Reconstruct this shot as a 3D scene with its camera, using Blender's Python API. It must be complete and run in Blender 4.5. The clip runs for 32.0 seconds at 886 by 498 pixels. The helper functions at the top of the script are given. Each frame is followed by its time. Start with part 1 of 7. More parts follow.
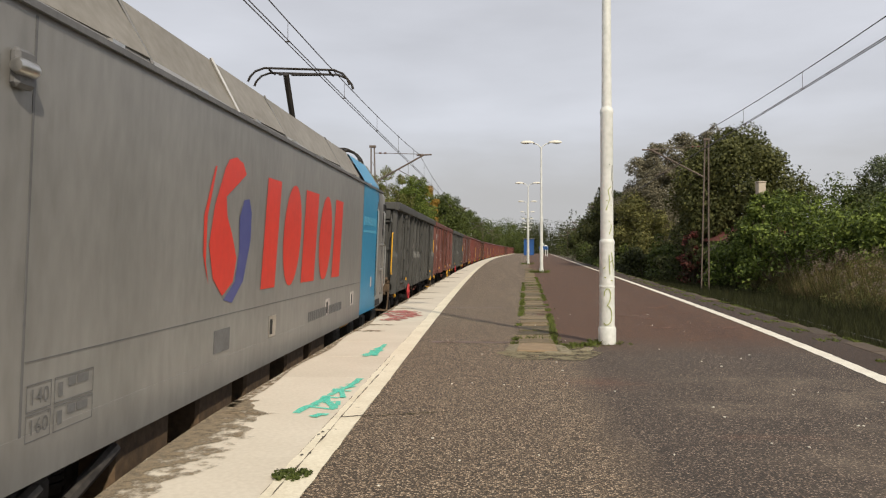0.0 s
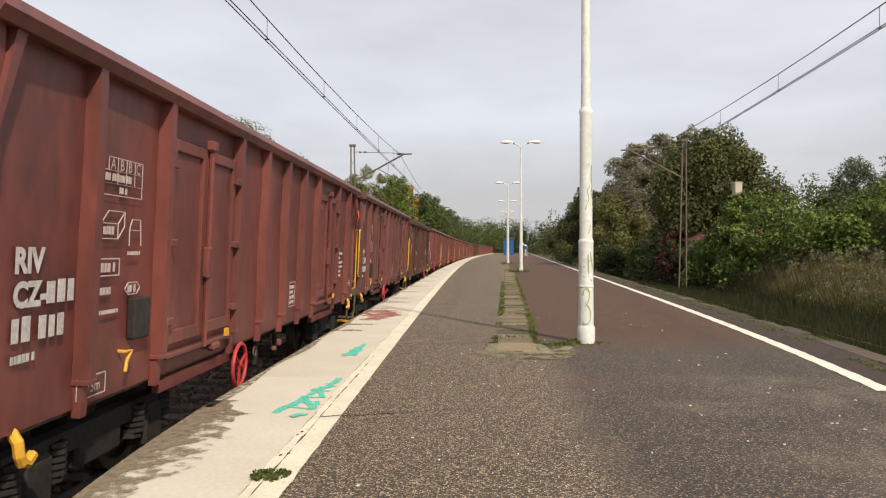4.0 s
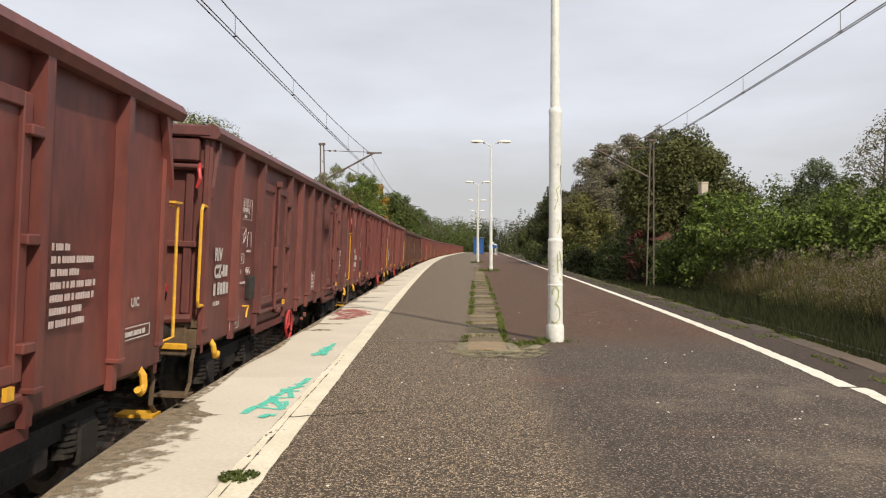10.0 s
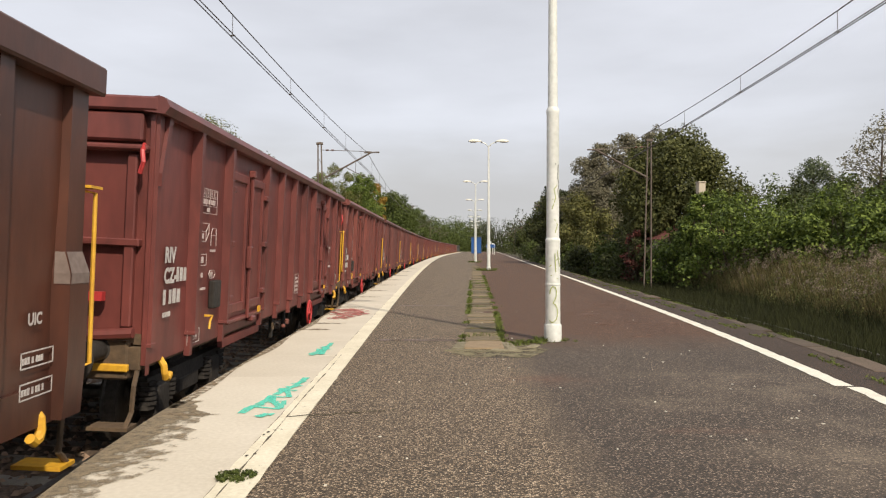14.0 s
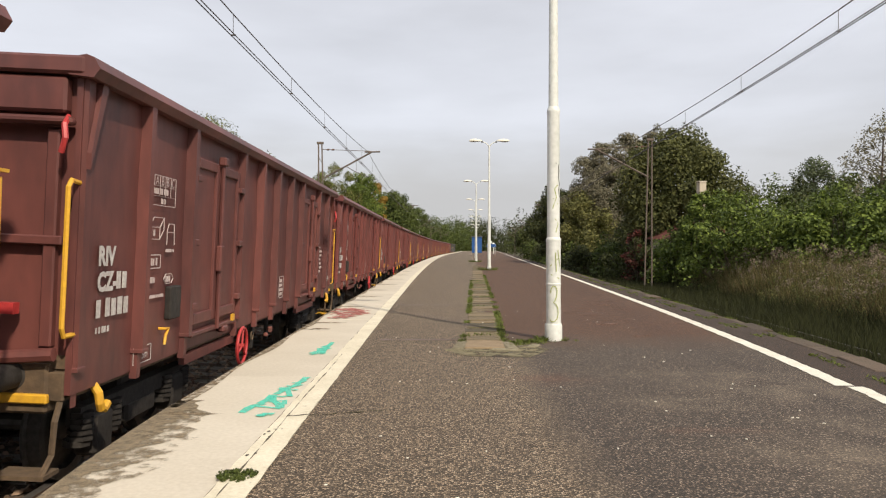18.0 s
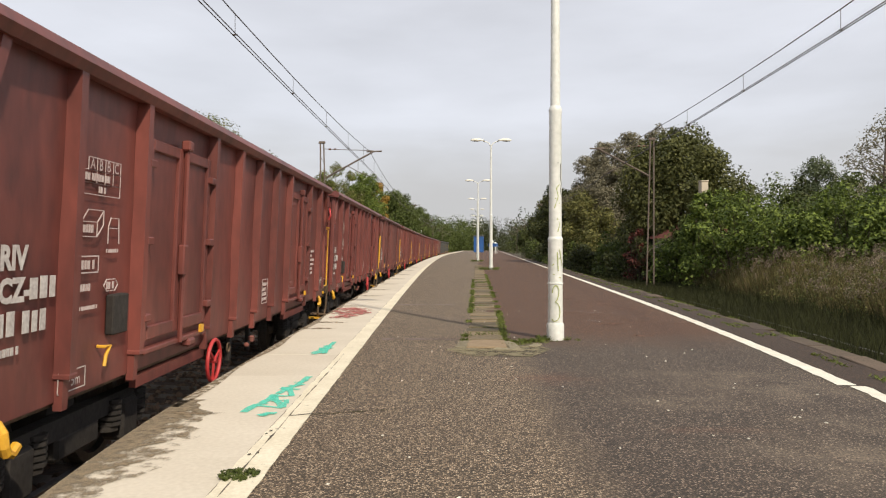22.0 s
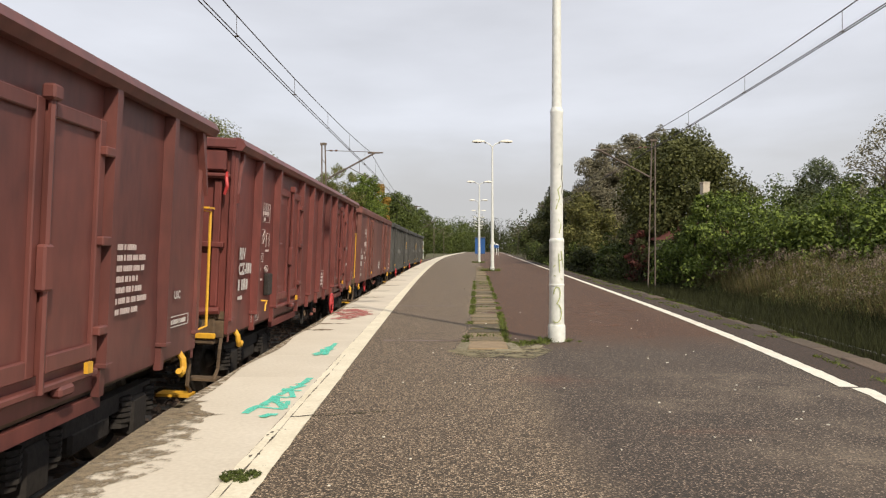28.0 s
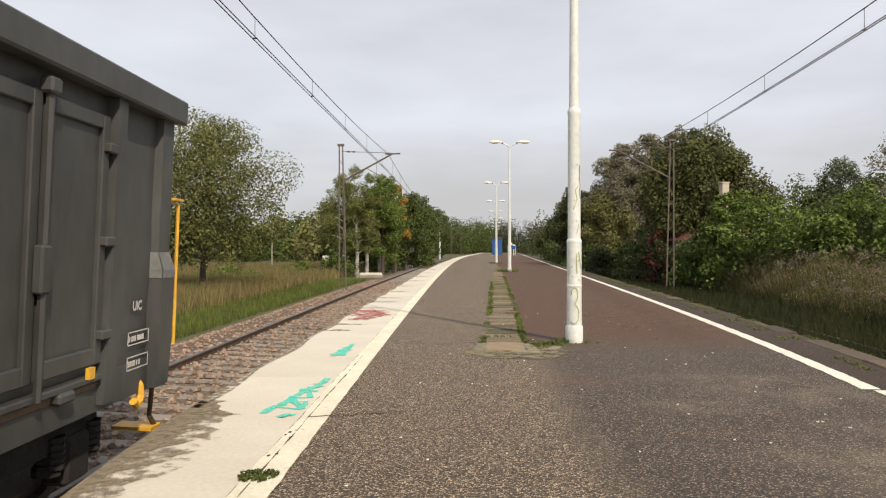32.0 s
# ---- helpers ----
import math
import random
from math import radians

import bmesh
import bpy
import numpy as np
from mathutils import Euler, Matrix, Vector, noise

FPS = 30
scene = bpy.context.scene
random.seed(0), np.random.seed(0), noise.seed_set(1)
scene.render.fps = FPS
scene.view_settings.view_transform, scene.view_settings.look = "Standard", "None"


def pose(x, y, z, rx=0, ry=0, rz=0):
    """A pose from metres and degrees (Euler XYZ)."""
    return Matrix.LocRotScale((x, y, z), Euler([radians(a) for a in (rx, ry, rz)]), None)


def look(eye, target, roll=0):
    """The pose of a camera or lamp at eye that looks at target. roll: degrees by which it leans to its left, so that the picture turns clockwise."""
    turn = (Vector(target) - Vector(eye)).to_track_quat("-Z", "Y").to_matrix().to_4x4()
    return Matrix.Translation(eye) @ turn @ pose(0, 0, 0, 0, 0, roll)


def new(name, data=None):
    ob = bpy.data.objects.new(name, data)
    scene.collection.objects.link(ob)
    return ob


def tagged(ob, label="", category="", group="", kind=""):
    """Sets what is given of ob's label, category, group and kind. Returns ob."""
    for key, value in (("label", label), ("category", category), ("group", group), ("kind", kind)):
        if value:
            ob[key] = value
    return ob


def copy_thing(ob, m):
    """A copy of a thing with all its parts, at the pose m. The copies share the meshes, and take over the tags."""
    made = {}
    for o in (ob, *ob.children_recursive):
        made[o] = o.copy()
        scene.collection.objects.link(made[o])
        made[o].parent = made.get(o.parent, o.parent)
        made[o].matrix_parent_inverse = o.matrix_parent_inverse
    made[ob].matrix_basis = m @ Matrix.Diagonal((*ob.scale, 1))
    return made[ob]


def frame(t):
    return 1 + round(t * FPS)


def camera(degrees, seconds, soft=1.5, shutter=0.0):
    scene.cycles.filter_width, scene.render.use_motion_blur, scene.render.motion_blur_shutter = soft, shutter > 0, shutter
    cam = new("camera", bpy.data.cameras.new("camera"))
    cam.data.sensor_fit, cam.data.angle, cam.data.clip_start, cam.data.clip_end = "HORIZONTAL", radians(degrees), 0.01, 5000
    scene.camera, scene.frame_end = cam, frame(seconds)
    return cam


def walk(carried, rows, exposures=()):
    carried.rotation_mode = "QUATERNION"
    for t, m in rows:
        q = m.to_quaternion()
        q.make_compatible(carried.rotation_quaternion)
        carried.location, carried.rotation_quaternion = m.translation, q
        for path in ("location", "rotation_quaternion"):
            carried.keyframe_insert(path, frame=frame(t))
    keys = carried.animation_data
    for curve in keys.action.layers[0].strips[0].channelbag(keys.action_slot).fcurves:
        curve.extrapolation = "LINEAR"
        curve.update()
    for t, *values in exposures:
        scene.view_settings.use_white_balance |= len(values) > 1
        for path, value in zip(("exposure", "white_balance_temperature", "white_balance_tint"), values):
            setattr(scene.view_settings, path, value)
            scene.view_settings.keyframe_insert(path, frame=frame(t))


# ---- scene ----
# ---------------------------------------------------------------- camera
EYE = (0.0, 0.0, 1.295)
cam = camera(61.42, 32.0, soft=1.2)

# seconds, turn to the left, tilt up, roll (degrees)
TURNS = [
    (0.0, 5.209, 0.134, 0.1), (0.5, 5.066, 0.145, 0.07), (1.0, 4.917, 0.1, 0.08), (1.5, 4.8, 0.119, 0.1),
    (2.0, 4.718, 0.103, 0.06), (2.5, 4.652, 0.112, 0.03), (3.0, 4.589, 0.096, 0.06), (3.5, 4.287, 0.089, 0.03),
    (4.4, 3.087, 0.08, 0.01), (5.5, 1.981, 0.07, -0.01), (6.0, 1.863, 0.067, -0.02), (7.0, 1.709, 0.056, 0.03),
    (8.0, 1.589, 0.047, 0.02), (9.0, 1.472, 0.024, -0.01), (10.0, 1.372, 0.021, 0.01), (11.0, 1.332, 0.009, 0.01),
    (12.0, 1.28, 0.008, 0.0), (13.0, 1.214, 0.008, 0.0), (14.0, 1.191, -0.021, 0.01), (15.5, 1.198, -0.039, 0.0),
    (17.0, 1.214, -0.057, 0.0), (18.0, 1.236, -0.059, 0.0), (19.0, 1.283, -0.104, -0.02), (20.0, 1.32, -0.118, 0.02),
    (21.0, 1.348, -0.123, 0.0), (22.0, 1.377, -0.099, 0.02), (23.0, 1.397, -0.056, 0.01), (24.0, 1.4, -0.057, 0.0),
    (25.0, 1.423, -0.011, 0.02), (26.5, 1.449, 0.0, 0.01), (28.0, 1.477, 0.009, 0.0), (29.0, 1.531, 0.013, -0.01),
    (30.0, 1.548, 0.013, -0.02), (31.0, 1.552, 0.067, 0.03), (31.5, 1.702, 0.046, 0.04), (32.0, 2.789, 0.066, 0.01),
]


def aim(turn, tilt, roll):
    a, b = radians(turn), radians(tilt)
    ahead = Vector((-math.sin(a) * math.cos(b), math.cos(a) * math.cos(b), math.sin(b)))
    return look(EYE, Vector(EYE) + ahead * 10, -roll)


walk(cam, [(t, aim(a, b, c)) for t, a, b, c in TURNS], [(0.0, -0.22), (0.6, -0.2), (1.0, 0.0), (32.0, 0.0)])

# ---------------------------------------------------------------- light
SUN_TO = Vector((0.50, -0.866, 0.0)).normalized()  # towards the sun, in plan
SUN_UP = 40.0
world = bpy.data.worlds.new("sky")
scene.world = world
world.use_nodes = True
wn, wl = world.node_tree.nodes, world.node_tree.links
wn.clear()
w_out, w_bg = wn.new("ShaderNodeOutputWorld"), wn.new("ShaderNodeBackground")
w_sky = wn.new("ShaderNodeTexSky")
w_sky.sky_type, w_sky.sun_disc = "NISHITA", False
w_sky.sun_elevation = radians(SUN_UP)
w_sky.sun_rotation = math.atan2(SUN_TO.x, SUN_TO.y)
w_sky.air_density, w_sky.dust_density = 1.0, 2.0
w_co, w_map = wn.new("ShaderNodeTexCoord"), wn.new("ShaderNodeMapping")
w_map.inputs["Scale"].default_value = (1.2, 1.2, 4.5)
w_n, w_r = wn.new("ShaderNodeTexNoise"), wn.new("ShaderNodeValToRGB")
w_n.inputs["Scale"].default_value, w_n.inputs["Detail"].default_value = 2.1, 6.0
w_r.color_ramp.elements[0].position, w_r.color_ramp.elements[1].position = 0.36, 0.66
w_r.color_ramp.elements[0].color = (6.8, 6.85, 7.25, 1)
w_r.color_ramp.elements[1].color = (8.1, 8.2, 8.75, 1)
w_mix = wn.new("ShaderNodeMix")
w_mix.data_type = "RGBA"
w_mix.inputs["Factor"].default_value = 0.86
wl.new(w_co.outputs["Generated"], w_map.inputs["Vector"])
wl.new(w_map.outputs["Vector"], w_n.inputs["Vector"])
wl.new(w_n.outputs["Fac"], w_r.inputs["Fac"])
wl.new(w_sky.outputs["Color"], w_mix.inputs["A"])
wl.new(w_r.outputs["Color"], w_mix.inputs["B"])
# a grey bank of cloud all round the horizon
w_sep, w_add, w_low, w_dim = wn.new("ShaderNodeSeparateXYZ"), wn.new("ShaderNodeMath"), wn.new("ShaderNodeMapRange"), wn.new("ShaderNodeMix")
w_add.operation, w_add.inputs[1].default_value = "MULTIPLY_ADD", 0.22
w_low.inputs["From Min"].default_value, w_low.inputs["From Max"].default_value = 0.13, 0.30
w_low.interpolation_type = "SMOOTHSTEP"
w_dim.data_type, w_dim.blend_type = "RGBA", "MIX"
wl.new(w_co.outputs["Generated"], w_sep.inputs[0])
wl.new(w_n.outputs["Fac"], w_add.inputs[0])
wl.new(w_sep.outputs["Z"], w_add.inputs[2])
wl.new(w_add.outputs[0], w_low.inputs["Value"])
wl.new(w_low.outputs["Result"], w_dim.inputs["Factor"])
w_dim.inputs["A"].default_value = (5.45, 5.45, 5.5, 1)
wl.new(w_mix.outputs["Result"], w_dim.inputs["B"])
wl.new(w_dim.outputs["Result"], w_bg.inputs["Color"])
wl.new(w_bg.outputs["Background"], w_out.inputs["Surface"])
w_bg.inputs["Strength"].default_value = 0.108

sun_data = bpy.data.lights.new("sun", "SUN")
sun_data.energy, sun_data.angle, sun_data.color = 4.2, radians(1.6), (1.0, 0.885, 0.72)
sun = new("sun", sun_data)
sun_dir = SUN_TO * math.cos(radians(SUN_UP)) + Vector((0, 0, math.sin(radians(SUN_UP))))
sun.matrix_world = look(sun_dir * 50, (0, 0, 0))

# ---------------------------------------------------------------- materials


def surface(name, base, dark, rough=0.7, metal=0.0, grain=40.0, stain=1.5, bump=0.15, island=0.0, per_object=0.0, grain_mix=0.5, leaf=False, stretch=None):
    """A surface of two tones: a fine grain and broad stains, with a little relief."""
    m = bpy.data.materials.new(name)
    m.use_nodes = True
    nodes, links = m.node_tree.nodes, m.node_tree.links
    bsdf = nodes["Principled BSDF"]
    co = nodes.new("ShaderNodeTexCoord")
    mp = nodes.new("ShaderNodeMapping")
    if stretch:
        mp.inputs["Scale"].default_value = stretch
    links.new(co.outputs["Object"], mp.inputs["Vector"])
    fine, broad = nodes.new("ShaderNodeTexNoise"), nodes.new("ShaderNodeTexNoise")
    fine.inputs["Scale"].default_value, fine.inputs["Detail"].default_value = grain, 3.0
    broad.inputs["Scale"].default_value, broad.inputs["Detail"].default_value = stain, 5.0
    for n in (fine, broad):
        links.new(mp.outputs["Vector"], n.inputs["Vector"])
    add = nodes.new("ShaderNodeMath")
    add.operation = "MULTIPLY_ADD"
    add.inputs[1].default_value = grain_mix
    mul = nodes.new("ShaderNodeMath")
    mul.operation = "MULTIPLY"
    mul.inputs[1].default_value = 1 - grain_mix
    links.new(broad.outputs["Fac"], mul.inputs[0])
    links.new(fine.outputs["Fac"], add.inputs[0])
    links.new(mul.outputs[0], add.inputs[2])
    fac = add.outputs[0]
    for amount, kind, socket in ((island, "ShaderNodeNewGeometry", "Random Per Island"), (per_object, "ShaderNodeObjectInfo", "Random")):
        if amount:
            src, sub, mad = nodes.new(kind), nodes.new("ShaderNodeMath"), nodes.new("ShaderNodeMath")
            sub.operation, sub.inputs[1].default_value = "SUBTRACT", 0.5
            mad.operation, mad.inputs[1].default_value = "MULTIPLY_ADD", amount
            links.new(src.outputs[socket], sub.inputs[0])
            links.new(sub.outputs[0], mad.inputs[0])
            links.new(fac, mad.inputs[2])
            fac = mad.outputs[0]
    ramp = nodes.new("ShaderNodeValToRGB")
    ramp.color_ramp.elements[0].position, ramp.color_ramp.elements[1].position = 0.32, 0.68
    ramp.color_ramp.elements[0].color, ramp.color_ramp.elements[1].color = (*dark, 1), (*base, 1)
    links.new(fac, ramp.inputs["Fac"])
    links.new(ramp.outputs["Color"], bsdf.inputs["Base Color"])
    bsdf.inputs["Roughness"].default_value, bsdf.inputs["Metallic"].default_value = rough, metal
    if bump:
        b = nodes.new("ShaderNodeBump")
        b.inputs["Strength"].default_value, b.inputs["Distance"].default_value = bump, 0.02
        links.new(fine.outputs["Fac"], b.inputs["Height"])
        links.new(b.outputs["Normal"], bsdf.inputs["Normal"])
    if leaf:
        bsdf.inputs["Specular IOR Level"].default_value = 0.25
        tr, mix = nodes.new("ShaderNodeBsdfTranslucent"), nodes.new("ShaderNodeMixShader")
        mix.inputs[0].default_value = 0.25
        links.new(ramp.outputs["Color"], tr.inputs["Color"])
        links.new(bsdf.outputs[0], mix.inputs[1])
        links.new(tr.outputs[0], mix.inputs[2])
        links.new(mix.outputs[0], nodes["Material Output"].inputs["Surface"])
    return m


def speckled(name, base, dark, chip, scale, share, rough=0.9, stain=0.5):
    """Worn asphalt: stones of many tones in dark binder, with relief and broad stains."""
    m = surface(name, base, dark, rough=rough, grain=240.0, stain=stain, bump=0.0, grain_mix=0.45)
    nodes, links = m.node_tree.nodes, m.node_tree.links
    bsdf = nodes["Principled BSDF"]
    co = [n for n in nodes if n.type == "MAPPING"][0]
    vor, ramp, mix, sep = nodes.new("ShaderNodeTexVoronoi"), nodes.new("ShaderNodeValToRGB"), nodes.new("ShaderNodeMix"), nodes.new("ShaderNodeSeparateColor")
    vor.inputs["Scale"].default_value = scale
    links.new(co.outputs["Vector"], vor.inputs["Vector"])
    links.new(vor.outputs["Color"], sep.inputs["Color"])
    e = ramp.color_ramp.elements
    e[0].position, e[0].color = 0.0, (*[0.5 * c for c in dark], 1)
    e[1].position, e[1].color = 1.0, (*[1.45 * c for c in chip], 1)
    mid = e.new(1 - 1.6 * share)
    mid.color = (*base, 1)
    warm = e.new(1 - 0.7 * share)
    warm.color = (0.75 * chip[0], 0.68 * chip[1], 0.62 * chip[2], 1)
    links.new(sep.outputs["Red"], ramp.inputs["Fac"])
    mix.data_type = "RGBA"
    mix.inputs["Factor"].default_value = 0.85
    old = bsdf.inputs["Base Color"].links[0].from_socket
    links.new(old, mix.inputs["A"])
    links.new(ramp.outputs["Color"], mix.inputs["B"])
    gap, joint = nodes.new("ShaderNodeMapRange"), nodes.new("ShaderNodeMix")
    gap.inputs["From Min"].default_value, gap.inputs["From Max"].default_value = 0.38, 0.62
    gap.inputs["To Max"].default_value = 0.9
    links.new(vor.outputs["Distance"], gap.inputs["Value"])
    joint.data_type = "RGBA"
    links.new(gap.outputs["Result"], joint.inputs["Factor"])
    links.new(mix.outputs["Result"], joint.inputs["A"])
    joint.inputs["B"].default_value = (*[0.6 * c for c in dark], 1)
    links.new(joint.outputs["Result"], bsdf.inputs["Base Color"])
    b = nodes.new("ShaderNodeBump")
    b.invert = True
    b.inputs["Strength"].default_value, b.inputs["Distance"].default_value = 0.7, 0.006
    links.new(vor.outputs["Distance"], b.inputs["Height"])
    links.new(b.outputs["Normal"], bsdf.inputs["Normal"])
    return m


def blended(name, first, second, axis, at, soft, wander):
    """Two surfaces that merge unevenly along a line: first below, second above that place on the axis."""
    m = first.copy()
    m.name = name
    nodes, links = m.node_tree.nodes, m.node_tree.links
    out = nodes["Material Output"]
    a = out.inputs["Surface"].links[0].from_socket
    made = {}
    for n in second.node_tree.nodes:
        if n.type == "OUTPUT_MATERIAL":
            continue
        c = nodes.new(n.bl_idname)
        made[n.name] = c
        for i, s in enumerate(n.inputs):
            if hasattr(s, "default_value"):
                c.inputs[i].default_value = s.default_value
        if n.type == "VALTORGB":
            while len(c.color_ramp.elements) < len(n.color_ramp.elements):
                c.color_ramp.elements.new(0.5)
            for e, g in zip(c.color_ramp.elements, n.color_ramp.elements):
                e.position, e.color = g.position, g.color
        if n.type == "MATH":
            c.operation = n.operation
        if n.type == "BUMP":
            c.invert = n.invert
        if n.type == "MIX":
            c.data_type = n.data_type
            for i, s in enumerate(n.inputs):
                c.inputs[i].default_value = s.default_value
    for l in second.node_tree.links:
        if l.to_node.type != "OUTPUT_MATERIAL":
            fi = [i for i, s in enumerate(l.from_node.outputs) if s == l.from_socket][0]
            ti = [i for i, s in enumerate(l.to_node.inputs) if s == l.to_socket][0]
            links.new(made[l.from_node.name].outputs[fi], made[l.to_node.name].inputs[ti])
    b = [made[n.name] for n in second.node_tree.nodes if n.type == "BSDF_PRINCIPLED"][0].outputs[0]
    co, sep, noi = nodes.new("ShaderNodeTexCoord"), nodes.new("ShaderNodeSeparateXYZ"), nodes.new("ShaderNodeTexNoise")
    noi.inputs["Scale"].default_value, noi.inputs["Detail"].default_value = 1.6, 6.0
    links.new(co.outputs["Object"], sep.inputs[0])
    links.new(co.outputs["Object"], noi.inputs["Vector"])
    mad, rng, mix = nodes.new("ShaderNodeMath"), nodes.new("ShaderNodeMapRange"), nodes.new("ShaderNodeMixShader")
    mad.operation, mad.inputs[1].default_value = "MULTIPLY_ADD", wander
    links.new(noi.outputs["Fac"], mad.inputs[0])
    links.new(sep.outputs["XYZ".index(axis)], mad.inputs[2])
    rng.inputs["From Min"].default_value, rng.inputs["From Max"].default_value = at + wander / 2 - soft, at + wander / 2 + soft
    links.new(mad.outputs[0], rng.inputs["Value"])
    links.new(rng.outputs["Result"], mix.inputs[0])
    links.new(a, mix.inputs[1])
    links.new(b, mix.inputs[2])
    links.new(mix.outputs[0], out.inputs["Surface"])
    return m


def patchy(m, scale, cover, side=0.0, soft=0.05):
    """Lets the surface break up into flakes and spots; side: how far cover fades along +x."""
    nodes, links = m.node_tree.nodes, m.node_tree.links
    out = nodes["Material Output"]
    a = out.inputs["Surface"].links[0].from_socket
    co, noi, ramp = nodes.new("ShaderNodeTexCoord"), nodes.new("ShaderNodeTexNoise"), nodes.new("ShaderNodeValToRGB")
    noi.inputs["Scale"].default_value, noi.inputs["Detail"].default_value, noi.inputs["Roughness"].default_value = scale, 8.0, 0.65
    links.new(co.outputs["Object"], noi.inputs["Vector"])
    fac = noi.outputs["Fac"]
    if side:
        sep, mad = nodes.new("ShaderNodeSeparateXYZ"), nodes.new("ShaderNodeMath")
        mad.operation, mad.inputs[1].default_value = "MULTIPLY_ADD", -side
        links.new(co.outputs["Object"], sep.inputs[0])
        links.new(sep.outputs["X"], mad.inputs[0])
        mad.inputs[2].default_value = -side * 2.27
        plus = nodes.new("ShaderNodeMath")
        links.new(mad.outputs[0], plus.inputs[0])
        links.new(fac, plus.inputs[1])
        fac = plus.outputs[0]
    ramp.color_ramp.elements[0].position, ramp.color_ramp.elements[1].position = 1 - cover - soft, 1 - cover + soft
    ramp.color_ramp.elements[0].color, ramp.color_ramp.elements[1].color = (0, 0, 0, 1), (1, 1, 1, 1)
    links.new(fac, ramp.inputs["Fac"])
    clear, mix = nodes.new("ShaderNodeBsdfTransparent"), nodes.new("ShaderNodeMixShader")
    links.new(ramp.outputs["Color"], mix.inputs[0])
    links.new(clear.outputs[0], mix.inputs[1])
    links.new(a, mix.inputs[2])
    links.new(mix.outputs[0], out.inputs["Surface"])
    return m


def dusty(m, spots, colour, most):
    """Lays thin dust on a floor in uneven soft spots: rows of x, y, half width, half depth."""
    nodes, links = m.node_tree.nodes, m.node_tree.links
    out = nodes["Material Output"]
    a = out.inputs["Surface"].links[0].from_socket
    co, noi, fine = nodes.new("ShaderNodeTexCoord"), nodes.new("ShaderNodeTexNoise"), nodes.new("ShaderNodeTexNoise")
    noi.inputs["Scale"].default_value, noi.inputs["Detail"].default_value = 2.6, 5.0
    fine.inputs["Scale"].default_value, fine.inputs["Detail"].default_value = 55.0, 4.0
    for n in (noi, fine):
        links.new(co.outputs["Object"], n.inputs["Vector"])
    total = None
    for x, y, w, d in spots:
        put, size, fall = nodes.new("ShaderNodeMapping"), nodes.new("ShaderNodeVectorMath"), nodes.new("ShaderNodeMapRange")
        put.inputs["Location"].default_value, put.inputs["Scale"].default_value = (-x / w, -y / d, 0), (1 / w, 1 / d, 0)
        size.operation = "LENGTH"
        fall.inputs["From Min"].default_value, fall.inputs["From Max"].default_value = 1.6, 0.0
        links.new(co.outputs["Object"], put.inputs["Vector"])
        links.new(put.outputs[0], size.inputs[0])
        links.new(size.outputs["Value"], fall.inputs["Value"])
        if total is None:
            total = fall.outputs[0]
        else:
            more = nodes.new("ShaderNodeMath")
            more.operation = "MAXIMUM"
            links.new(total, more.inputs[0])
            links.new(fall.outputs[0], more.inputs[1])
            total = more.outputs[0]
    for n, low, high in ((noi, 0.34, 0.62), (fine, 0.30, 0.62)):
        cut, times = nodes.new("ShaderNodeMapRange"), nodes.new("ShaderNodeMath")
        cut.inputs["From Min"].default_value, cut.inputs["From Max"].default_value = low, high
        times.operation = "MULTIPLY"
        links.new(n.outputs["Fac"], cut.inputs["Value"])
        links.new(cut.outputs[0], times.inputs[0])
        links.new(total, times.inputs[1])
        total = times.outputs[0]
    thin, dust, mix = nodes.new("ShaderNodeMath"), nodes.new("ShaderNodeBsdfPrincipled"), nodes.new("ShaderNodeMixShader")
    thin.operation, thin.inputs[1].default_value = "MULTIPLY", most
    dust.inputs["Base Color"].default_value, dust.inputs["Roughness"].default_value = (*colour, 1), 0.95
    links.new(total, thin.inputs[0])
    links.new(thin.outputs[0], mix.inputs[0])
    links.new(a, mix.inputs[1])
    links.new(dust.outputs[0], mix.inputs[2])
    links.new(mix.outputs[0], out.inputs["Surface"])


ASPHALT = speckled("worn_asphalt", (0.145, 0.108, 0.072), (0.060, 0.045, 0.030), (0.49, 0.39, 0.275), 82.0, 0.37)
ASPHALT_DARK = speckled("dark_asphalt", (0.098, 0.074, 0.056), (0.044, 0.034, 0.026), (0.33, 0.26, 0.195), 84.0, 0.24)
ASPHALT_RED = speckled("reddish_asphalt", (0.150, 0.075, 0.041), (0.070, 0.036, 0.021), (0.27, 0.155, 0.09), 95.0, 0.18)
ASPHALT_MERGED = blended("merging_asphalt", ASPHALT, ASPHALT_DARK, "X", 0.72, 0.16, 0.5)
ASPHALT_MERGED2 = blended("merging_reddish_asphalt", ASPHALT_DARK, ASPHALT_RED, "Y", 10.5, 1.1, 2.2)
dusty(ASPHALT_MERGED, ((3.0, 6.9, 0.75, 0.55), (2.55, 7.6, 0.8, 0.3), (2.35, 4.6, 0.6, 0.55), (1.9, 6.3, 0.5, 0.25), (2.9, 5.6, 0.4, 0.3)), (0.26, 0.205, 0.145), 0.62)
dusty(ASPHALT_MERGED, ((1.75, 5.35, 0.35, 0.08), (0.9, 7.4, 0.4, 0.3)), (0.20, 0.085, 0.05), 0.45)
CREAM = surface("cream_painted_concrete", (0.66, 0.605, 0.50), (0.54, 0.485, 0.39), 0.85, grain=30, stain=1.2, per_object=0.12)
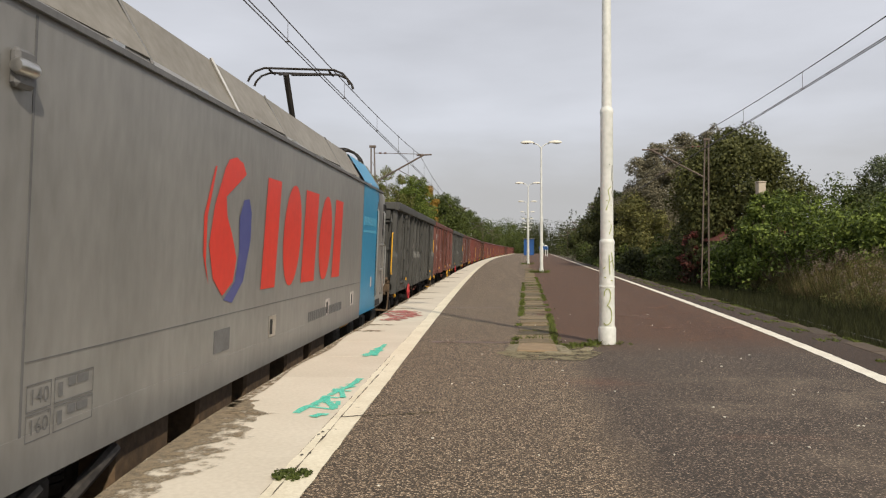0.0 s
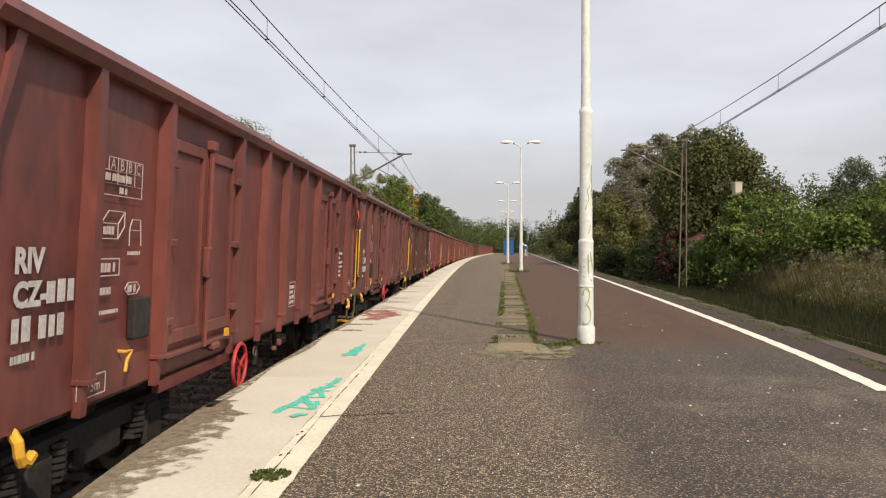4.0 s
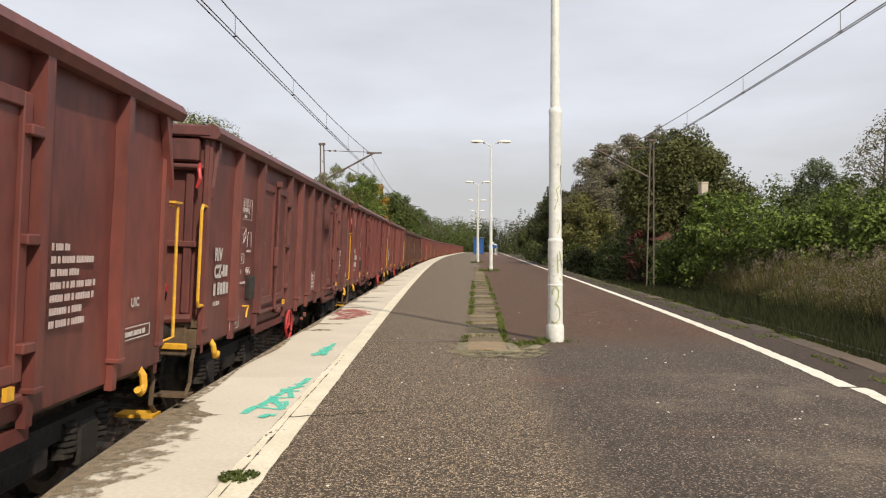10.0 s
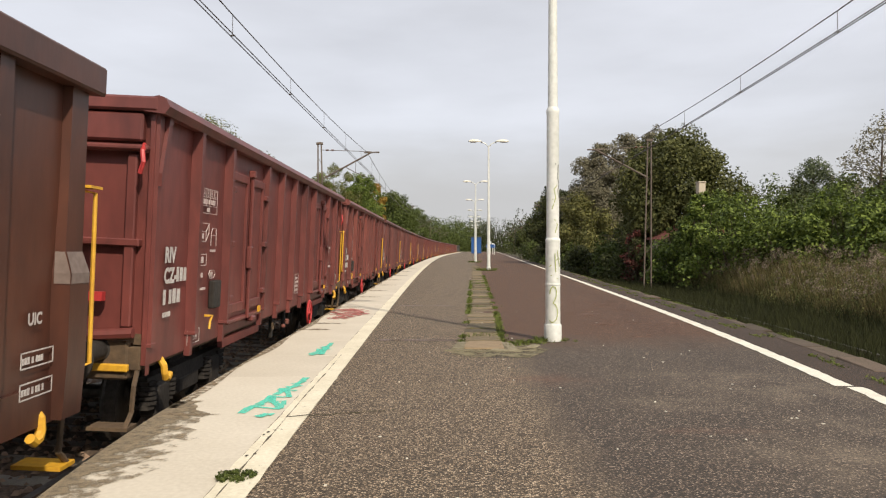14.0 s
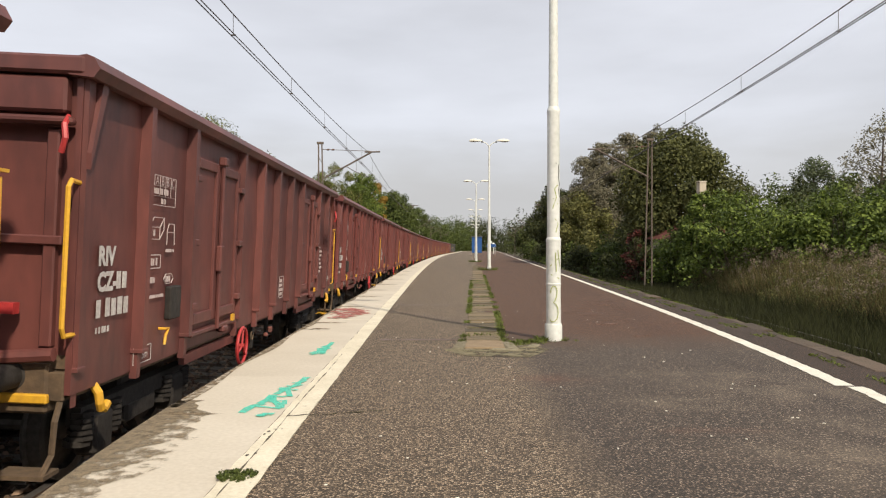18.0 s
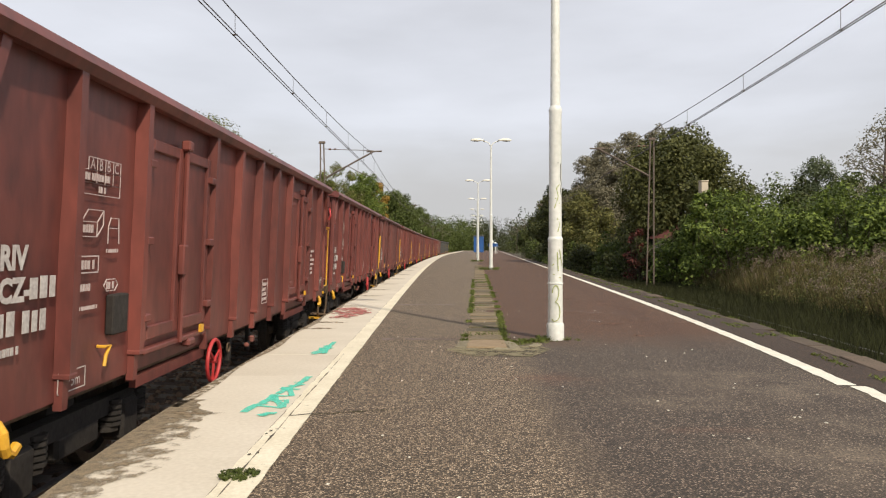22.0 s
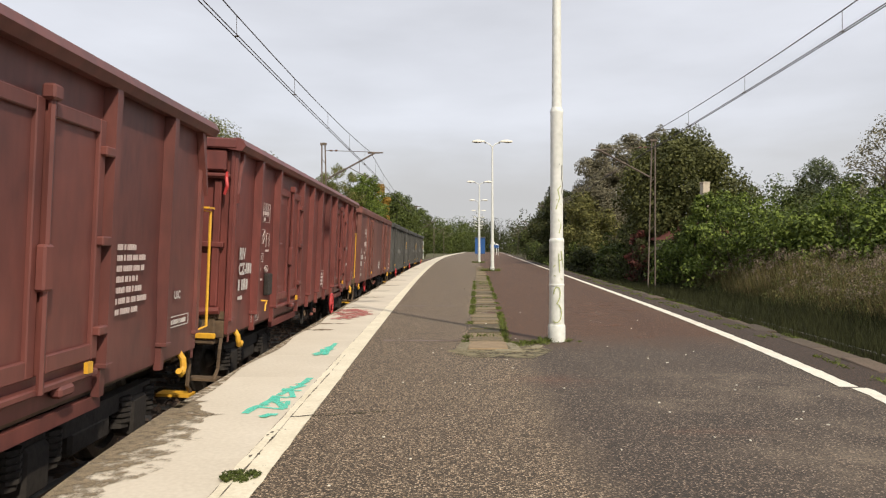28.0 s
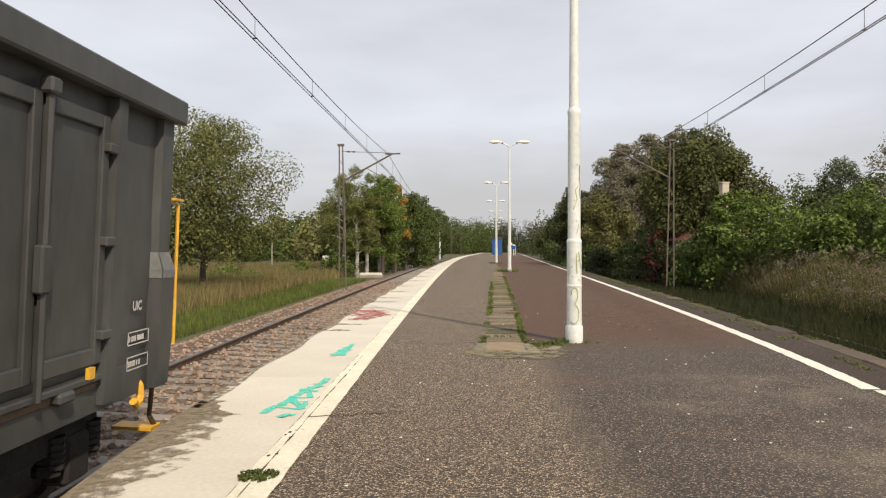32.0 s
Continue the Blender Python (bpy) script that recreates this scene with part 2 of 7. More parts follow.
CREAM_LINE = surface("white_edge_paint", (0.76, 0.71, 0.58), (0.52, 0.47, 0.36), 0.8, grain=45, stain=2.5, per_object=0.12)
ROAD_LINE = patchy(surface("flaking_road_paint", (0.82, 0.79, 0.67), (0.58, 0.54, 0.45), 0.8, grain=60, stain=4.0), 14.0, 0.70, soft=0.03)
WHITE_LINE = surface("white_road_paint", (0.80, 0.77, 0.66), (0.58, 0.54, 0.45), 0.8, grain=60, stain=4.0)
VERGE_STONE = surface("dirty_edge_stone", (0.128, 0.092, 0.062), (0.042, 0.032, 0.022), 0.95, grain=40, stain=3.0, bump=0.6, per_object=0.3)
CONCRETE = surface("weathered_concrete", (0.30, 0.27, 0.22), (0.16, 0.14, 0.115), 0.92, grain=60, stain=3.0, bump=0.5, per_object=0.2)
SLAB = surface("old_paving_slab", (0.225, 0.172, 0.102), (0.075, 0.062, 0.036), 0.92, grain=45, stain=7.0, bump=0.7, per_object=0.35)
SLAB_BORDER = surface("mossy_border_stone", (0.29, 0.25, 0.165), (0.12, 0.105, 0.06), 0.95, grain=35, stain=9.0, bump=0.7, per_object=0.2)
SLAB_TAN = surface("tan_brick_slab", (0.31, 0.225, 0.135), (0.19, 0.14, 0.082), 0.9, grain=60, stain=5.0)
EDGE_GRIME = patchy(surface("crumbling_edge_grime", (0.30, 0.225, 0.135), (0.12, 0.092, 0.06), 0.95, grain=60, stain=14.0, bump=0.4), 11.0, 0.52, soft=0.09)
NEAR_GRIME = patchy(surface("crumbling_slab_grime", (0.33, 0.26, 0.165), (0.10, 0.08, 0.054), 0.95, grain=120, stain=16.0, bump=0.5), 8.0, 0.66, side=0.62, soft=0.10)
MORTAR = patchy(surface("crumbling_mortar", (0.27, 0.225, 0.135), (0.10, 0.092, 0.048), 0.95, grain=50, stain=9.0, bump=0.8), 5.0, 0.55, soft=0.10)
EDGE_PAINT = patchy(surface("thick_cream_paint", (0.81, 0.755, 0.60), (0.60, 0.54, 0.40), 0.8, grain=45, stain=2.5), 9.0, 0.68, soft=0.03)
KERB_DIRT = patchy(surface("joint_dirt", (0.16, 0.13, 0.09), (0.06, 0.05, 0.04), 0.95, grain=45, stain=9.0), 6.0, 0.56)
VERGE = speckled("dirty_verge_asphalt", (0.086, 0.053, 0.034), (0.036, 0.023, 0.015), (0.16, 0.105, 0.066), 90.0, 0.14, stain=2.5)
GRIME = surface("dark_soil", (0.055, 0.045, 0.035), (0.025, 0.02, 0.016), 0.95, grain=30, stain=3.0, bump=0.5)
BALLAST = surface("brown_ballast_stone", (0.33, 0.225, 0.155), (0.13, 0.088, 0.06), 0.9, grain=25, stain=6.0, island=0.5, bump=0.3)
BED = surface("ballast_bed", (0.18, 0.125, 0.088), (0.06, 0.043, 0.032), 0.95, grain=22, stain=5.0, bump=1.0, grain_mix=0.75)
RAIL_SIDE = surface("rusty_rail", (0.12, 0.075, 0.05), (0.06, 0.04, 0.03), 0.75, metal=0.3, grain=20, stain=3.0)
RAIL_TOP = surface("polished_rail", (0.22, 0.20, 0.18), (0.13, 0.115, 0.105), 0.6, metal=0.8, grain=20, stain=3.0, bump=0.05)
MEADOW = surface("meadow_ground", (0.105, 0.098, 0.036), (0.05, 0.048, 0.02), 0.95, grain=9, stain=0.25, bump=0.6)
GRASS = surface("green_grass", (0.165, 0.20, 0.042), (0.06, 0.075, 0.02), 0.8, grain=3, stain=0.5, bump=0, island=0.5, leaf=True)
# darkened grass: the shade on the low growth is in its colour
GRASS_SHADE = surface("shaded_low_grass", (0.052, 0.056, 0.019), (0.016, 0.019, 0.007), 0.85, grain=3, stain=0.5, bump=0, island=0.5, leaf=True)
GRASS_DRY = surface("dry_grass", (0.30, 0.225, 0.105), (0.145, 0.112, 0.048), 0.85, grain=3, stain=0.4, bump=0, island=0.5, leaf=True)
GRASS_DARK = surface("rank_weeds", (0.215, 0.168, 0.078), (0.055, 0.052, 0.022), 0.85, grain=3, stain=0.5, bump=0, island=0.6, leaf=True)
PLUME = surface("seed_plumes", (0.27, 0.215, 0.165), (0.15, 0.12, 0.085), 0.9, grain=3, stain=0.5, bump=0, island=0.5, leaf=True)
LEAF_MID = surface("green_leaves", (0.128, 0.160, 0.038), (0.046, 0.064, 0.016), 0.6, grain=2, stain=0.4, bump=0, island=0.6, leaf=True)
LEAF_DARK = surface("dark_leaves", (0.078, 0.088, 0.027), (0.028, 0.034, 0.011), 0.6, grain=2, stain=0.4, bump=0, island=0.6, leaf=True)
LEAF_CHESTNUT = surface("browning_green_leaves", (0.135, 0.138, 0.042), (0.046, 0.054, 0.017), 0.6, grain=2, stain=0.5, bump=0, island=0.35, leaf=True)
LEAF_LIGHT = surface("light_leaves", (0.18, 0.235, 0.042), (0.06, 0.088, 0.018), 0.6, grain=2, stain=0.4, bump=0, island=0.6, leaf=True)
LEAF_OLIVE = surface("olive_leaves", (0.225, 0.215, 0.070), (0.095, 0.098, 0.032), 0.6, grain=2, stain=0.4, bump=0, island=0.6, leaf=True)
LEAF_GREY = surface("grey_green_leaves", (0.250, 0.228, 0.150), (0.135, 0.125, 0.082), 0.65, grain=2, stain=0.5, bump=0, island=0.35, leaf=True)
LEAF_YELLOW = surface("yellow_leaves", (0.38, 0.22, 0.04), (0.20, 0.14, 0.02), 0.6, grain=2, stain=0.4, bump=0, island=0.6, leaf=True)
LEAF_RED = surface("red_creeper_leaves", (0.13, 0.034, 0.026), (0.05, 0.02, 0.015), 0.6, grain=2, stain=0.4, bump=0, island=0.6, leaf=True)
PINE = surface("pine_needles", (0.145, 0.170, 0.085), (0.065, 0.085, 0.042), 0.7, grain=2, stain=0.4, bump=0, island=0.6, leaf=True)
BARK = surface("brown_bark", (0.12, 0.09, 0.065), (0.05, 0.038, 0.03), 0.95, grain=18, stain=3, bump=0.8, stretch=(1, 1, 0.25))
BIRCH = surface("birch_bark", (0.50, 0.48, 0.43), (0.16, 0.14, 0.12), 0.85, grain=6, stain=3, bump=0.3, stretch=(1, 1, 2.0))
POLE_WHITE = surface("white_pole_paint", (0.77, 0.78, 0.74), (0.55, 0.57, 0.52), 0.5, grain=14, stain=2.5, bump=0.05)
LAMP_BODY = surface("cream_lamp_housing", (0.74, 0.72, 0.62), (0.62, 0.60, 0.52), 0.45, grain=15, stain=3, bump=0.03)
LAMP_GLASS = surface("milky_lamp_cover", (0.62, 0.62, 0.58), (0.5, 0.5, 0.47), 0.25, grain=10, stain=2, bump=0)
MAST = surface("brown_grey_mast_steel", (0.19, 0.15, 0.12), (0.09, 0.07, 0.055), 0.8, metal=0.2, grain=25, stain=3)
WIRE = surface("dark_copper_wire", (0.10, 0.085, 0.075), (0.06, 0.05, 0.045), 0.6, metal=0.5, grain=20, stain=2, bump=0)
INSULATOR = surface("brown_porcelain", (0.15, 0.07, 0.04), (0.10, 0.045, 0.025), 0.25, grain=10, stain=2, bump=0)
GREEN_SPRAY = patchy(surface("turquoise_spray", (0.09, 0.70, 0.53), (0.11, 0.60, 0.46), 0.7, grain=30, stain=6, bump=0), 55.0, 0.60, soft=0.22)
RED_SPRAY = patchy(surface("faded_red_spray", (0.50, 0.13, 0.12), (0.42, 0.20, 0.16), 0.8, grain=30, stain=6, bump=0), 12.0, 0.58, soft=0.14)
OLIVE_SPRAY = surface("olive_spray", (0.38, 0.42, 0.14), (0.30, 0.34, 0.12), 0.7, grain=30, stain=6, bump=0)
BLACK_SPRAY = surface("black_spray", (0.03, 0.03, 0.03), (0.05, 0.05, 0.05), 0.7, grain=30, stain=6, bump=0)
PALE_SCRATCH = patchy(surface("pale_scuffs", (0.25, 0.175, 0.135), (0.14, 0.09, 0.07), 0.9, grain=50, stain=8, bump=0), 7.0, 0.51, soft=0.12)
RED_SCRATCH = patchy(surface("reddish_scuffs", (0.225, 0.115, 0.072), (0.15, 0.075, 0.048), 0.9, grain=50, stain=8, bump=0), 7.0, 0.50, soft=0.14)
BLUE_PAINT = surface("blue_sheet_metal", (0.02, 0.10, 0.32), (0.015, 0.07, 0.22), 0.5, grain=10, stain=2, bump=0.05)
PLASTER = surface("cream_plaster", (0.55, 0.48, 0.38), (0.42, 0.36, 0.28), 0.9, grain=30, stain=2)
ROOF_RED = surface("red_roof_tile", (0.15, 0.04, 0.03), (0.09, 0.028, 0.02), 0.8, grain=12, stain=2, bump=0.4)
STEEL_DARK = surface("grimy_black_steel", (0.045, 0.038, 0.032), (0.018, 0.015, 0.013), 0.8, metal=0.2, grain=18, stain=4, bump=0.3)
STEEL_GREASE = surface("oily_steel", (0.11, 0.10, 0.09), (0.05, 0.045, 0.04), 0.55, metal=0.5, grain=20, stain=5, bump=0.2)
BROWN_GRIME = surface("rust_brown_underframe", (0.15, 0.098, 0.055), (0.06, 0.041, 0.026), 0.85, grain=15, stain=3, bump=0.3)
YELLOW = surface("yellow_safety_paint", (0.75, 0.42, 0.03), (0.55, 0.28, 0.03), 0.5, grain=20, stain=5, bump=0.05)
RED_PAINT = surface("red_wheel_paint", (0.52, 0.045, 0.045), (0.36, 0.03, 0.03), 0.5, grain=20, stain=5, bump=0.05)
RUSTY_RED = surface("rusty_red_paint", (0.26, 0.085, 0.065), (0.12, 0.055, 0.04), 0.75, grain=25, stain=8, bump=0.2)
STENCIL = surface("white_stencil_paint", (0.60, 0.57, 0.54), (0.34, 0.30, 0.28), 0.75, grain=35, stain=7, bump=0)
CHALK = surface("white_chalk", (0.55, 0.48, 0.46), (0.40, 0.30, 0.28), 0.9, grain=50, stain=9, bump=0)
PATCH = surface("pale_patch_tone", (0.20, 0.152, 0.13), (0.125, 0.09, 0.075), 0.7, grain=20, stain=5, bump=0)
GREY_PATCH = surface("pale_grey_patch_tone", (0.17, 0.17, 0.162), (0.10, 0.10, 0.095), 0.7, grain=20, stain=5, bump=0)
WAGON_GREY = surface("grey_wagon_paint", (0.073, 0.073, 0.067), (0.035, 0.035, 0.032), 0.55, grain=9, stain=1.3, bump=0.10, per_object=0.05, grain_mix=0.38, stretch=(1, 1, 0.4))
WAGON_RED = surface("red_brown_wagon_paint", (0.2094, 0.0578, 0.0444), (0.0823, 0.0262, 0.0228), 0.5, grain=9, stain=1.3, bump=0.10, per_object=0.05, grain_mix=0.38, stretch=(1, 1, 0.4))
WAGON_RED_DULL = surface("dull_red_brown_wagon_paint", (0.1764, 0.0564, 0.0457), (0.0753, 0.0276, 0.0255), 0.52, grain=9, stain=1.1, bump=0.10, per_object=0.05, grain_mix=0.36, stretch=(1, 1, 0.4))
WAGON_RED_DEEP = surface("deep_red_brown_wagon_paint", (0.1940, 0.0511, 0.0417), (0.0847, 0.0255, 0.0228), 0.48, grain=9, stain=1.5, bump=0.10, per_object=0.05, grain_mix=0.36, stretch=(1, 1, 0.4))
WAGON_RUST = surface("rusty_red_brown_wagon_paint", (0.140, 0.050, 0.036), (0.065, 0.025, 0.019), 0.58, grain=9, stain=1.2, bump=0.10, per_object=0.05, grain_mix=0.4, stretch=(1, 1, 0.5))
WAGON_BROWN = surface("brown_wagon_paint", (0.108, 0.038, 0.022), (0.048, 0.019, 0.013), 0.42, grain=9, stain=1.3, bump=0.10, per_object=0.05, grain_mix=0.38, stretch=(1, 1, 0.4))
WAGON_BRICK = surface("brick_red_wagon_paint", (0.19, 0.068, 0.052), (0.082, 0.031, 0.025), 0.6, grain=9, stain=1.2, bump=0.10, per_object=0.05, grain_mix=0.4, stretch=(1, 1, 0.5))
LOCO_SILVER = surface("silver_grey_loco_paint", (0.285, 0.278, 0.262), (0.195, 0.19, 0.178), 0.4, metal=0.15, grain=10, stain=0.8, bump=0.02, stretch=(1, 1, 0.35))
LOCO_ROOF = surface("dusty_grey_roof_paint", (0.27, 0.25, 0.215), (0.17, 0.155, 0.125), 0.6, grain=10, stain=1.5, bump=0.05)
LOCO_BLUE = surface("bright_blue_livery", (0.022, 0.27, 0.47), (0.018, 0.21, 0.39), 0.4, grain=10, stain=1.0, bump=0.02)
LIVERY_RED = surface("red_livery_film", (0.72, 0.05, 0.03), (0.60, 0.045, 0.03), 0.4, grain=10, stain=2.0, bump=0)
LIVERY_NAVY = surface("navy_livery_film", (0.05, 0.06, 0.22), (0.10, 0.11, 0.28), 0.4, grain=6, stain=2.0, bump=0)
PALE_BLUE = surface("pale_blue_livery_print", (0.09, 0.36, 0.52), (0.07, 0.30, 0.45), 0.4, grain=10, stain=2.0, bump=0)
DARK_GREY = surface("dark_grey_print", (0.10, 0.10, 0.10), (0.16, 0.16, 0.16), 0.6, grain=20, stain=3, bump=0)
GLASS_DARK = surface("dark_cab_glass", (0.025, 0.028, 0.03), (0.02, 0.022, 0.024), 0.08, grain=5, stain=1, bump=0)
RUBBER = surface("black_rubber", (0.02, 0.02, 0.02), (0.012, 0.012, 0.012), 0.7, grain=20, stain=3, bump=0)
CHROME = surface("bright_steel", (0.6, 0.59, 0.56), (0.45, 0.44, 0.42), 0.3, metal=0.9, grain=20, stain=3, bump=0)

# ---------------------------------------------------------------- mesh helpers


def finish(name, bm, material, smooth=False):
    me = bpy.data.meshes.new(name)
    bm.to_mesh(me)
    bm.free()
    me.materials.append(material)
    if smooth:
        me.polygons.foreach_set("use_smooth", [True] * len(me.polygons))
        me.set_sharp_from_angle(angle=radians(32))
    return me


def part(name, bm, material, parent, label="", smooth=False, m=None, kind=""):
    ob = tagged(new(name, finish(name, bm, material, smooth)), kind=kind)
    ob.parent = parent
    if m is not None:
        ob.matrix_basis = m
    if label:
        tagged(ob, label)
    return ob


def share(name, me, parent, m, label=""):
    ob = new(name, me)
    ob.parent = parent
    ob.matrix_basis = m
    if label:
        tagged(ob, label)
    return ob


def thing(name, label, category, m=None, group="", kind=""):
    ob = new(name)
    ob.empty_display_size = 0.2
    if m is not None:
        ob.matrix_basis = m
    return tagged(ob, label, category, group, kind)


def box(bm, x0, x1, y0, y1, z0, z1, bevel=0.0):
    vs = [bm.verts.new((x, y, z)) for z in (z0, z1) for y in (y0, y1) for x in (x0, x1)]
    fs = [bm.faces.new([vs[i] for i in f]) for f in ((0, 2, 3, 1), (4, 5, 7, 6), (0, 1, 5, 4), (2, 6, 7, 3), (0, 4, 6, 2), (1, 3, 7, 5))]
    if bevel:
        bmesh.ops.bevel(bm, geom=list({e for f in fs for e in f.edges}), offset=bevel, segments=1, affect="EDGES", profile=0.7)
    return bm


def boxed(*a, **k):
    return box(bmesh.new(), *a, **k)


def rod(bm, p, q, r0, r1=None, n=8, caps=True):
    p, q = Vector(p), Vector(q)
    r1 = r0 if r1 is None else r1
    d = (q - p).normalized()
    u = d.orthogonal().normalized()
    w = d.cross(u)
    rings = [[bm.verts.new(c + r * (math.cos(a) * u + math.sin(a) * w)) for a in (2 * math.pi * i / n for i in range(n))] for c, r in ((p, r0), (q, r1))]
    for i in range(n):
        j = (i + 1) % n
        bm.faces.new((rings[0][i], rings[0][j], rings[1][j], rings[1][i]))
    if caps:
        bm.faces.new(rings[0][::-1])
        bm.faces.new(rings[1])
    return bm


def rods(points, r, n=6):
    """A bent round bar in one piece."""
    bm = bmesh.new()
    pts = [Vector(p) for p in points]
    u = (pts[1] - pts[0]).orthogonal().normalized()
    prev = None
    for i, p in enumerate(pts):
        d = (pts[min(i + 1, len(pts) - 1)] - pts[max(i - 1, 0)]).normalized()
        u = (u - u.dot(d) * d).normalized()
        w = d.cross(u)
        row = [bm.verts.new(p + r * (math.cos(a) * u + math.sin(a) * w)) for a in (2 * math.pi * k / n for k in range(n))]
        if prev:
            for k in range(n):
                bm.faces.new((prev[k], prev[(k + 1) % n], row[(k + 1) % n], row[k]))
        else:
            bm.faces.new(row[::-1])
        prev = row
    bm.faces.new(prev)
    return bm


def lathe(bm, profile, n=20):
    """Turned about z: (radius, height) rows."""
    rings = [[bm.verts.new((r * math.cos(2 * math.pi * i / n), r * math.sin(2 * math.pi * i / n), z)) for i in range(n)] for r, z in profile]
    for a, b in zip(rings, rings[1:]):
        for i in range(n):
            j = (i + 1) % n
            bm.faces.new((a[i], a[j], b[j], b[i]))
    bm.faces.new(rings[0][::-1])
    bm.faces.new(rings[-1])
    return bm


def prism(bm, outline, y0, y1):
    """An outline of (x, z), drawn out along y."""
    a = [bm.verts.new((x, y0, z)) for x, z in outline]
    b = [bm.verts.new((x, y1, z)) for x, z in outline]
    n = len(outline)
    for i in range(n):
        j = (i + 1) % n
        bm.faces.new((a[i], a[j], b[j], b[i]))
    bm.faces.new(a[::-1])
    bm.faces.new(b)
    bmesh.ops.recalc_face_normals(bm, faces=bm.faces)
    return bm


def mesh_of(name, verts, faces, material, smooth=False):
    me = bpy.data.meshes.new(name)
    me.from_pydata(verts, [], faces)
    me.materials.append(material)
    if smooth:
        me.polygons.foreach_set("use_smooth", [True] * len(me.polygons))
    me.update()
    return me


def pieces(name, v, material):
    """A mesh of loose flat pieces, from an array (pieces, corners, 3)."""
    n, k = v.shape[:2]
    me = bpy.data.meshes.new(name)
    me.vertices.add(k * n)
    me.vertices.foreach_set("co", np.ascontiguousarray(v, np.float32).ravel())
    me.loops.add(k * n)
    me.loops.foreach_set("vertex_index", np.arange(k * n, dtype=np.int32))
    me.polygons.add(n)
    me.polygons.foreach_set("loop_start", np.arange(0, k * n, k, dtype=np.int32))
    me.materials.append(material)
    me.update(calc_edges=True)
    return me


def words(text, size, material, name="lettering", slant=0.0, bold=0.0):
    """Flat lettering in the x-z plane, facing -y, its lower left corner at the origin."""
    cu = bpy.data.curves.new(name, "FONT")
    cu.body, cu.size, cu.shear, cu.offset = text, size, slant, bold
    cu.resolution_u = 3
    ob = bpy.data.objects.new(name, cu)
    scene.collection.objects.link(ob)
    dg = bpy.context.evaluated_depsgraph_get()
    me = bpy.data.meshes.new_from_object(ob.evaluated_get(dg))
    bpy.data.objects.remove(ob)
    me.transform(Matrix.Rotation(radians(90), 4, "X"))
    me.materials.clear()
    me.materials.append(material)
    return me


def ribbon(points, width, z=0.0, seed=0, wobble=0.0):
    """A flat painted stroke along (x, y) points, at height z."""
    rnd = random.Random(seed)
    bm = bmesh.new()
    prev = None
    for i, (x, y) in enumerate(points):
        a = points[max(i - 1, 0)]
        b = points[min(i + 1, len(points) - 1)]
        dx, dy = b[0] - a[0], b[1] - a[1]
        n = math.hypot(dx, dy) or 1
        w = width * (1 + rnd.uniform(-wobble, wobble)) / 2
        p = [bm.verts.new((x - dy / n * w, y + dx / n * w, z)), bm.verts.new((x + dy / n * w, y - dx / n * w, z))]
        if prev:
            bm.faces.new((prev[0], prev[1], p[1], p[0]))
        prev = p
    return bm


# ---------------------------------------------------------------- the plan


def curve_x(y):
    """The line beside the busy track: a wide curve to the right."""
    def f(v):
        return -2.18 - 0.0333 * v + 1.62e-4 * v * v

    def g(v):
        return -0.0333 + 2 * 1.62e-4 * v
    if y < -44:
        return f(-44) + g(-44) * (y + 44)
    if y > 180:
        return f(180) + g(180) * (y - 180)
    return f(y)


def edge_x(y):
    """The platform's edge: along the curve, but turning in a little close by."""
    u = min(max(3.6 - y, 0.0), 3.0)
    return curve_x(y) + 0.018 * min(max(0.0, 6.3 - y), 2.7) ** 2 + 0.0972 * (u - u * u / 6)


def line_x(y):
    """The outer side of the white line along the other track."""
    return 3.74 + 0.0390 * y - 1.43 * math.exp(-max(y, 0.6) / 4.56)


RAIL_Z, PLATFORM_END, PLATFORM_START = -0.60, 330.0, -60.0


CANT = 2.6  # degrees by which the curved track leans


def axis_x(y):
    return curve_x(y) - 1.79


def axis2_x(y):
    return line_x(max(y, 6.0)) + 2.6 - 0.02 * (6.0 - min(y, 6.0))


def strip_x(y):
    """The left side of the strip of slabs under the lamps."""
    return 0.05 + 0.03 * (min(y, 16.1) - 9.6) + 0.0205 * max(0.0, y - 16.1)


def heading(fn, y):
    return math.degrees(-math.atan2(fn(y + 0.5) - fn(y - 0.5), 1.0))


def band(name, left, right, y0, y1, z, material, parent, step=2.0, thick=0.0, label=""):
    """A sheet between two lines in plan, with its sides drawn down."""
    n = max(2, int((y1 - y0) / step) + 1)
    verts, faces = [], []
    for i in range(n):
        y = y0 + (y1 - y0) * i / (n - 1)
        a, b = left(y), right(y)
        verts += [(a, y, z), (b, y, z), (b, y, z - thick), (a, y, z - thick)]
    for i in range(n - 1):
        k = 4 * i
        faces.append((k, k + 1, k + 5, k + 4))
        if thick:
            faces += [(k + 1, k + 2, k + 6, k + 5), (k + 3, k, k + 4, k + 7)]
    if thick:
        faces += [(0, 3, 2, 1), (4 * n - 4, 4 * n - 3, 4 * n - 2, 4 * n - 1)]
    ob = new(name, mesh_of(name, verts, faces, material))
    if parent:
        ob.parent = parent
    if label:
        tagged(ob, label)
    return ob


def ground_z(x, y):
    left, right = axis_x(y) - 3.2, axis2_x(y) + 2.4
    if x < left:
        d = left - x
        return -0.98 + 0.12 * math.sin(x * 0.21 + y * 0.05) * min(d / 8, 1) + 0.25 * min(d / 40, 1)
    if x > right:
        d = x - right
        return -0.98 + 0.95 * min(d / 5.0, 1) ** 0.8 + 0.04 * math.sin(x * 0.5 + y * 0.21)
    return -0.98


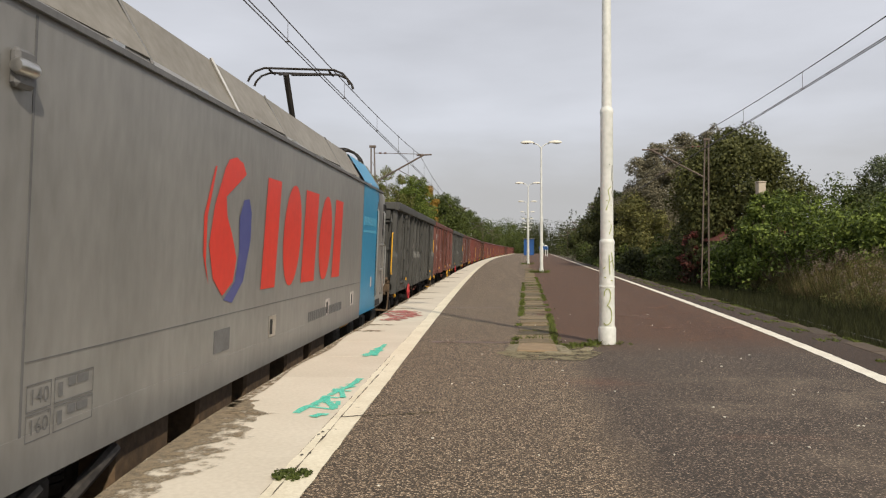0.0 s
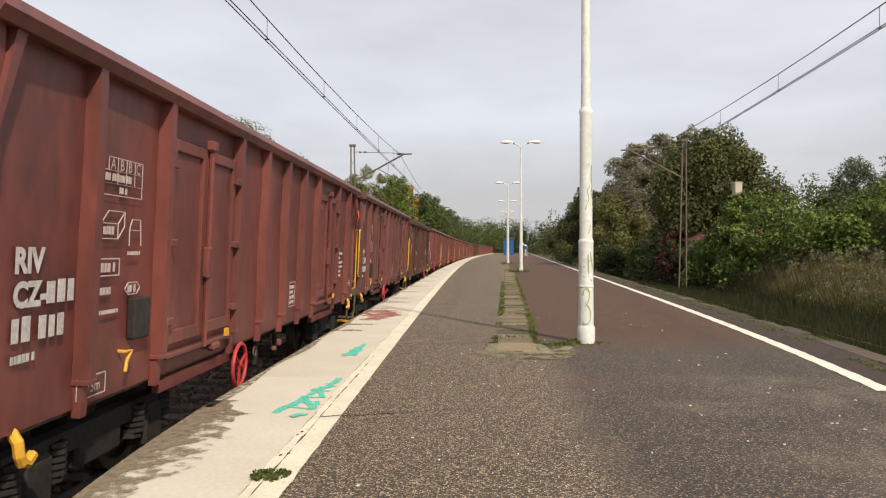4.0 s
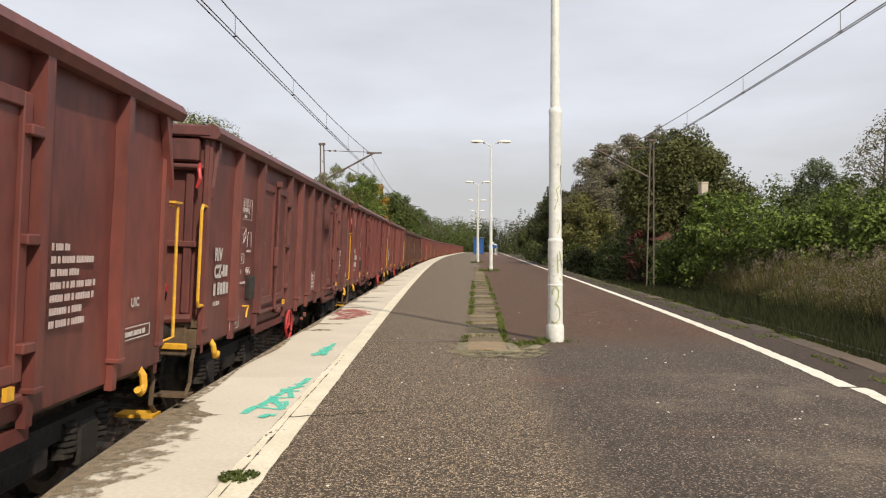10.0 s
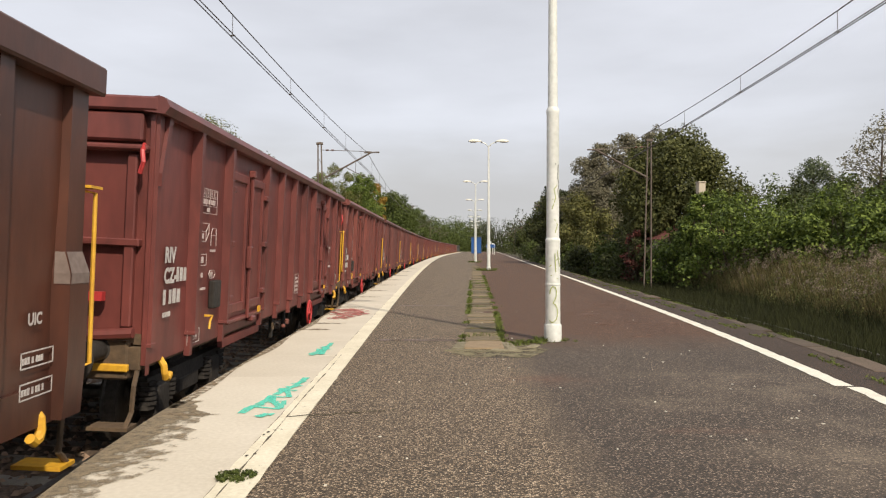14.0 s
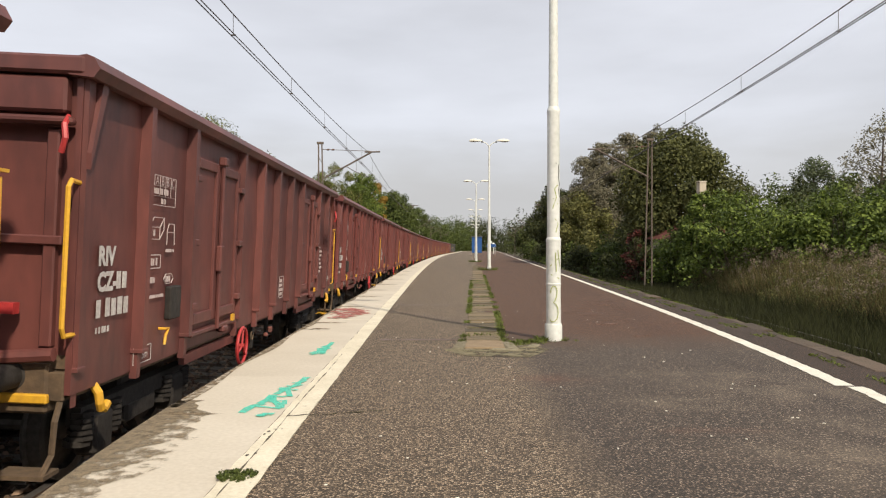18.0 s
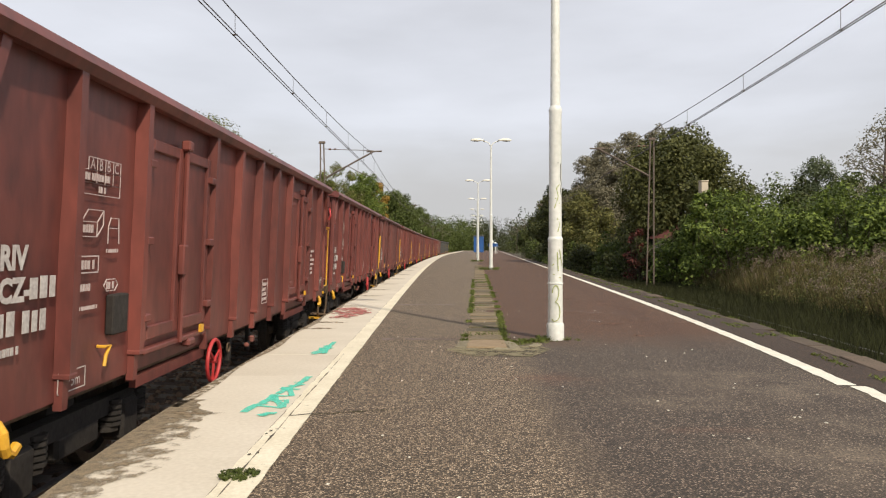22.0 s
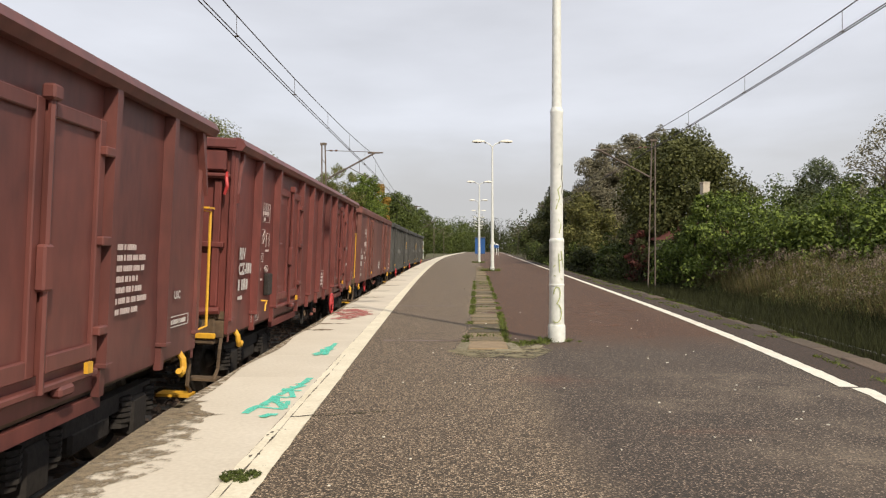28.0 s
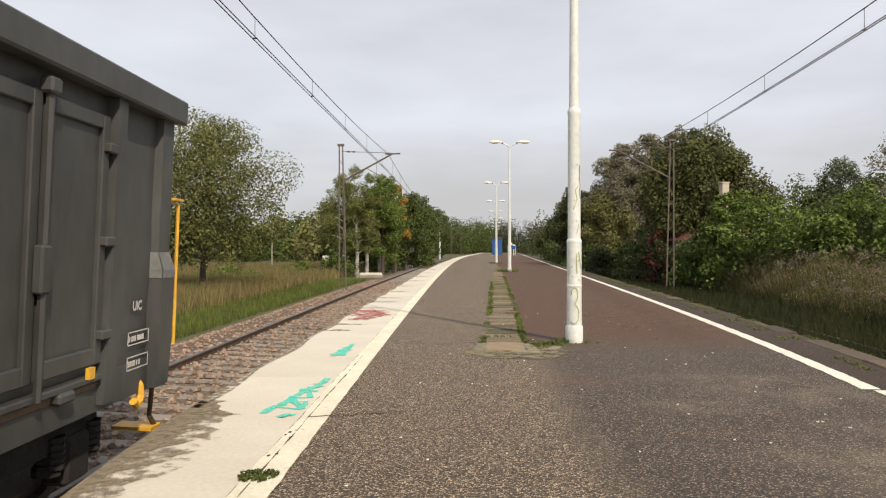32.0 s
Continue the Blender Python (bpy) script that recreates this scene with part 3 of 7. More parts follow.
def build_ground():
    ys = sorted({round(v, 1) for v in [*range(-1500, -150, 150), *range(-150, 260, 5), *range(260, 700, 40), *range(700, 4200, 350)]})
    offs = [-2400, -1200, -600, -300, -160, -90, -60, -42, -30, -22, -16, -12, -9, -7, -5.5, -4.2]
    verts, faces = [], []
    for y in ys:
        row = [axis_x(y) - 3.2 + o + 4.2 for o in offs] + [axis_x(y), 0.5 * (axis_x(y) + axis2_x(y)), axis2_x(y)]
        row += [axis2_x(y) + 2.4 + o for o in (0, 0.7, 1.5, 2.4, 3.5, 5, 7, 10, 15, 22, 32, 50, 90, 160, 300, 600, 1200, 2400)]
        verts += [(x, y, ground_z(x, y)) for x in row]
    w = len(row)
    for i in range(len(ys) - 1):
        for j in range(w - 1):
            k = i * w + j
            faces.append((k, k + 1, k + w + 1, k + w))
    return tagged(new("ground", mesh_of("ground", verts, faces, MEADOW, True)), "green and brown meadow ground beside the railway", "ground", kind="structure")


build_ground()


def build_track(name, axis, label, sleepers, cant=0.0):
    lean = math.tan(radians(cant))
    tr = thing(name, label, "railway track", kind="structure")
    bed = bmesh.new()
    ys = [-620, -400, -250] + [-120 + 4 * i for i in range(82)] + [230, 320, 430, 540, 660]
    prev = None
    for y in ys:
        a = axis(y)
        row = [bed.verts.new((a + o, y, z - lean * max(o, -1.8))) for o, z in ((-2.75, -1.07), (-1.75, -0.775), (1.55, -0.775), (1.655, -0.9))]
        if prev:
            for i in range(3):
                bed.faces.new((prev[i], prev[i + 1], row[i + 1], row[i]))
        prev = row
    part("ballast_bed", bed, BED, tr)
    for side in (-0.7525, 0.7525):
        web, head = bmesh.new(), bmesh.new()
        for bm, outline in ((web, ((-0.07, -0.772), (0.07, -0.772), (0.015, -0.745), (0.012, -0.65), (0.034, -0.63), (0.034, -0.606), (-0.034, -0.606), (-0.034, -0.63), (-0.012, -0.65), (-0.015, -0.745))), (head, ((-0.034, -0.606), (0.034, -0.606), (0.03, -0.600), (-0.03, -0.600)))):
            prev = None
            for y in ys:
                row = [bm.verts.new((axis(y) + side + o, y, z - 0.03 * (cant > 0) - lean * (side + o))) for o, z in outline]
                if prev:
                    for i in range(len(outline)):
                        j = (i + 1) % len(outline)
                        bm.faces.new((prev[i], prev[j], row[j], row[i]))
                prev = row
            bmesh.ops.recalc_face_normals(bm, faces=bm.faces)
        r = part("rail", web, RAIL_SIDE, tr)
        part("railhead", head, RAIL_TOP, r, "polished running surface")
    me = finish("sleeper", boxed(-1.25, 1.25, -0.13, 0.13, -0.87, -0.762, bevel=0.02), CONCRETE)
    for i in range(sleepers):
        y = -12 + 0.62 * i
        share("sleeper", me, tr, pose(axis(y), y, 0, 0, 0, heading(axis, y)) @ Matrix.Translation((0, 0, -0.77)) @ Matrix.Rotation(radians(cant), 4, "Y") @ Matrix.Translation((0, 0, 0.77)))
    return tr


track = build_track("railway_track_main", axis_x, "electrified railway track on brown ballast beside the platform", 150, CANT)
track2 = build_track("railway_track_second", axis2_x, "overgrown railway track on the far side of the platform", 90)


def build_ballast_stones():
    """Loose stones on the bed, seen once the last wagon has passed."""
    rnd = np.random.default_rng(3)
    n = 9000
    y = 3 + 46 * rnd.random(n) ** 1.5
    off = rnd.uniform(-2.7, 1.62, n)
    size = rnd.uniform(0.028, 0.055, n)
    base = np.array([axis_x(v) for v in y]) + off
    z = np.where(off < -1.75, -0.775 - (-1.75 - off) * 0.295, -0.775) - math.tan(radians(CANT)) * np.maximum(off, -1.8) + size * 0.3
    corner = np.array([[1, 0.2, 0], [-0.2, 1, 0.1], [-1, -0.1, 0], [0.1, -1, -0.1], [0.3, 0.3, 0.75], [-0.35, -0.3, 0.7]])
    f = np.array([[0, 1, 4], [1, 5, 4], [1, 2, 5], [2, 3, 5], [3, 4, 5], [3, 0, 4]])
    rot = rnd.uniform(0, 6.28, n)
    c, s = np.cos(rot), np.sin(rot)
    stretch = rnd.uniform(0.7, 1.3, (n, 3))
    v = corner[None] * stretch[:, None] * size[:, None, None]
    x2 = v[..., 0] * c[:, None] - v[..., 1] * s[:, None]
    y2 = v[..., 0] * s[:, None] + v[..., 1] * c[:, None]
    v = np.stack([x2 + base[:, None], y2 + y[:, None], v[..., 2] + z[:, None]], -1).reshape(-1, 3)
    faces = (np.arange(n)[:, None, None] * 6 + f[None]).reshape(-1, 3)
    ob = new("ballast_stones", mesh_of("ballast_stones", v.tolist(), faces.tolist(), BALLAST))
    return tagged(ob, "pinkish brown crushed stone ballast round the rails", "ballast", kind="stuff")


build_ballast_stones()

# ---------------------------------------------------------------- the platform
platform = thing("platform", "long island platform of worn asphalt with painted edges", "platform", kind="structure")


def inner_x(y):
    return curve_x(y) + 1.0


def kerb_x(y):
    return curve_x(y) + 1.195


def divide_x(y):
    """Where the paler asphalt meets the darker one, under the strip of slabs."""
    return strip_x(y) + 0.3


band("platform_core", lambda y: edge_x(y) + 0.25, lambda y: line_x(y) + 0.7, PLATFORM_START, PLATFORM_END, -0.05, GRIME, platform, 3.0, 1.0)
band("asphalt_near", kerb_x, line_x, PLATFORM_START, 8.9, -0.004, ASPHALT_MERGED, platform, 0.5, 0.045, "worn asphalt, pale and speckled along the kerb, darker beyond")
band("asphalt_pale", kerb_x, divide_x, 8.9, PLATFORM_END, -0.004, ASPHALT, platform, 0.5, 0.045, "pale speckled worn asphalt")
band("asphalt_reddish", divide_x, line_x, 8.9, PLATFORM_END, -0.004, ASPHALT_MERGED2, platform, 1.0, 0.045, "dark reddish asphalt")
band("verge_strip", line_x, lambda y: line_x(y) + 0.73, PLATFORM_START, PLATFORM_END, -0.012, VERGE, platform, 1.0, 0.04, "dirty strip outside the line")


def wide_line():
    band("white_line", lambda y: line_x(y) - 0.17 - 0.006 * math.sin(y * 9.1) - 0.006 * math.sin(y * 23.0), lambda y: line_x(y) + 0.006 * math.sin(y * 7.3) + 0.006 * math.sin(y * 19.0), 7.1, PLATFORM_END, 0.002, ROAD_LINE, platform, 0.15, 0.0, "worn white painted safety line")
    band("white_line", lambda y: line_x(y) - 0.08 - 0.008 * math.sin(y * 11.0) - 0.006 * math.sin(y * 29.0), lambda y: line_x(y) + 0.07 + 0.008 * math.sin(y * 13.0) + 0.006 * math.sin(y * 31.0), -6.0, 7.05, 0.002, ROAD_LINE, platform, 0.12, 0.0, "worn white painted safety line")


wide_line()


def build_edges():
    """Edge slabs and kerbs of the busy side, edge stones of the other, one by one."""
    slab = finish("edge_slab", boxed(0.0, 0.98, 0.001, 1.499, -0.14, 0.0, bevel=0.0015), CREAM)
    kerb = finish("kerb_stone", boxed(0.0, 0.193, 0.0015, 0.9985, -0.16, 0.006, bevel=0.004), CREAM_LINE)
    wall = finish("platform_wall", boxed(0.10, 0.24, 0.004, 2.996, -1.05, -0.145, bevel=0.01), CONCRETE)
    y = PLATFORM_START
    i = 0
    rnd = random.Random(5)
    while y < 110:
        share("edge_slab", slab, platform, pose(edge_x(y), y, rnd.uniform(-0.002, 0.0), 0, 0, heading(edge_x, y + 0.75)))
        y += 1.5
    band("slab_bedding", lambda v: edge_x(v) + 0.01, inner_x, PLATFORM_START, 110, -0.007, CREAM, platform, 0.5, 0.1, "mortar bed under the edge slabs")
    band("edge_slabs_far", edge_x, inner_x, 110, PLATFORM_END, 0.0, CREAM, platform, 5.0, 0.14)
    y = -10.0
    while y < 70:
        share("kerb_stone", kerb, platform, pose(inner_x(y) + 0.002, y, rnd.uniform(-0.002, 0.001), 0, 0, heading(curve_x, y + 0.5)))
        y += 1.0
    band("kerb_far", inner_x, kerb_x, 70, PLATFORM_END, 0.006, CREAM_LINE, platform, 3.0, 0.14)
    band("kerb_behind", inner_x, kerb_x, PLATFORM_START, -10, 0.006, CREAM_LINE, platform, 3.0, 0.14)
    y = PLATFORM_START
    while y < 60:
        share("wall_block", wall, platform, pose(edge_x(y), y, 0, 0, 0, heading(edge_x, y + 1.5)))
        y += 3.0
    stone = finish("edge_stone", boxed(0.0, 0.30, 0.006, 0.994, -0.6, -0.006, bevel=0.012), VERGE_STONE)
    y = -8.0
    while y < 80:
        x = line_x(y) + 0.60
        share("edge_stone", stone, platform, pose(x, y, rnd.uniform(-0.035, 0.004), rnd.uniform(-1.0, 1.0), rnd.uniform(-1.0, 1.5), heading(line_x, y + 0.5) + rnd.uniform(-1, 1)))
        y += 1.0
    band("edge_stone_far", lambda v: line_x(v) + 0.60, lambda v: line_x(v) + 0.90, 80, PLATFORM_END, -0.01, VERGE_STONE, platform, 5.0, 0.6)


build_edges()


def uneven(y, seed):
    return 0.003 * math.sin(y * 2.3 + seed) + 0.003 * math.sin(y * 7.7 + 2 * seed) + 0.003 * math.sin(y * 17.3 + 3 * seed)


band("edge_paint", lambda y: inner_x(y) - 0.012 + uneven(y, 1), lambda y: kerb_x(y) + 0.008 + uneven(y, 4), -8.0, 60.0, 0.0095, EDGE_PAINT, platform, 0.07, 0.0, "thick bright cream paint along the kerb")
band("kerb_joint", lambda y: inner_x(y) + 0.048 + uneven(y, 2), lambda y: inner_x(y) + 0.055 + uneven(y, 3), -8.0, 9.0, 0.0112, KERB_DIRT, platform, 0.1, 0.0, "crumbling dirty joint in the kerb paint")
band("kerb_joint", lambda y: inner_x(y) - 0.016, lambda y: inner_x(y) - 0.009, -8.0, 26.0, 0.0075, KERB_DIRT, platform, 0.3, 0.0, "dirty joint between kerb and slabs")


def build_slab_strip():
    rnd = random.Random(11)
    y = 9.62
    tan = finish("tan_slab", boxed(0, 0.52, 0, 0.72, -0.05, 0.020, bevel=0.012), SLAB_TAN)
    shapes = [finish("paving_slab", boxed(0, 0.50, 0.012, d, -0.05, 0.012, bevel=0.010), SLAB) for d in (0.50, 0.34, 0.26)]
    border = finish("slab_border", boxed(0, 0.16, 0.01, 0.74, -0.05, 0.03, bevel=0.015), SLAB_BORDER)
    share("paving_slab", tan, platform, pose(strip_x(y) + 0.02, y, 0, 0, 0, -1.2), "tan brick-coloured slab")
    y += 0.78
    while y < 55:
        k = rnd.choice((0, 1, 1, 2))
        d = (0.50, 0.34, 0.26)[k]
        share("paving_slab", shapes[k], platform, pose(strip_x(y) + rnd.uniform(-0.025, 0.03), y, rnd.uniform(-0.012, 0.008), rnd.uniform(-1.2, 1.2), rnd.uniform(-1.2, 1.2), rnd.uniform(-3.5, 1.5)))
        y += d + rnd.uniform(0.02, 0.06)
    bm = bmesh.new()
    for i, r in enumerate((1.0, 0.82, 0.93, 1.07, 0.9, 1.0, 0.86, 1.05, 0.95, 0.8, 1.02, 0.9)):
        a = 2 * math.pi * i / 12
        bm.verts.new((0.50 + 0.66 * r * math.cos(a), 9.58 + 0.80 * r * math.sin(a), 0.002))
    bm.faces.new(bm.verts)
    part("mortar_patch", bm, MORTAR, platform, "crumbling grey mortar round the first slab")
    share("border_stone", border, platform, pose(0.62, 9.5, -0.012, 0, 2, 4), "pale broken border stone")
    share("border_stone", border, platform, pose(-0.10, 9.55, -0.014, 0, -2, -6), "pale broken border stone")
    for x, y, turn in ((0.15, 9.42, 88), (0.72, 9.40, 70), (0.86, 9.75, -20)):
        share("border_stone", border, platform, Matrix.Translation((x, y, -0.018)) @ Matrix.Rotation(radians(turn), 4, "Z") @ Matrix.Diagonal((0.8, 0.45, 1, 1)), "pale broken border stone")


build_slab_strip()


def build_marks():
    """Paint, grime and spray on the platform's floor, each flat on it."""
    rnd = random.Random(8)

    def blot(name, x, y, w, d, z, material, label, n=26, rough=0.35, turn=0.0):
        bm = bmesh.new()
        ring = []
        for i in range(n):
            a = 2 * math.pi * i / n
            r = 1 + rnd.uniform(-rough, rough)
            ux, uy = w * r * math.cos(a), d * r * math.sin(a)
            c, s = math.cos(turn), math.sin(turn)
            ring.append(bm.verts.new((x + ux * c - uy * s, y + ux * s + uy * c, z)))
        bm.faces.new(ring)
        return part(name, bm, material, platform, label)

    # grime along the near slabs' outer edge
    band("edge_grime", lambda y: edge_x(y) + 0.004, lambda y: edge_x(y) + 0.56 - 0.30 * max(0.0, 4.7 - y) - 0.26 * max(0.0, y - 4.95) + 0.06 * math.sin(y * 9.0) + 0.03 * math.sin(y * 23.0), 3.2, 6.3, 0.0035, NEAR_GRIME, platform, 0.04, 0.0, "crumbling grey brown grime on the pale slabs")
    band("edge_grime", lambda y: edge_x(y) + 0.004, lambda y: edge_x(y) + 0.08 + 0.04 * math.sin(y * 2.1), 6.0, 40.0, 0.0035, EDGE_GRIME, platform, 0.4, 0.0, "thin grime along the slabs' edge")
    for y, w, d in ((5.78, 0.24, 0.05), (11.9, 0.25, 0.10), (12.9, 0.3, 0.09), (16.5, 0.3, 0.10), (20, 0.35, 0.13), (23, 0.33, 0.16), (26.5, 0.35, 0.18), (31, 0.35, 0.22), (36, 0.35, 0.25), (42, 0.35, 0.3), (49, 0.35, 0.36)):
        blot("edge_grime", edge_x(y) + w * 0.95, y, w, d, 0.0042, EDGE_GRIME, "dark stain at a slab joint", rough=0.3)
    # faded red tag
    for i in range(26):
        y = 13.8 + rnd.uniform(0, 1.9)
        x = edge_x(y) + rnd.uniform(0.12, 0.76)
        pts = [(x + 0.09 * math.sin(k * 1.3 + i), y + 0.10 * k - 0.2) for k in range(6)]
        part("spray_tag", ribbon(pts, rnd.uniform(0.05, 0.12), 0.005 + 0.0004 * i, i, 0.5), RED_SPRAY, platform, "faded red spray tag")
    # turquoise tags: a long scrawl and a short one beyond it
    STROKES = (
        ([(-1.71, 5.82), (-1.70, 6.0), (-1.68, 6.10), (-1.62, 6.17)], 0.075),
        ([(-1.69, 6.08), (-1.56, 6.03), (-1.44, 5.98)], 0.05), ([(-1.66, 6.16), (-1.63, 6.36), (-1.64, 6.54)], 0.06),
        ([(-1.45, 6.0), (-1.47, 6.10), (-1.57, 6.28), (-1.64, 6.50)], 0.065), ([(-1.60, 6.24), (-1.48, 6.30), (-1.45, 6.14)], 0.045),
        ([(-1.64, 6.48), (-1.53, 6.46), (-1.47, 6.52)], 0.055), ([(-1.62, 6.56), (-1.60, 6.74), (-1.63, 6.88)], 0.06),
        ([(-1.47, 6.46), (-1.53, 6.66), (-1.58, 6.82)], 0.06), ([(-1.66, 6.80), (-1.56, 6.78), (-1.47, 6.76)], 0.045),
        ([(-1.59, 6.80), (-1.54, 6.98), (-1.53, 7.2), (-1.52, 7.44)], 0.07), ([(-1.62, 6.96), (-1.54, 6.92), (-1.48, 7.02)], 0.05),
        ([(-1.60, 7.10), (-1.52, 7.14), (-1.49, 7.24)], 0.045), ([(-1.55, 5.70), (-1.50, 5.78), (-1.44, 5.77)], 0.07), ([(-1.53, 5.68), (-1.50, 5.80)], 0.06),
        ([(-1.80, 9.00), (-1.72, 9.16), (-1.66, 9.06)], 0.07), ([(-1.82, 9.10), (-1.74, 9.34), (-1.78, 9.58)], 0.08), ([(-1.68, 9.08), (-1.70, 9.40), (-1.72, 9.74)], 0.075),
        ([(-1.80, 9.42), (-1.71, 9.46), (-1.66, 9.58)], 0.06), ([(-1.76, 9.6), (-1.72, 9.86), (-1.73, 10.18)], 0.07), ([(-1.80, 9.7), (-1.70, 9.9)], 0.05))
    for i, (pts, wide) in enumerate(STROKES):
        part("spray_tag", ribbon(pts, wide, 0.004 + 0.0003 * i, 21 + i, 0.25), GREEN_SPRAY, platform, "turquoise spray tag")
    # pale worn line across the asphalt, and cracks
    part("worn_paint", ribbon([(-1.12 + 0.1 * i, 10.55 + 0.012 * math.sin(i * 1.7)) for i in range(13)], 0.10, 0.002, 2, 0.7), PATCH, platform, "worn pale paint line across the asphalt")
    part("worn_paint", ribbon([(-0.35 + 0.08 * i, 10.6 + 0.012 * math.sin(i * 2.7)) for i in range(6)], 0.08, 0.002, 3, 0.8), PALE_SCRATCH, platform, "worn pale paint line across the asphalt")
    part("worn_paint", ribbon([(-1.45 + 0.12 * i, 17.0 + 0.02 * math.sin(i * 1.7)) for i in range(12)], 0.14, 0.002, 5, 0.8), PATCH, platform, "worn pale paint line across the asphalt")
    part("crack", ribbon([(-1.16 + 0.06 * i, 5.76 + 0.021 * i + 0.012 * math.sin(i * 1.9)) for i in range(12)], 0.014, 0.0018, 9, 0.7), GRASS_SHADE, platform, "mossy crack in the asphalt")
    part("crack", ribbon([(-0.5 + 0.10 * i, 5.99 + 0.02 * math.sin(i * 0.9)) for i in range(9)], 0.007, 0.0018, 9, 0.7), GRIME, platform, "dark crack in the asphalt")
    part("crack", ribbon([(-1.315, 5.685), (-1.27, 5.69), (-1.22, 5.715), (-1.155, 5.755)], 0.028, 0.0118, 4, 0.4), GRIME, platform, "dark gap between two kerb stones")
    for x, y in ((-1.315, 4.60), (-1.275, 4.64), (-1.345, 5.12), (-1.335, 5.20), (-1.29, 5.06)):
        blot("kerb_chip", x, y, 0.010, 0.02, 0.0122, GRIME, "dark chip in the kerb paint", 11, 0.4)
    for i in range(46):
        y = rnd.uniform(13.2, 25) if i < 26 else rnd.uniform(10.8, 19)
        x = rnd.uniform(1.9, 2.75) if i < 26 else rnd.uniform(2.0, 3.6)
        pts = [(x + 0.14 * k, y + 0.04 * math.sin(k + i)) for k in range(rnd.randint(3, 6))]
        part("scuff", ribbon(pts, rnd.uniform(0.05, 0.15), 0.0015 + 0.0001 * (i % 8), i, 0.9), PALE_SCRATCH if i < 18 else RED_SCRATCH, platform, "pale scraped patch in the asphalt" if i < 18 else "reddish scraped patch in the asphalt")
    litter = finish("chip", lathe(bmesh.new(), ((0.012, 0.0), (0.016, 0.006), (0.006, 0.011)), 6), WHITE_LINE)
    for i in range(70):
        y = 3.4 + 13 * rnd.random() ** 2
        x = rnd.uniform(-0.95, min(3.3, line_x(y) - 0.3))
        share("pale_chip", litter, platform, Matrix.Translation((x, y, -0.003)) @ Matrix.Rotation(rnd.uniform(0, 6), 4, "Z") @ Matrix.Diagonal((rnd.uniform(0.4, 1.2), rnd.uniform(0.3, 0.9), 0.7, 1)))


build_marks()

# ---------------------------------------------------------------- lamp posts


def build_lamp_post():
    post = thing("platform_lamp", "tall white stepped steel lamp post with two lamp heads", "lamp post", group="platform lamps")
    part("base_sleeve", lathe(bmesh.new(), ((0.125, -0.02), (0.13, 0.0), (0.13, 0.225), (0.118, 0.25)), 24), POLE_WHITE, post, smooth=True)
    part("lower_tube", lathe(bmesh.new(), ((0.112, 0.25), (0.108, 0.82), (0.116, 0.825), (0.116, 0.845), (0.108, 0.85), (0.108, 1.46), (0.112, 1.48), (0.112, 1.50), (0.095, 1.53)), 24), POLE_WHITE, post, smooth=True)
    part("middle_tube", lathe(bmesh.new(), ((0.094, 1.53), (0.092, 3.36), (0.098, 3.39), (0.098, 3.42), (0.075, 3.47)), 24), POLE_WHITE, post, smooth=True)
    part("upper_tube", lathe(bmesh.new(), ((0.074, 3.47), (0.06, 6.0), (0.05, 7.78), (0.052, 7.82)), 20), POLE_WHITE, post, smooth=True)
    for s in (-1, 1):
        arm = bmesh.new()
        pts = [(0, 0, 7.74), (0.16 * s, 0, 7.93), (0.34 * s, 0, 8.02), (0.5 * s, 0, 8.05)]
        for p, q in zip(pts, pts[1:]):
            rod(arm, p, q, 0.032, n=8)
        a = part("bracket_arm", arm, POLE_WHITE, post)
        head = bmesh.new()
        bmesh.ops.create_icosphere(head, subdivisions=3, radius=1.0)
        for v in head.verts:
            taper = 1 - 0.25 * (v.co.x * s < 0) * abs(v.co.x)
            v.co = Vector((0.86 * s + 0.43 * v.co.x, 0.17 * v.co.y * taper, 8.10 + 0.135 * max(v.co.z, -0.25) * taper))
        h = part("lamp_head", head, LAMP_BODY, post, "cream lamp housing", smooth=True)
        cover = bmesh.new()
        bmesh.ops.create_icosphere(cover, subdivisions=2, radius=1.0)
        for v in cover.verts:
            v.co = Vector((0.96 * s + 0.27 * v.co.x, 0.12 * v.co.y, 8.067 + 0.055 * min(v.co.z, 0.0)))
        part("lamp_cover", cover, LAMP_GLASS, h, "milky lamp cover", smooth=True)
        part("neck", boxed(0.44 * s - 0.05, 0.44 * s + 0.05, -0.05, 0.05, 7.99, 8.08, bevel=0.012), DARK_GREY, h, "dark clamp")
    return post


lamp = build_lamp_post()
lamp.matrix_basis = pose(1.33, 10.55, 0, 0, 0, 3) @ Matrix.Scale(0.948, 4)
for x, y in ((1.79, 44.4), (1.63, 71.0), (2.14, 97.5), (2.72, 124.0), (3.3, 150.0), (3.9, 177.0), (4.46, 203.0), (5.0, 229.0)):
    copy_thing(lamp, pose(x, y, 0, 0, 0, 2))


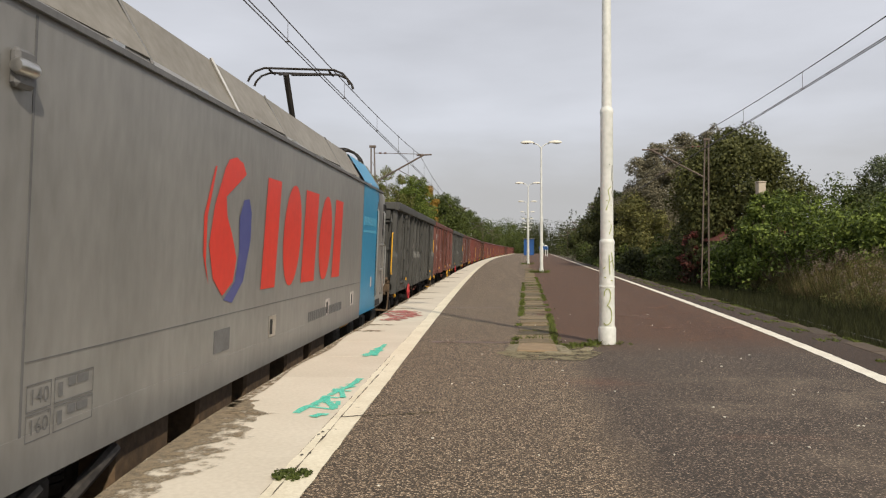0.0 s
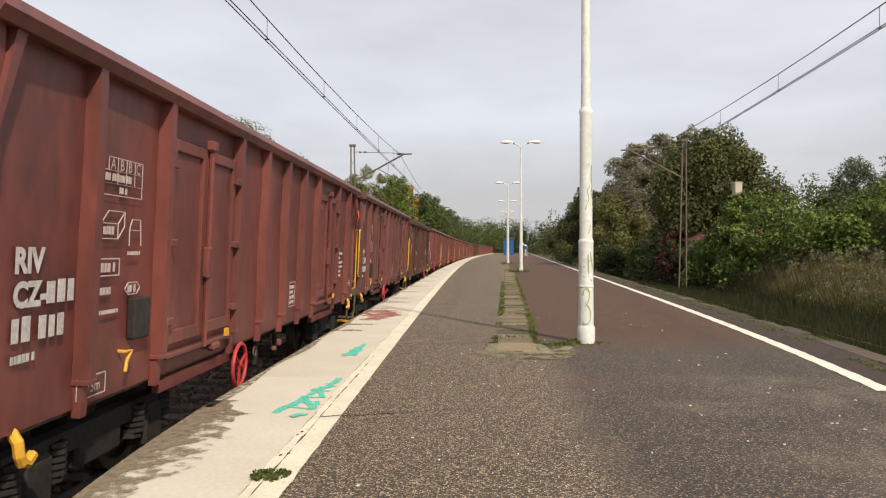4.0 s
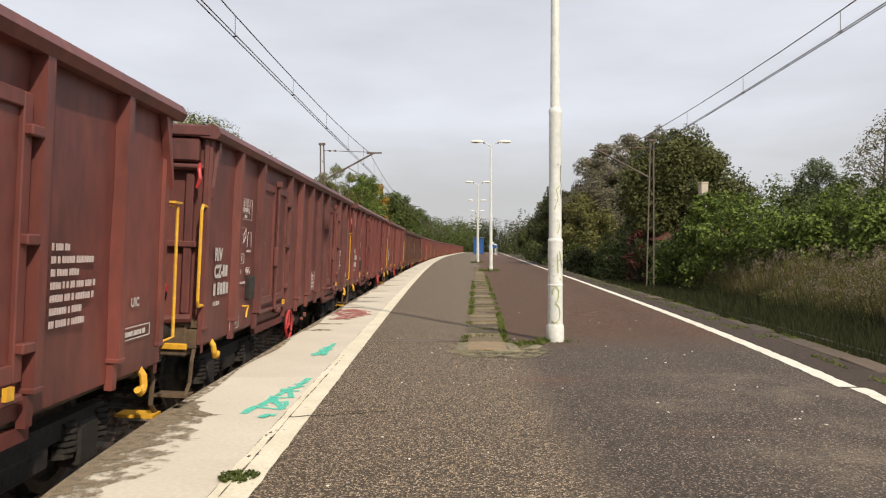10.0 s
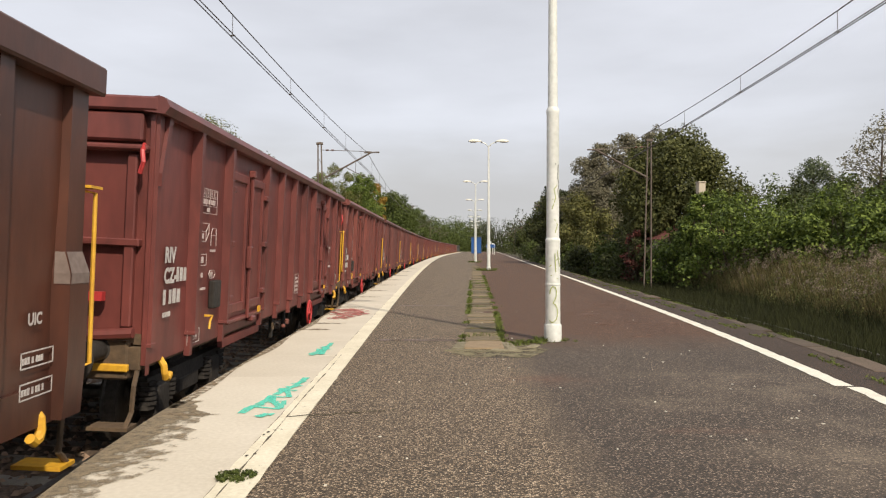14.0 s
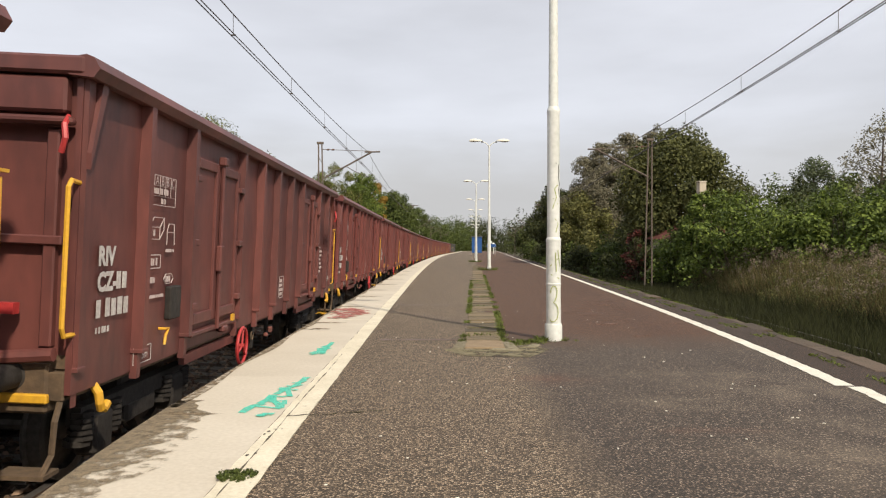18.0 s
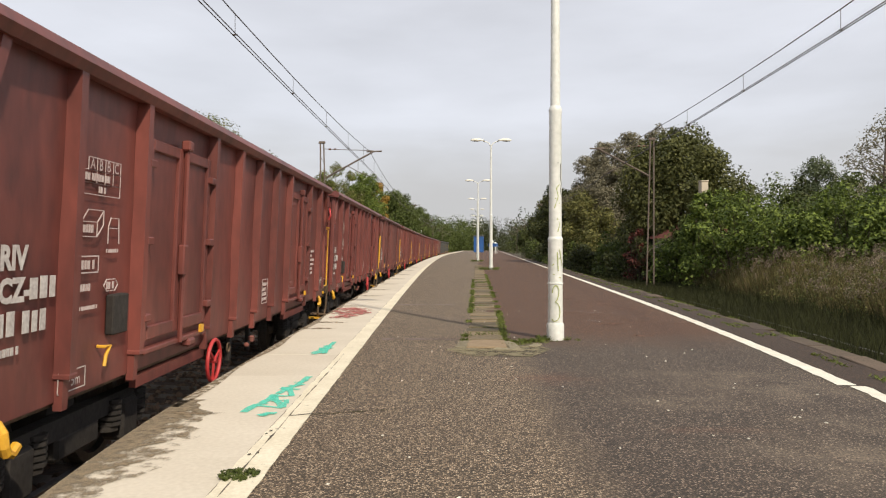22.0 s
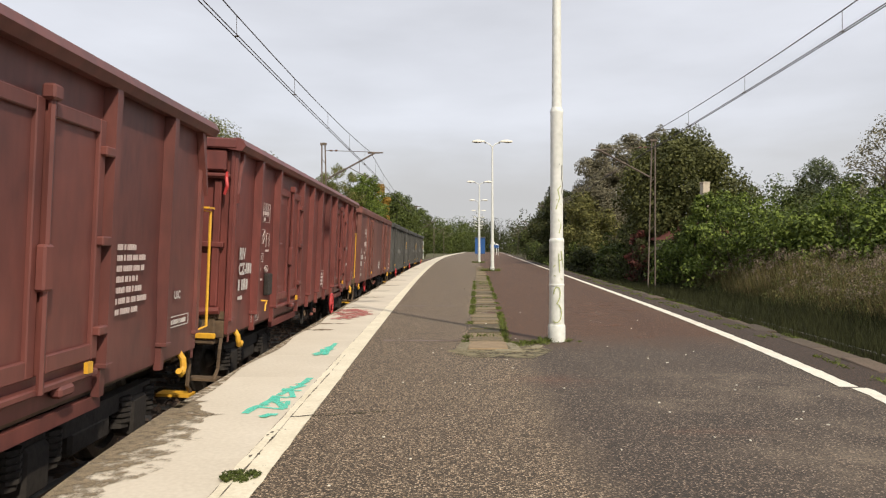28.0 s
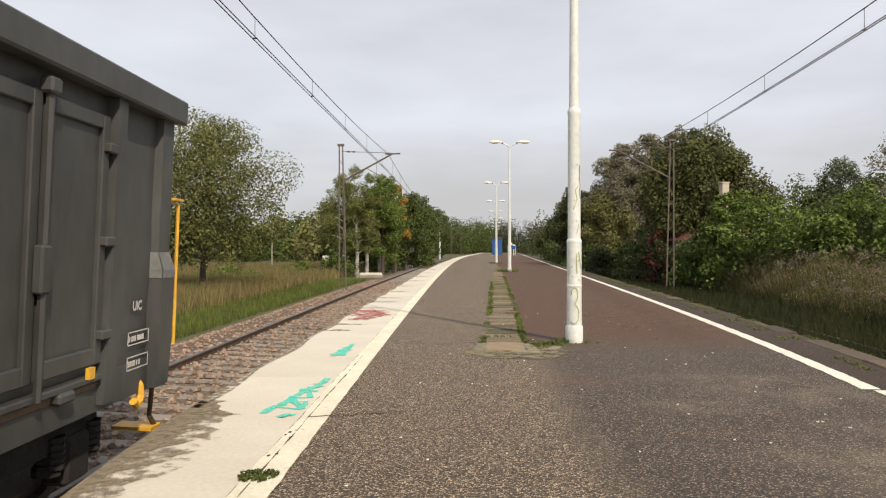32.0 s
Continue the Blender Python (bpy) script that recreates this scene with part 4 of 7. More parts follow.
def build_post_tags():
    """Spray paint on the first post: short strokes bent round its front."""
    def stroke(points, r, width, material, label):
        bm = bmesh.new()
        prev = None
        for i, (a, z) in enumerate(points):
            b = points[min(i + 1, len(points) - 1)]
            c = points[max(i - 1, 0)]
            da, dz = (b[0] - c[0]) * r, b[1] - c[1]
            n = math.hypot(da, dz) or 1
            w = width / 2
            row = []
            for s in (-1, 1):
                aa, zz = a - s * dz / n * w / r, z + s * da / n * w
                row.append(bm.verts.new((r * math.sin(aa), -r * math.cos(aa), zz)))
            if prev:
                bm.faces.new((prev[0], prev[1], row[1], row[0]))
            prev = row
        part("spray_tag", bm, material, lamp, label)
    three = [(-0.55, 0.70), (-0.45, 0.77), (-0.2, 0.81), (0.1, 0.80), (0.3, 0.74), (0.25, 0.66), (0.05, 0.60), (-0.15, 0.565), (0.15, 0.54), (0.4, 0.48), (0.45, 0.40), (0.3, 0.33), (0.0, 0.29), (-0.35, 0.28), (-0.6, 0.31)]
    stroke(three, 0.1195, 0.014, OLIVE_SPRAY, "olive sprayed numeral")
    for pts in ([(-0.6, 1.10), (0.5, 1.22)], [(0.1, 1.30), (0.2, 1.02)], [(-0.5, 0.98), (0.6, 0.92)], [(0.4, 1.34), (0.8, 1.10)]):
        stroke(pts, 0.1195, 0.012, OLIVE_SPRAY, "olive spray strokes")
    for pts in ([(0.2, 1.6), (0.6, 1.72), (0.1, 1.80)], [(-0.3, 1.95), (0.3, 2.12), (0.0, 2.24), (0.5, 2.30)], [(-0.2, 2.10), (0.6, 2.02)]):
        stroke(pts, 0.0965, 0.014, OLIVE_SPRAY, "yellowish spray strokes")
    for pts in ([(0.2, 2.62), (0.9, 2.60)], [(0.75, 2.60), (0.7, 2.40), (1.0, 2.32), (0.7, 2.22), (1.0, 2.12)]):
        stroke(pts, 0.0965, 0.013, BLACK_SPRAY, "black spray strokes")


build_post_tags()

# ---------------------------------------------------------------- overhead line


def build_mast(side, name_label):
    """A lattice mast with its cantilever; the track lies towards side * x."""
    mast = thing("catenary_mast", name_label, "catenary mast", group="catenary masts")
    def spread(z):  # the leg nearer the track leans out towards its foot
        return side * (0.085 + 0.20 * (7.5 - z) / 7.8)
    part("leg", boxed(-side * 0.085 - 0.03, -side * 0.085 + 0.03, -0.05, 0.05, -0.3, 7.5, bevel=0.008), MAST, mast)
    leg = boxed(-0.03, 0.03, -0.05, 0.05, -0.3, 7.5, bevel=0.008)
    for v in leg.verts:
        v.co.x += spread(v.co.z)
    part("leg", leg, MAST, mast)
    for z in (0.75, 1.75, 2.95, 4.2, 5.4, 6.5):
        br = bmesh.new()
        rod(br, (spread(z), 0.02, z), (-side * 0.085, 0.02, z + 0.30), 0.014, n=4)
        part("lattice_brace", br, MAST, mast)
    part("foot", boxed(min(-side * 0.2, side * 0.4), max(-side * 0.2, side * 0.4), -0.25, 0.25, -0.4, -0.12, bevel=0.03), CONCRETE, mast)
    part("cap", boxed(-0.17, 0.17, -0.08, 0.08, 7.5, 7.62, bevel=0.01), MAST, mast)
    s = side
    arm = bmesh.new()
    rod(arm, (0.1 * s, 0, 5.65), (2.75 * s, 0, 7.1), 0.045, n=8)
    rod(arm, (2.35 * s, 0, 7.08), (3.15 * s, 0, 7.1), 0.04, n=8)
    part("cantilever", arm, MAST, mast)
    part("tie_rod", rods([(0.1 * s, 0, 7.22), (2.7 * s, 0, 7.13)], 0.016), MAST, mast)
    for x in (0.35, 0.62):
        part("insulator", rods([(x * s, 0, 7.21), ((x + 0.12) * s, 0, 7.205)], 0.045, 8), INSULATOR, mast)
    part("register_arm", rods([(1.35 * s, 0, 6.33), (1.9 * s, 0, 6.02), (2.5 * s, 0, 5.78)], 0.02), MAST, mast)
    part("hanger", rods([(1.9 * s, 0, 6.6), (1.9 * s, 0, 6.0)], 0.012), MAST, mast)
    return mast


MAST_YS = [-56.2, -9.7, 36.8, 83.3, 129.8, 176.3, 222.8]
left_mast = build_mast(1, "rusty lattice catenary mast with a cantilever arm over the track")
right_mast = build_mast(-1, "rusty lattice catenary mast among the bushes")
left_mast.matrix_basis = pose(axis_x(36.8) - 1.90, 36.8, RAIL_Z, 0, 0, heading(axis_x, 36.8)) @ Matrix.Scale(0.94, 4)
right_mast.matrix_basis = pose(axis2_x(36) + 1.42, 36, RAIL_Z, 0, 0, heading(axis2_x, 36)) @ Matrix.Scale(0.94, 4)
for y in MAST_YS:
    if y != 36.8:
        copy_thing(left_mast, pose(axis_x(y) - 1.90, y, RAIL_Z, 0, 0, heading(axis_x, y)))
        copy_thing(right_mast, pose(axis2_x(y) + 1.65, y - 1, RAIL_Z, 0, 0, heading(axis2_x, y)))


def build_wires(axis, name, label, stagger):
    line = thing(name, label, "overhead wire")
    supports = [y for y in MAST_YS]
    for k, (a, b) in enumerate(zip(supports, supports[1:])):
        sa, sb = stagger * (-1) ** k, -stagger * (-1) ** k

        def mid(y):
            u = (y - a) / (b - a)
            return axis(y) + sa + (sb - sa) * u

        def top(y):
            u = (y - a) / (b - a)
            return RAIL_Z + 6.67 - 4.0 * u * (1 - u) * 0.50
        low = RAIL_Z + 5.78
        ys = [a + (b - a) * i / 16 for i in range(17)]
        for dx in (-0.02, 0.05):
            part("contact_wire", rods([(mid(y) + dx, y, low + (0.006 if dx > 0 else 0)) for y in ys], 0.011, 5), WIRE, line)
        part("messenger_wire", rods([(mid(y) + 0.015, y, top(y)) for y in ys], 0.012, 5), WIRE, line)
        n = 9
        for i in range(n):
            y = a + (b - a) * (i + 0.5) / n
            d = bmesh.new()
            rod(d, (mid(y) + 0.015, y, top(y)), (mid(y) + 0.015, y, low), 0.006, n=4)
            rod(d, (mid(y) - 0.03, y, low + 0.01), (mid(y) + 0.06, y, low + 0.01), 0.016, n=5)
            part("dropper", d, WIRE, line)
    return line


build_wires(lambda y: axis_x(y) + 0.25, "overhead_line", "twin contact wire and messenger wire above the track", 0.2)
build_wires(axis2_x, "overhead_line", "twin contact wire and messenger wire beside the trees", -0.2)

# ---------------------------------------------------------------- plants
ACROSS, ALONG = 0.948, 0.736  # metres for one unit of the planting plan, across and along the line


def leaves(rnd, blobs, n, size, flat=0.8):
    """Small leaf pieces in round clumps: (x, y, z, radius, height factor) rows."""
    b = np.array(blobs, float)
    w = b[:, 3] ** 2
    pick = rnd.choice(len(b), n, p=w / w.sum())
    d = rnd.normal(size=(n, 3))
    d /= np.linalg.norm(d, axis=1, keepdims=True)
    r = b[pick, 3] * (0.35 + 0.65 * rnd.random(n) ** 0.55 + 0.07 * np.abs(rnd.normal(size=n)))
    c = b[pick, :3] + d * r[:, None] * np.stack([np.ones(n), np.ones(n), b[pick, 4]], 1)
    nrm = d * flat + rnd.normal(size=(n, 3)) * 0.45 + np.array([0, 0, 0.35])
    nrm /= np.linalg.norm(nrm, axis=1, keepdims=True)
    u = np.cross(nrm, rnd.normal(size=(n, 3)))
    u /= np.linalg.norm(u, axis=1, keepdims=True)
    v = np.cross(nrm, u)
    s = size * rnd.uniform(0.6, 1.35, n)[:, None]
    return np.stack([c - u * s * 1.1, c + u * s * 0.7 - v * s * 0.72, c + u * s * 0.7 + v * s * 0.72], 1)


def tree(label, x, y, height, width, leaf, n, size, bark=BARK, base=0.25, seed=0, stems=1, clumps=16, spread=1.0, category="tree", name="tree", leaf2=None, z=None, lean=0.0):
    rnd = np.random.default_rng(seed)
    x, y, height, width = x * ACROSS, y * ALONG, height * ACROSS, width * ACROSS
    z0 = ground_z(x, y) if z is None else z
    t = thing(name, label, category, pose(x, y, z0 - 0.05))
    wood = bmesh.new()
    blobs = []
    for s in range(stems):
        a = rnd.uniform(0, 6.28)
        ox, oy = (0, 0) if stems == 1 else (0.35 * width * math.cos(a) * rnd.random(), 0.35 * width * math.sin(a) * rnd.random())
        r0 = 0.018 * height / math.sqrt(stems) + 0.02
        pts = [Vector((ox, oy, 0))]
        for i in range(1, 6):
            u = i / 5
            pts.append(Vector((ox + lean * u * height * 0.1 + rnd.normal() * 0.03 * height * u * 0.5, oy + rnd.normal() * 0.03 * height * u * 0.5, height * 0.86 * u)))
        for i in range(5):
            rod(wood, pts[i], pts[i + 1], r0 * (1 - 0.17 * i), r0 * (1 - 0.17 * (i + 1)), 7, False)
        m = max(4, clumps // stems)
        for i in range(m):
            u = base + (1 - base) * (i + 0.5) / m
            f = u * 5 * 0.86 / 0.86
            k = min(int(f), 4)
            p = pts[k].lerp(pts[k + 1], f - k)
            ang = i * 2.4 + rnd.uniform(-0.5, 0.5)
            w = math.sin(math.pi * min(1, max(0.12, (u - base) / (1 - base) * 0.82 + 0.16))) ** 0.7
            reach = 0.5 * width * w * rnd.uniform(0.5, 0.95) * spread
            q = p + Vector((reach * math.cos(ang), reach * math.sin(ang), rnd.uniform(0.02, 0.12) * height))
            rod(wood, p, p.lerp(q, 0.55) + Vector((0, 0, 0.02 * height)), r0 * 0.42 * (1.1 - u), r0 * 0.25 * (1.1 - u), 5, False)
            rod(wood, p.lerp(q, 0.55) + Vector((0, 0, 0.02 * height)), q, r0 * 0.25 * (1.1 - u), r0 * 0.08, 5, False)
            rr = width * rnd.uniform(0.13, 0.21) * (0.75 + 0.5 * w)
            blobs.append((*q, rr, rnd.uniform(0.65, 0.95)))
            for _ in range(2):
                e = q + Vector(rnd.normal(size=3)).normalized() * rr * 0.8
                blobs.append((*e, rr * rnd.uniform(0.35, 0.6), 0.85))
    part("trunk", wood, bark, t, smooth=True)
    lv = leaves(rnd, blobs, n, size)
    lv[:, :, 2] = np.maximum(lv[:, :, 2], 0.08)
    if leaf2 is None:
        share("crown", pieces("crown", lv, leaf), t, Matrix())
    else:
        k = int(0.72 * n)
        share("crown", pieces("crown", lv[:k], leaf), t, Matrix())
        share("turning_foliage", pieces("turning_foliage", lv[k:], leaf2), t, Matrix(), "leaves that have turned colour")
    return t


def bush(label, x, y, height, width, leaf, n, size, seed, depth=1.0, name="bush", z=None):
    rnd = np.random.default_rng(seed)
    x, y, height, width = x * ACROSS, y * ALONG, height * ACROSS, width * ACROSS
    z0 = ground_z(x, y) if z is None else z
    t = thing(name, label, "bush", pose(x, y, z0 - 0.05))
    wood = bmesh.new()
    blobs = []
    for i in range(24):
        a, r = rnd.uniform(0, 6.28), 0.5 * width * math.sqrt(rnd.random())
        h = height * (1 - 0.55 * (2 * r / width) ** 2) * rnd.uniform(0.45, 0.95)
        q = Vector((r * math.cos(a), r * math.sin(a) * depth, h))
        rod(wood, (q.x * 0.25, q.y * 0.25, 0), q, 0.03, 0.008, 5, False)
        rr = width * rnd.uniform(0.085, 0.16)
        blobs.append((q.x, q.y, h - rr * 0.3, rr, 0.9))
        blobs.append((q.x * 1.08, q.y * 1.08, h * 0.45, rr * 1.15, 1.0))
        for _ in range(2):
            e = q + Vector(rnd.normal(size=3)).normalized() * rr * 0.85
            blobs.append((*e, rr * rnd.uniform(0.3, 0.55), 0.9))
    part("woody_base", wood, BARK, t, kind="stuff")
    lv = leaves(rnd, blobs, n, size)
    lv = lv[(lv[:, 0, 2] > 0.38 * height) | (rnd.random(n) < 0.3)]  # thin and bare low down
    lv[:, :, 2] = np.maximum(lv[:, :, 2], 0.06)
    share("foliage", pieces("foliage", lv, leaf), t, Matrix())
    return t


def blades(name, label, material, n, place, height, width, seed, category="grass", lean=0.35, grow=False):
    """A stand of grass: narrow bent blades; place(rnd, n) gives x, y arrays."""
    rnd = np.random.default_rng(seed)
    x, y = place(rnd, n)
    z = np.array([ground_z(a, b) for a, b in zip(x, y)])
    h = height * rnd.uniform(0.45, 1.15, n)
    if grow:  # low beside the track, taller up the bank, in uneven patches
        off = x - np.array([axis2_x(v) + 2.0 for v in y])
        patch = np.array([noise.noise(Vector((p * 0.55, q * 0.45, 3.3))) for p, q in zip(x, y)])
        h *= np.clip(0.45 + (off - 1.0) / 1.8, 0.25, 1.0) * (1 + 0.55 * patch)
    a = rnd.uniform(0, 6.28, n)
    w = width * rnd.uniform(0.8, 1.7, n)
    dx, dy = np.cos(a) * w, np.sin(a) * w
    b = rnd.uniform(0, 6.28, n)
    lx, ly = np.cos(b) * h * lean * rnd.random(n), np.sin(b) * h * lean * rnd.random(n)
    p = np.stack([np.stack([x - dx, y - dy, z - 0.03], 1), np.stack([x + dx, y + dy, z - 0.03], 1),
                  np.stack([x + lx, y + ly, z + h], 1)], 1)
    ob = new(name, pieces(name, p, material))
    tagged(ob, label, category, kind="stuff")
    return ob, p


def left_field(near, far, inner, outer):
    def place(rnd, n):
        y = ALONG * (near + (far - near) * rnd.random(n) ** 1.6)
        x = np.array([axis_x(v) - 3.1 for v in y]) - inner - (outer - inner) * rnd.random(n) ** 1.3
        return x, y
    return place


def right_field(near, far, inner, outer):
    def place(rnd, n):
        y = ALONG * (near + (far - near) * rnd.random(n) ** 1.3)
        x = np.array([axis2_x(v) + 2.0 for v in y]) + inner + (outer - inner) * rnd.random(n)
        return x, y
    return place


blades("lush_grass", "bright green grass beside the ballast", GRASS, 26000, left_field(14, 75, 0.0, 4.0), 0.28, 0.011, 1)
blades("dry_meadow", "tall dry straw-coloured meadow grass", GRASS_DRY, 46000, left_field(26, 120, 2.5, 30), 0.95, 0.014, 2)
blades("brown_meadow", "tall brownish meadow weeds", GRASS_DARK, 30000, left_field(30, 120, 3.5, 30), 0.90, 0.014, 3)
blades("meadow_grass", "green and brown meadow grass", GRASS, 44000, left_field(24, 130, 3.0, 32), 0.82, 0.014, 4)
blades("rank_weeds", "tall rank weeds on the bank", GRASS_DARK, 100000, right_field(17, 60, 1.1, 8.0), 1.35, 0.009, 5, lean=0.6, grow=True)
blades("green_weeds", "green stalks among the rank weeds", LEAF_OLIVE, 80000, right_field(16, 60, 1.4, 8.0), 1.15, 0.007, 7, lean=0.5, grow=True)
# the low grass takes the darkened colour, with the shade painted in
blades("bank_grass", "low grass over the disused track, shade put into its colour", GRASS_SHADE, 130000, right_field(7, 90, -3.7, 2.4), 0.64, 0.011, 6, lean=0.8)


def leafy_weeds():
    """Leafy stalks of the weeds, in olive and green."""
    rnd = np.random.default_rng(18)
    for name, label, material, n in (("olive_weeds", "leafy olive weeds on the bank", LEAF_OLIVE, 2600), ("leafy_weeds", "leafy green weeds on the bank", LEAF_MID, 1600)):
        x, y = right_field(18, 60, 0.9, 7.5)(rnd, n)
        blobs = []
        for a, b in zip(x, y):
            h = 1.42 * rnd.uniform(0.6, 1.05) * min(1.0, 0.45 + (a - axis2_x(b) - 3.0) / 1.8) * (1 + 0.2 * noise.noise(Vector((a * 0.55, b * 0.45, 3.3))))
            z = ground_z(a, b)
            for k in range(5):
                u = (k + 1) / 5
                blobs.append((a + 0.10 * rnd.normal() * u, b + 0.10 * rnd.normal() * u, z + h * u, rnd.uniform(0.06, 0.13), 1.3))
        lv = leaves(rnd, blobs, 45000, 0.025, 0.4)
        tagged(new(name, pieces(name, lv, material)), label, "weeds", kind="stuff")


leafy_weeds()


def plumes():
    """Brownish seed heads over the weeds."""
    rnd = np.random.default_rng(17)
    n = 2300
    x, y = right_field(18, 58, 1.3, 7.5)(rnd, n)
    z = np.array([ground_z(a, b) for a, b in zip(x, y)])
    blobs = [(a, b, c + rnd.uniform(1.30, 1.62) * min(1.0, 0.45 + (a - axis2_x(b) - 3.0) / 1.8) * (1 + 0.5 * noise.noise(Vector((a * 0.55, b * 0.45, 3.3)))), rnd.uniform(0.05, 0.10), 1.5) for a, b, c in zip(x, y, z)]
    ob = new("seed_heads", pieces("seed_heads", leaves(rnd, blobs, 38000, 0.024), PLUME))
    tagged(ob, "brownish dry seed heads above the weeds", "weeds", kind="stuff")


plumes()


def tuft(x, y, n, radius, height, seed, label, z=0.0):
    rnd = np.random.default_rng(seed)
    t = thing("weed_tuft", label, "weed", pose(x, y, z))
    a = rnd.uniform(0, 6.28, n)
    r = radius * np.sqrt(rnd.random(n))
    px, py = r * np.cos(a), r * np.sin(a)
    h = height * rnd.uniform(0.3, 1.0, n)
    b = a + rnd.normal(size=n) * 0.8
    lx, ly = np.cos(b) * h * 0.9, np.sin(b) * h * 0.9
    w = 0.007
    q = rnd.uniform(0, 6.28, n)
    dx, dy = np.cos(q) * w, np.sin(q) * w
    o = np.zeros(n)
    p = np.stack([np.stack([px - dx, py - dy, o], 1), np.stack([px + dx, py + dy, o], 1), np.stack([px + dx * 0.6 + lx, py + dy * 0.6 + ly, h], 1), np.stack([px - dx * 0.6 + lx, py - dy * 0.6 + ly, h], 1)], 1)
    share("foliage", pieces("foliage", p, GRASS), t, Matrix())
    return t


def leafy_tuft(x, y, n, radius, height, seed, label, z):
    """A low weed of many small leaves on short creeping stems."""
    rnd = np.random.default_rng(seed)
    t = thing("weed_tuft", label, "weed", pose(x, y, z))
    blobs = []
    for i in range(80):
        a, r = rnd.uniform(0, 6.28), radius * math.sqrt(rnd.random())
        blobs.append((r * math.cos(a), r * math.sin(a), height * rnd.uniform(0.25, 0.9) * (1 - 0.6 * r / radius), rnd.uniform(0.006, 0.018), 0.9))
    lv = leaves(rnd, blobs, n, 0.0062)
    lv[:, :, 2] = np.maximum(lv[:, :, 2], 0.001)
    share("foliage", pieces("foliage", lv, LEAF_MID), t, Matrix())


leafy_tuft(-1.25, 4.17, 2600, 0.105, 0.05, 1, "green weed growing from the platform kerb joint", 0.005)


def grass_line(name, label, rows, per, height, seed):
    """Creeping weeds along joints: rows of (line in plan, start, end, spread, cover, z)."""
    rnd = np.random.default_rng(seed)
    pts = []
    for fn, y0, y1, spread, cover, z in rows:
        for _ in range(int((y1 - y0) * per)):
            y = rnd.uniform(y0, y1)
            if noise.noise(Vector((y * 1.3, seed, fn(0.0)))) * 0.5 + 0.5 < cover:
                pts.append((fn(y) + spread * rnd.normal(), y, z))
    p = np.array(pts)
    n = len(p)
    h = height * rnd.uniform(0.2, 1.0, n)
    a, b = rnd.uniform(0, 6.28, n), rnd.uniform(0, 6.28, n)
    lx, ly = np.cos(a) * h * 1.3, np.sin(a) * h * 1.3
    dx, dy = np.cos(b) * 0.007, np.sin(b) * 0.007
    o = np.stack([dx, dy, np.zeros(n)], 1)
    tip = p + np.stack([lx, ly, h], 1)
    q = np.stack([p - o, p + o, tip + 0.6 * o, tip - 0.6 * o], 1)
    tagged(new(name, pieces(name, q, GRASS)), label, "weeds", kind="stuff")


grass_line("joint_weeds", "low green weeds along the paving slabs", [(lambda y: strip_x(y) + 0.54, 9.9, 36, 0.03, 0.60, 0.0), (lambda y: strip_x(y) - 0.02, 10.2, 30, 0.03, 0.56, 0.0), (lambda y: strip_x(y) + 0.26, 10.4, 30, 0.16, 0.42, 0.01), (lambda y: 0.62 + 1.6 * (y - 9.9), 9.9, 10.35, 0.07, 0.9, 0.0)], 240, 0.035, 3)
grass_line("verge_weeds", "low weeds along the dirty platform verge", [(lambda y: line_x(y) + 0.40, 5.5, 34, 0.03, 0.50, -0.012), (lambda y: line_x(y) + 0.58, 5.5, 40, 0.035, 0.42, -0.012), (lambda y: line_x(y) + 0.90, 5.5, 60, 0.04, 0.55, -0.03)], 110, 0.03, 5)
for i, (x, y, n, r, h) in enumerate(((1.17, 10.5, 150, 0.09, 0.07), (1.06, 10.35, 110, 0.10, 0.05), (0.92, 10.3, 110, 0.10, 0.05), (0.78, 10.2, 90, 0.09, 0.045), (1.48, 10.5, 30, 0.06, 0.05), (1.62, 10.45, 16, 0.05, 0.03))):
    tuft(x, y, n, r, h, 20 + i, "green weeds at the foot of a lamp post")
for i, y in enumerate((44.2, 70.8)):
    tuft((1.66, 1.52)[i], y, 500, 0.6, 0.18, 70 + i, "green grass round a lamp post")
# left of the line
tree("broad olive-green willow standing in the meadow", -14.7, 50, 9.6, 8.0, LEAF_OLIVE, 52000, 0.06, seed=1, base=0.2, clumps=34, leaf2=LEAF_MID, lean=0.5)
for i, (x, y, h, w) in enumerate(((-12.3, 87, 9.8, 3.6), (-11.3, 88, 10.3, 3.6), (-10.6, 90, 9.6, 3.2), (-13.6, 92, 9.2, 3.6), (-9.9, 95, 9.6, 3.2))):
    tree("slim yellowing birch with a pale trunk", x, y, h, w, LEAF_OLIVE, 12000, 0.06, bark=BIRCH, seed=10 + i, base=0.2, clumps=20, leaf2=LEAF_LIGHT)
tree("green maple with a few orange branches", -9.3, 92, 10.2, 4.8, LEAF_LIGHT, 22000, 0.075, seed=20, base=0.15, clumps=28)
tree("maple turned yellow and orange", -8.6, 98, 9.2, 3.0, LEAF_YELLOW, 4500, 0.10, seed=21, base=0.45, clumps=12)
for i, (x, y, h, w) in enumerate(((-8.6, 112, 9.3, 5.5), (-8.4, 124, 9.6, 6.0), (-8.6, 138, 9.8, 6.0), (-12.5, 105, 8.5, 6.0), (-10.5, 150, 9.0, 6.0), (-10.8, 244, 13.6, 7.0), (-10.4, 268, 11.6, 6.0), (-14.5, 255, 13.0, 8.0))):
    tree("dense dark green roadside tree", x, y, h, w, LEAF_MID, 17000, 0.11, seed=30 + i, base=0.1, clumps=28)
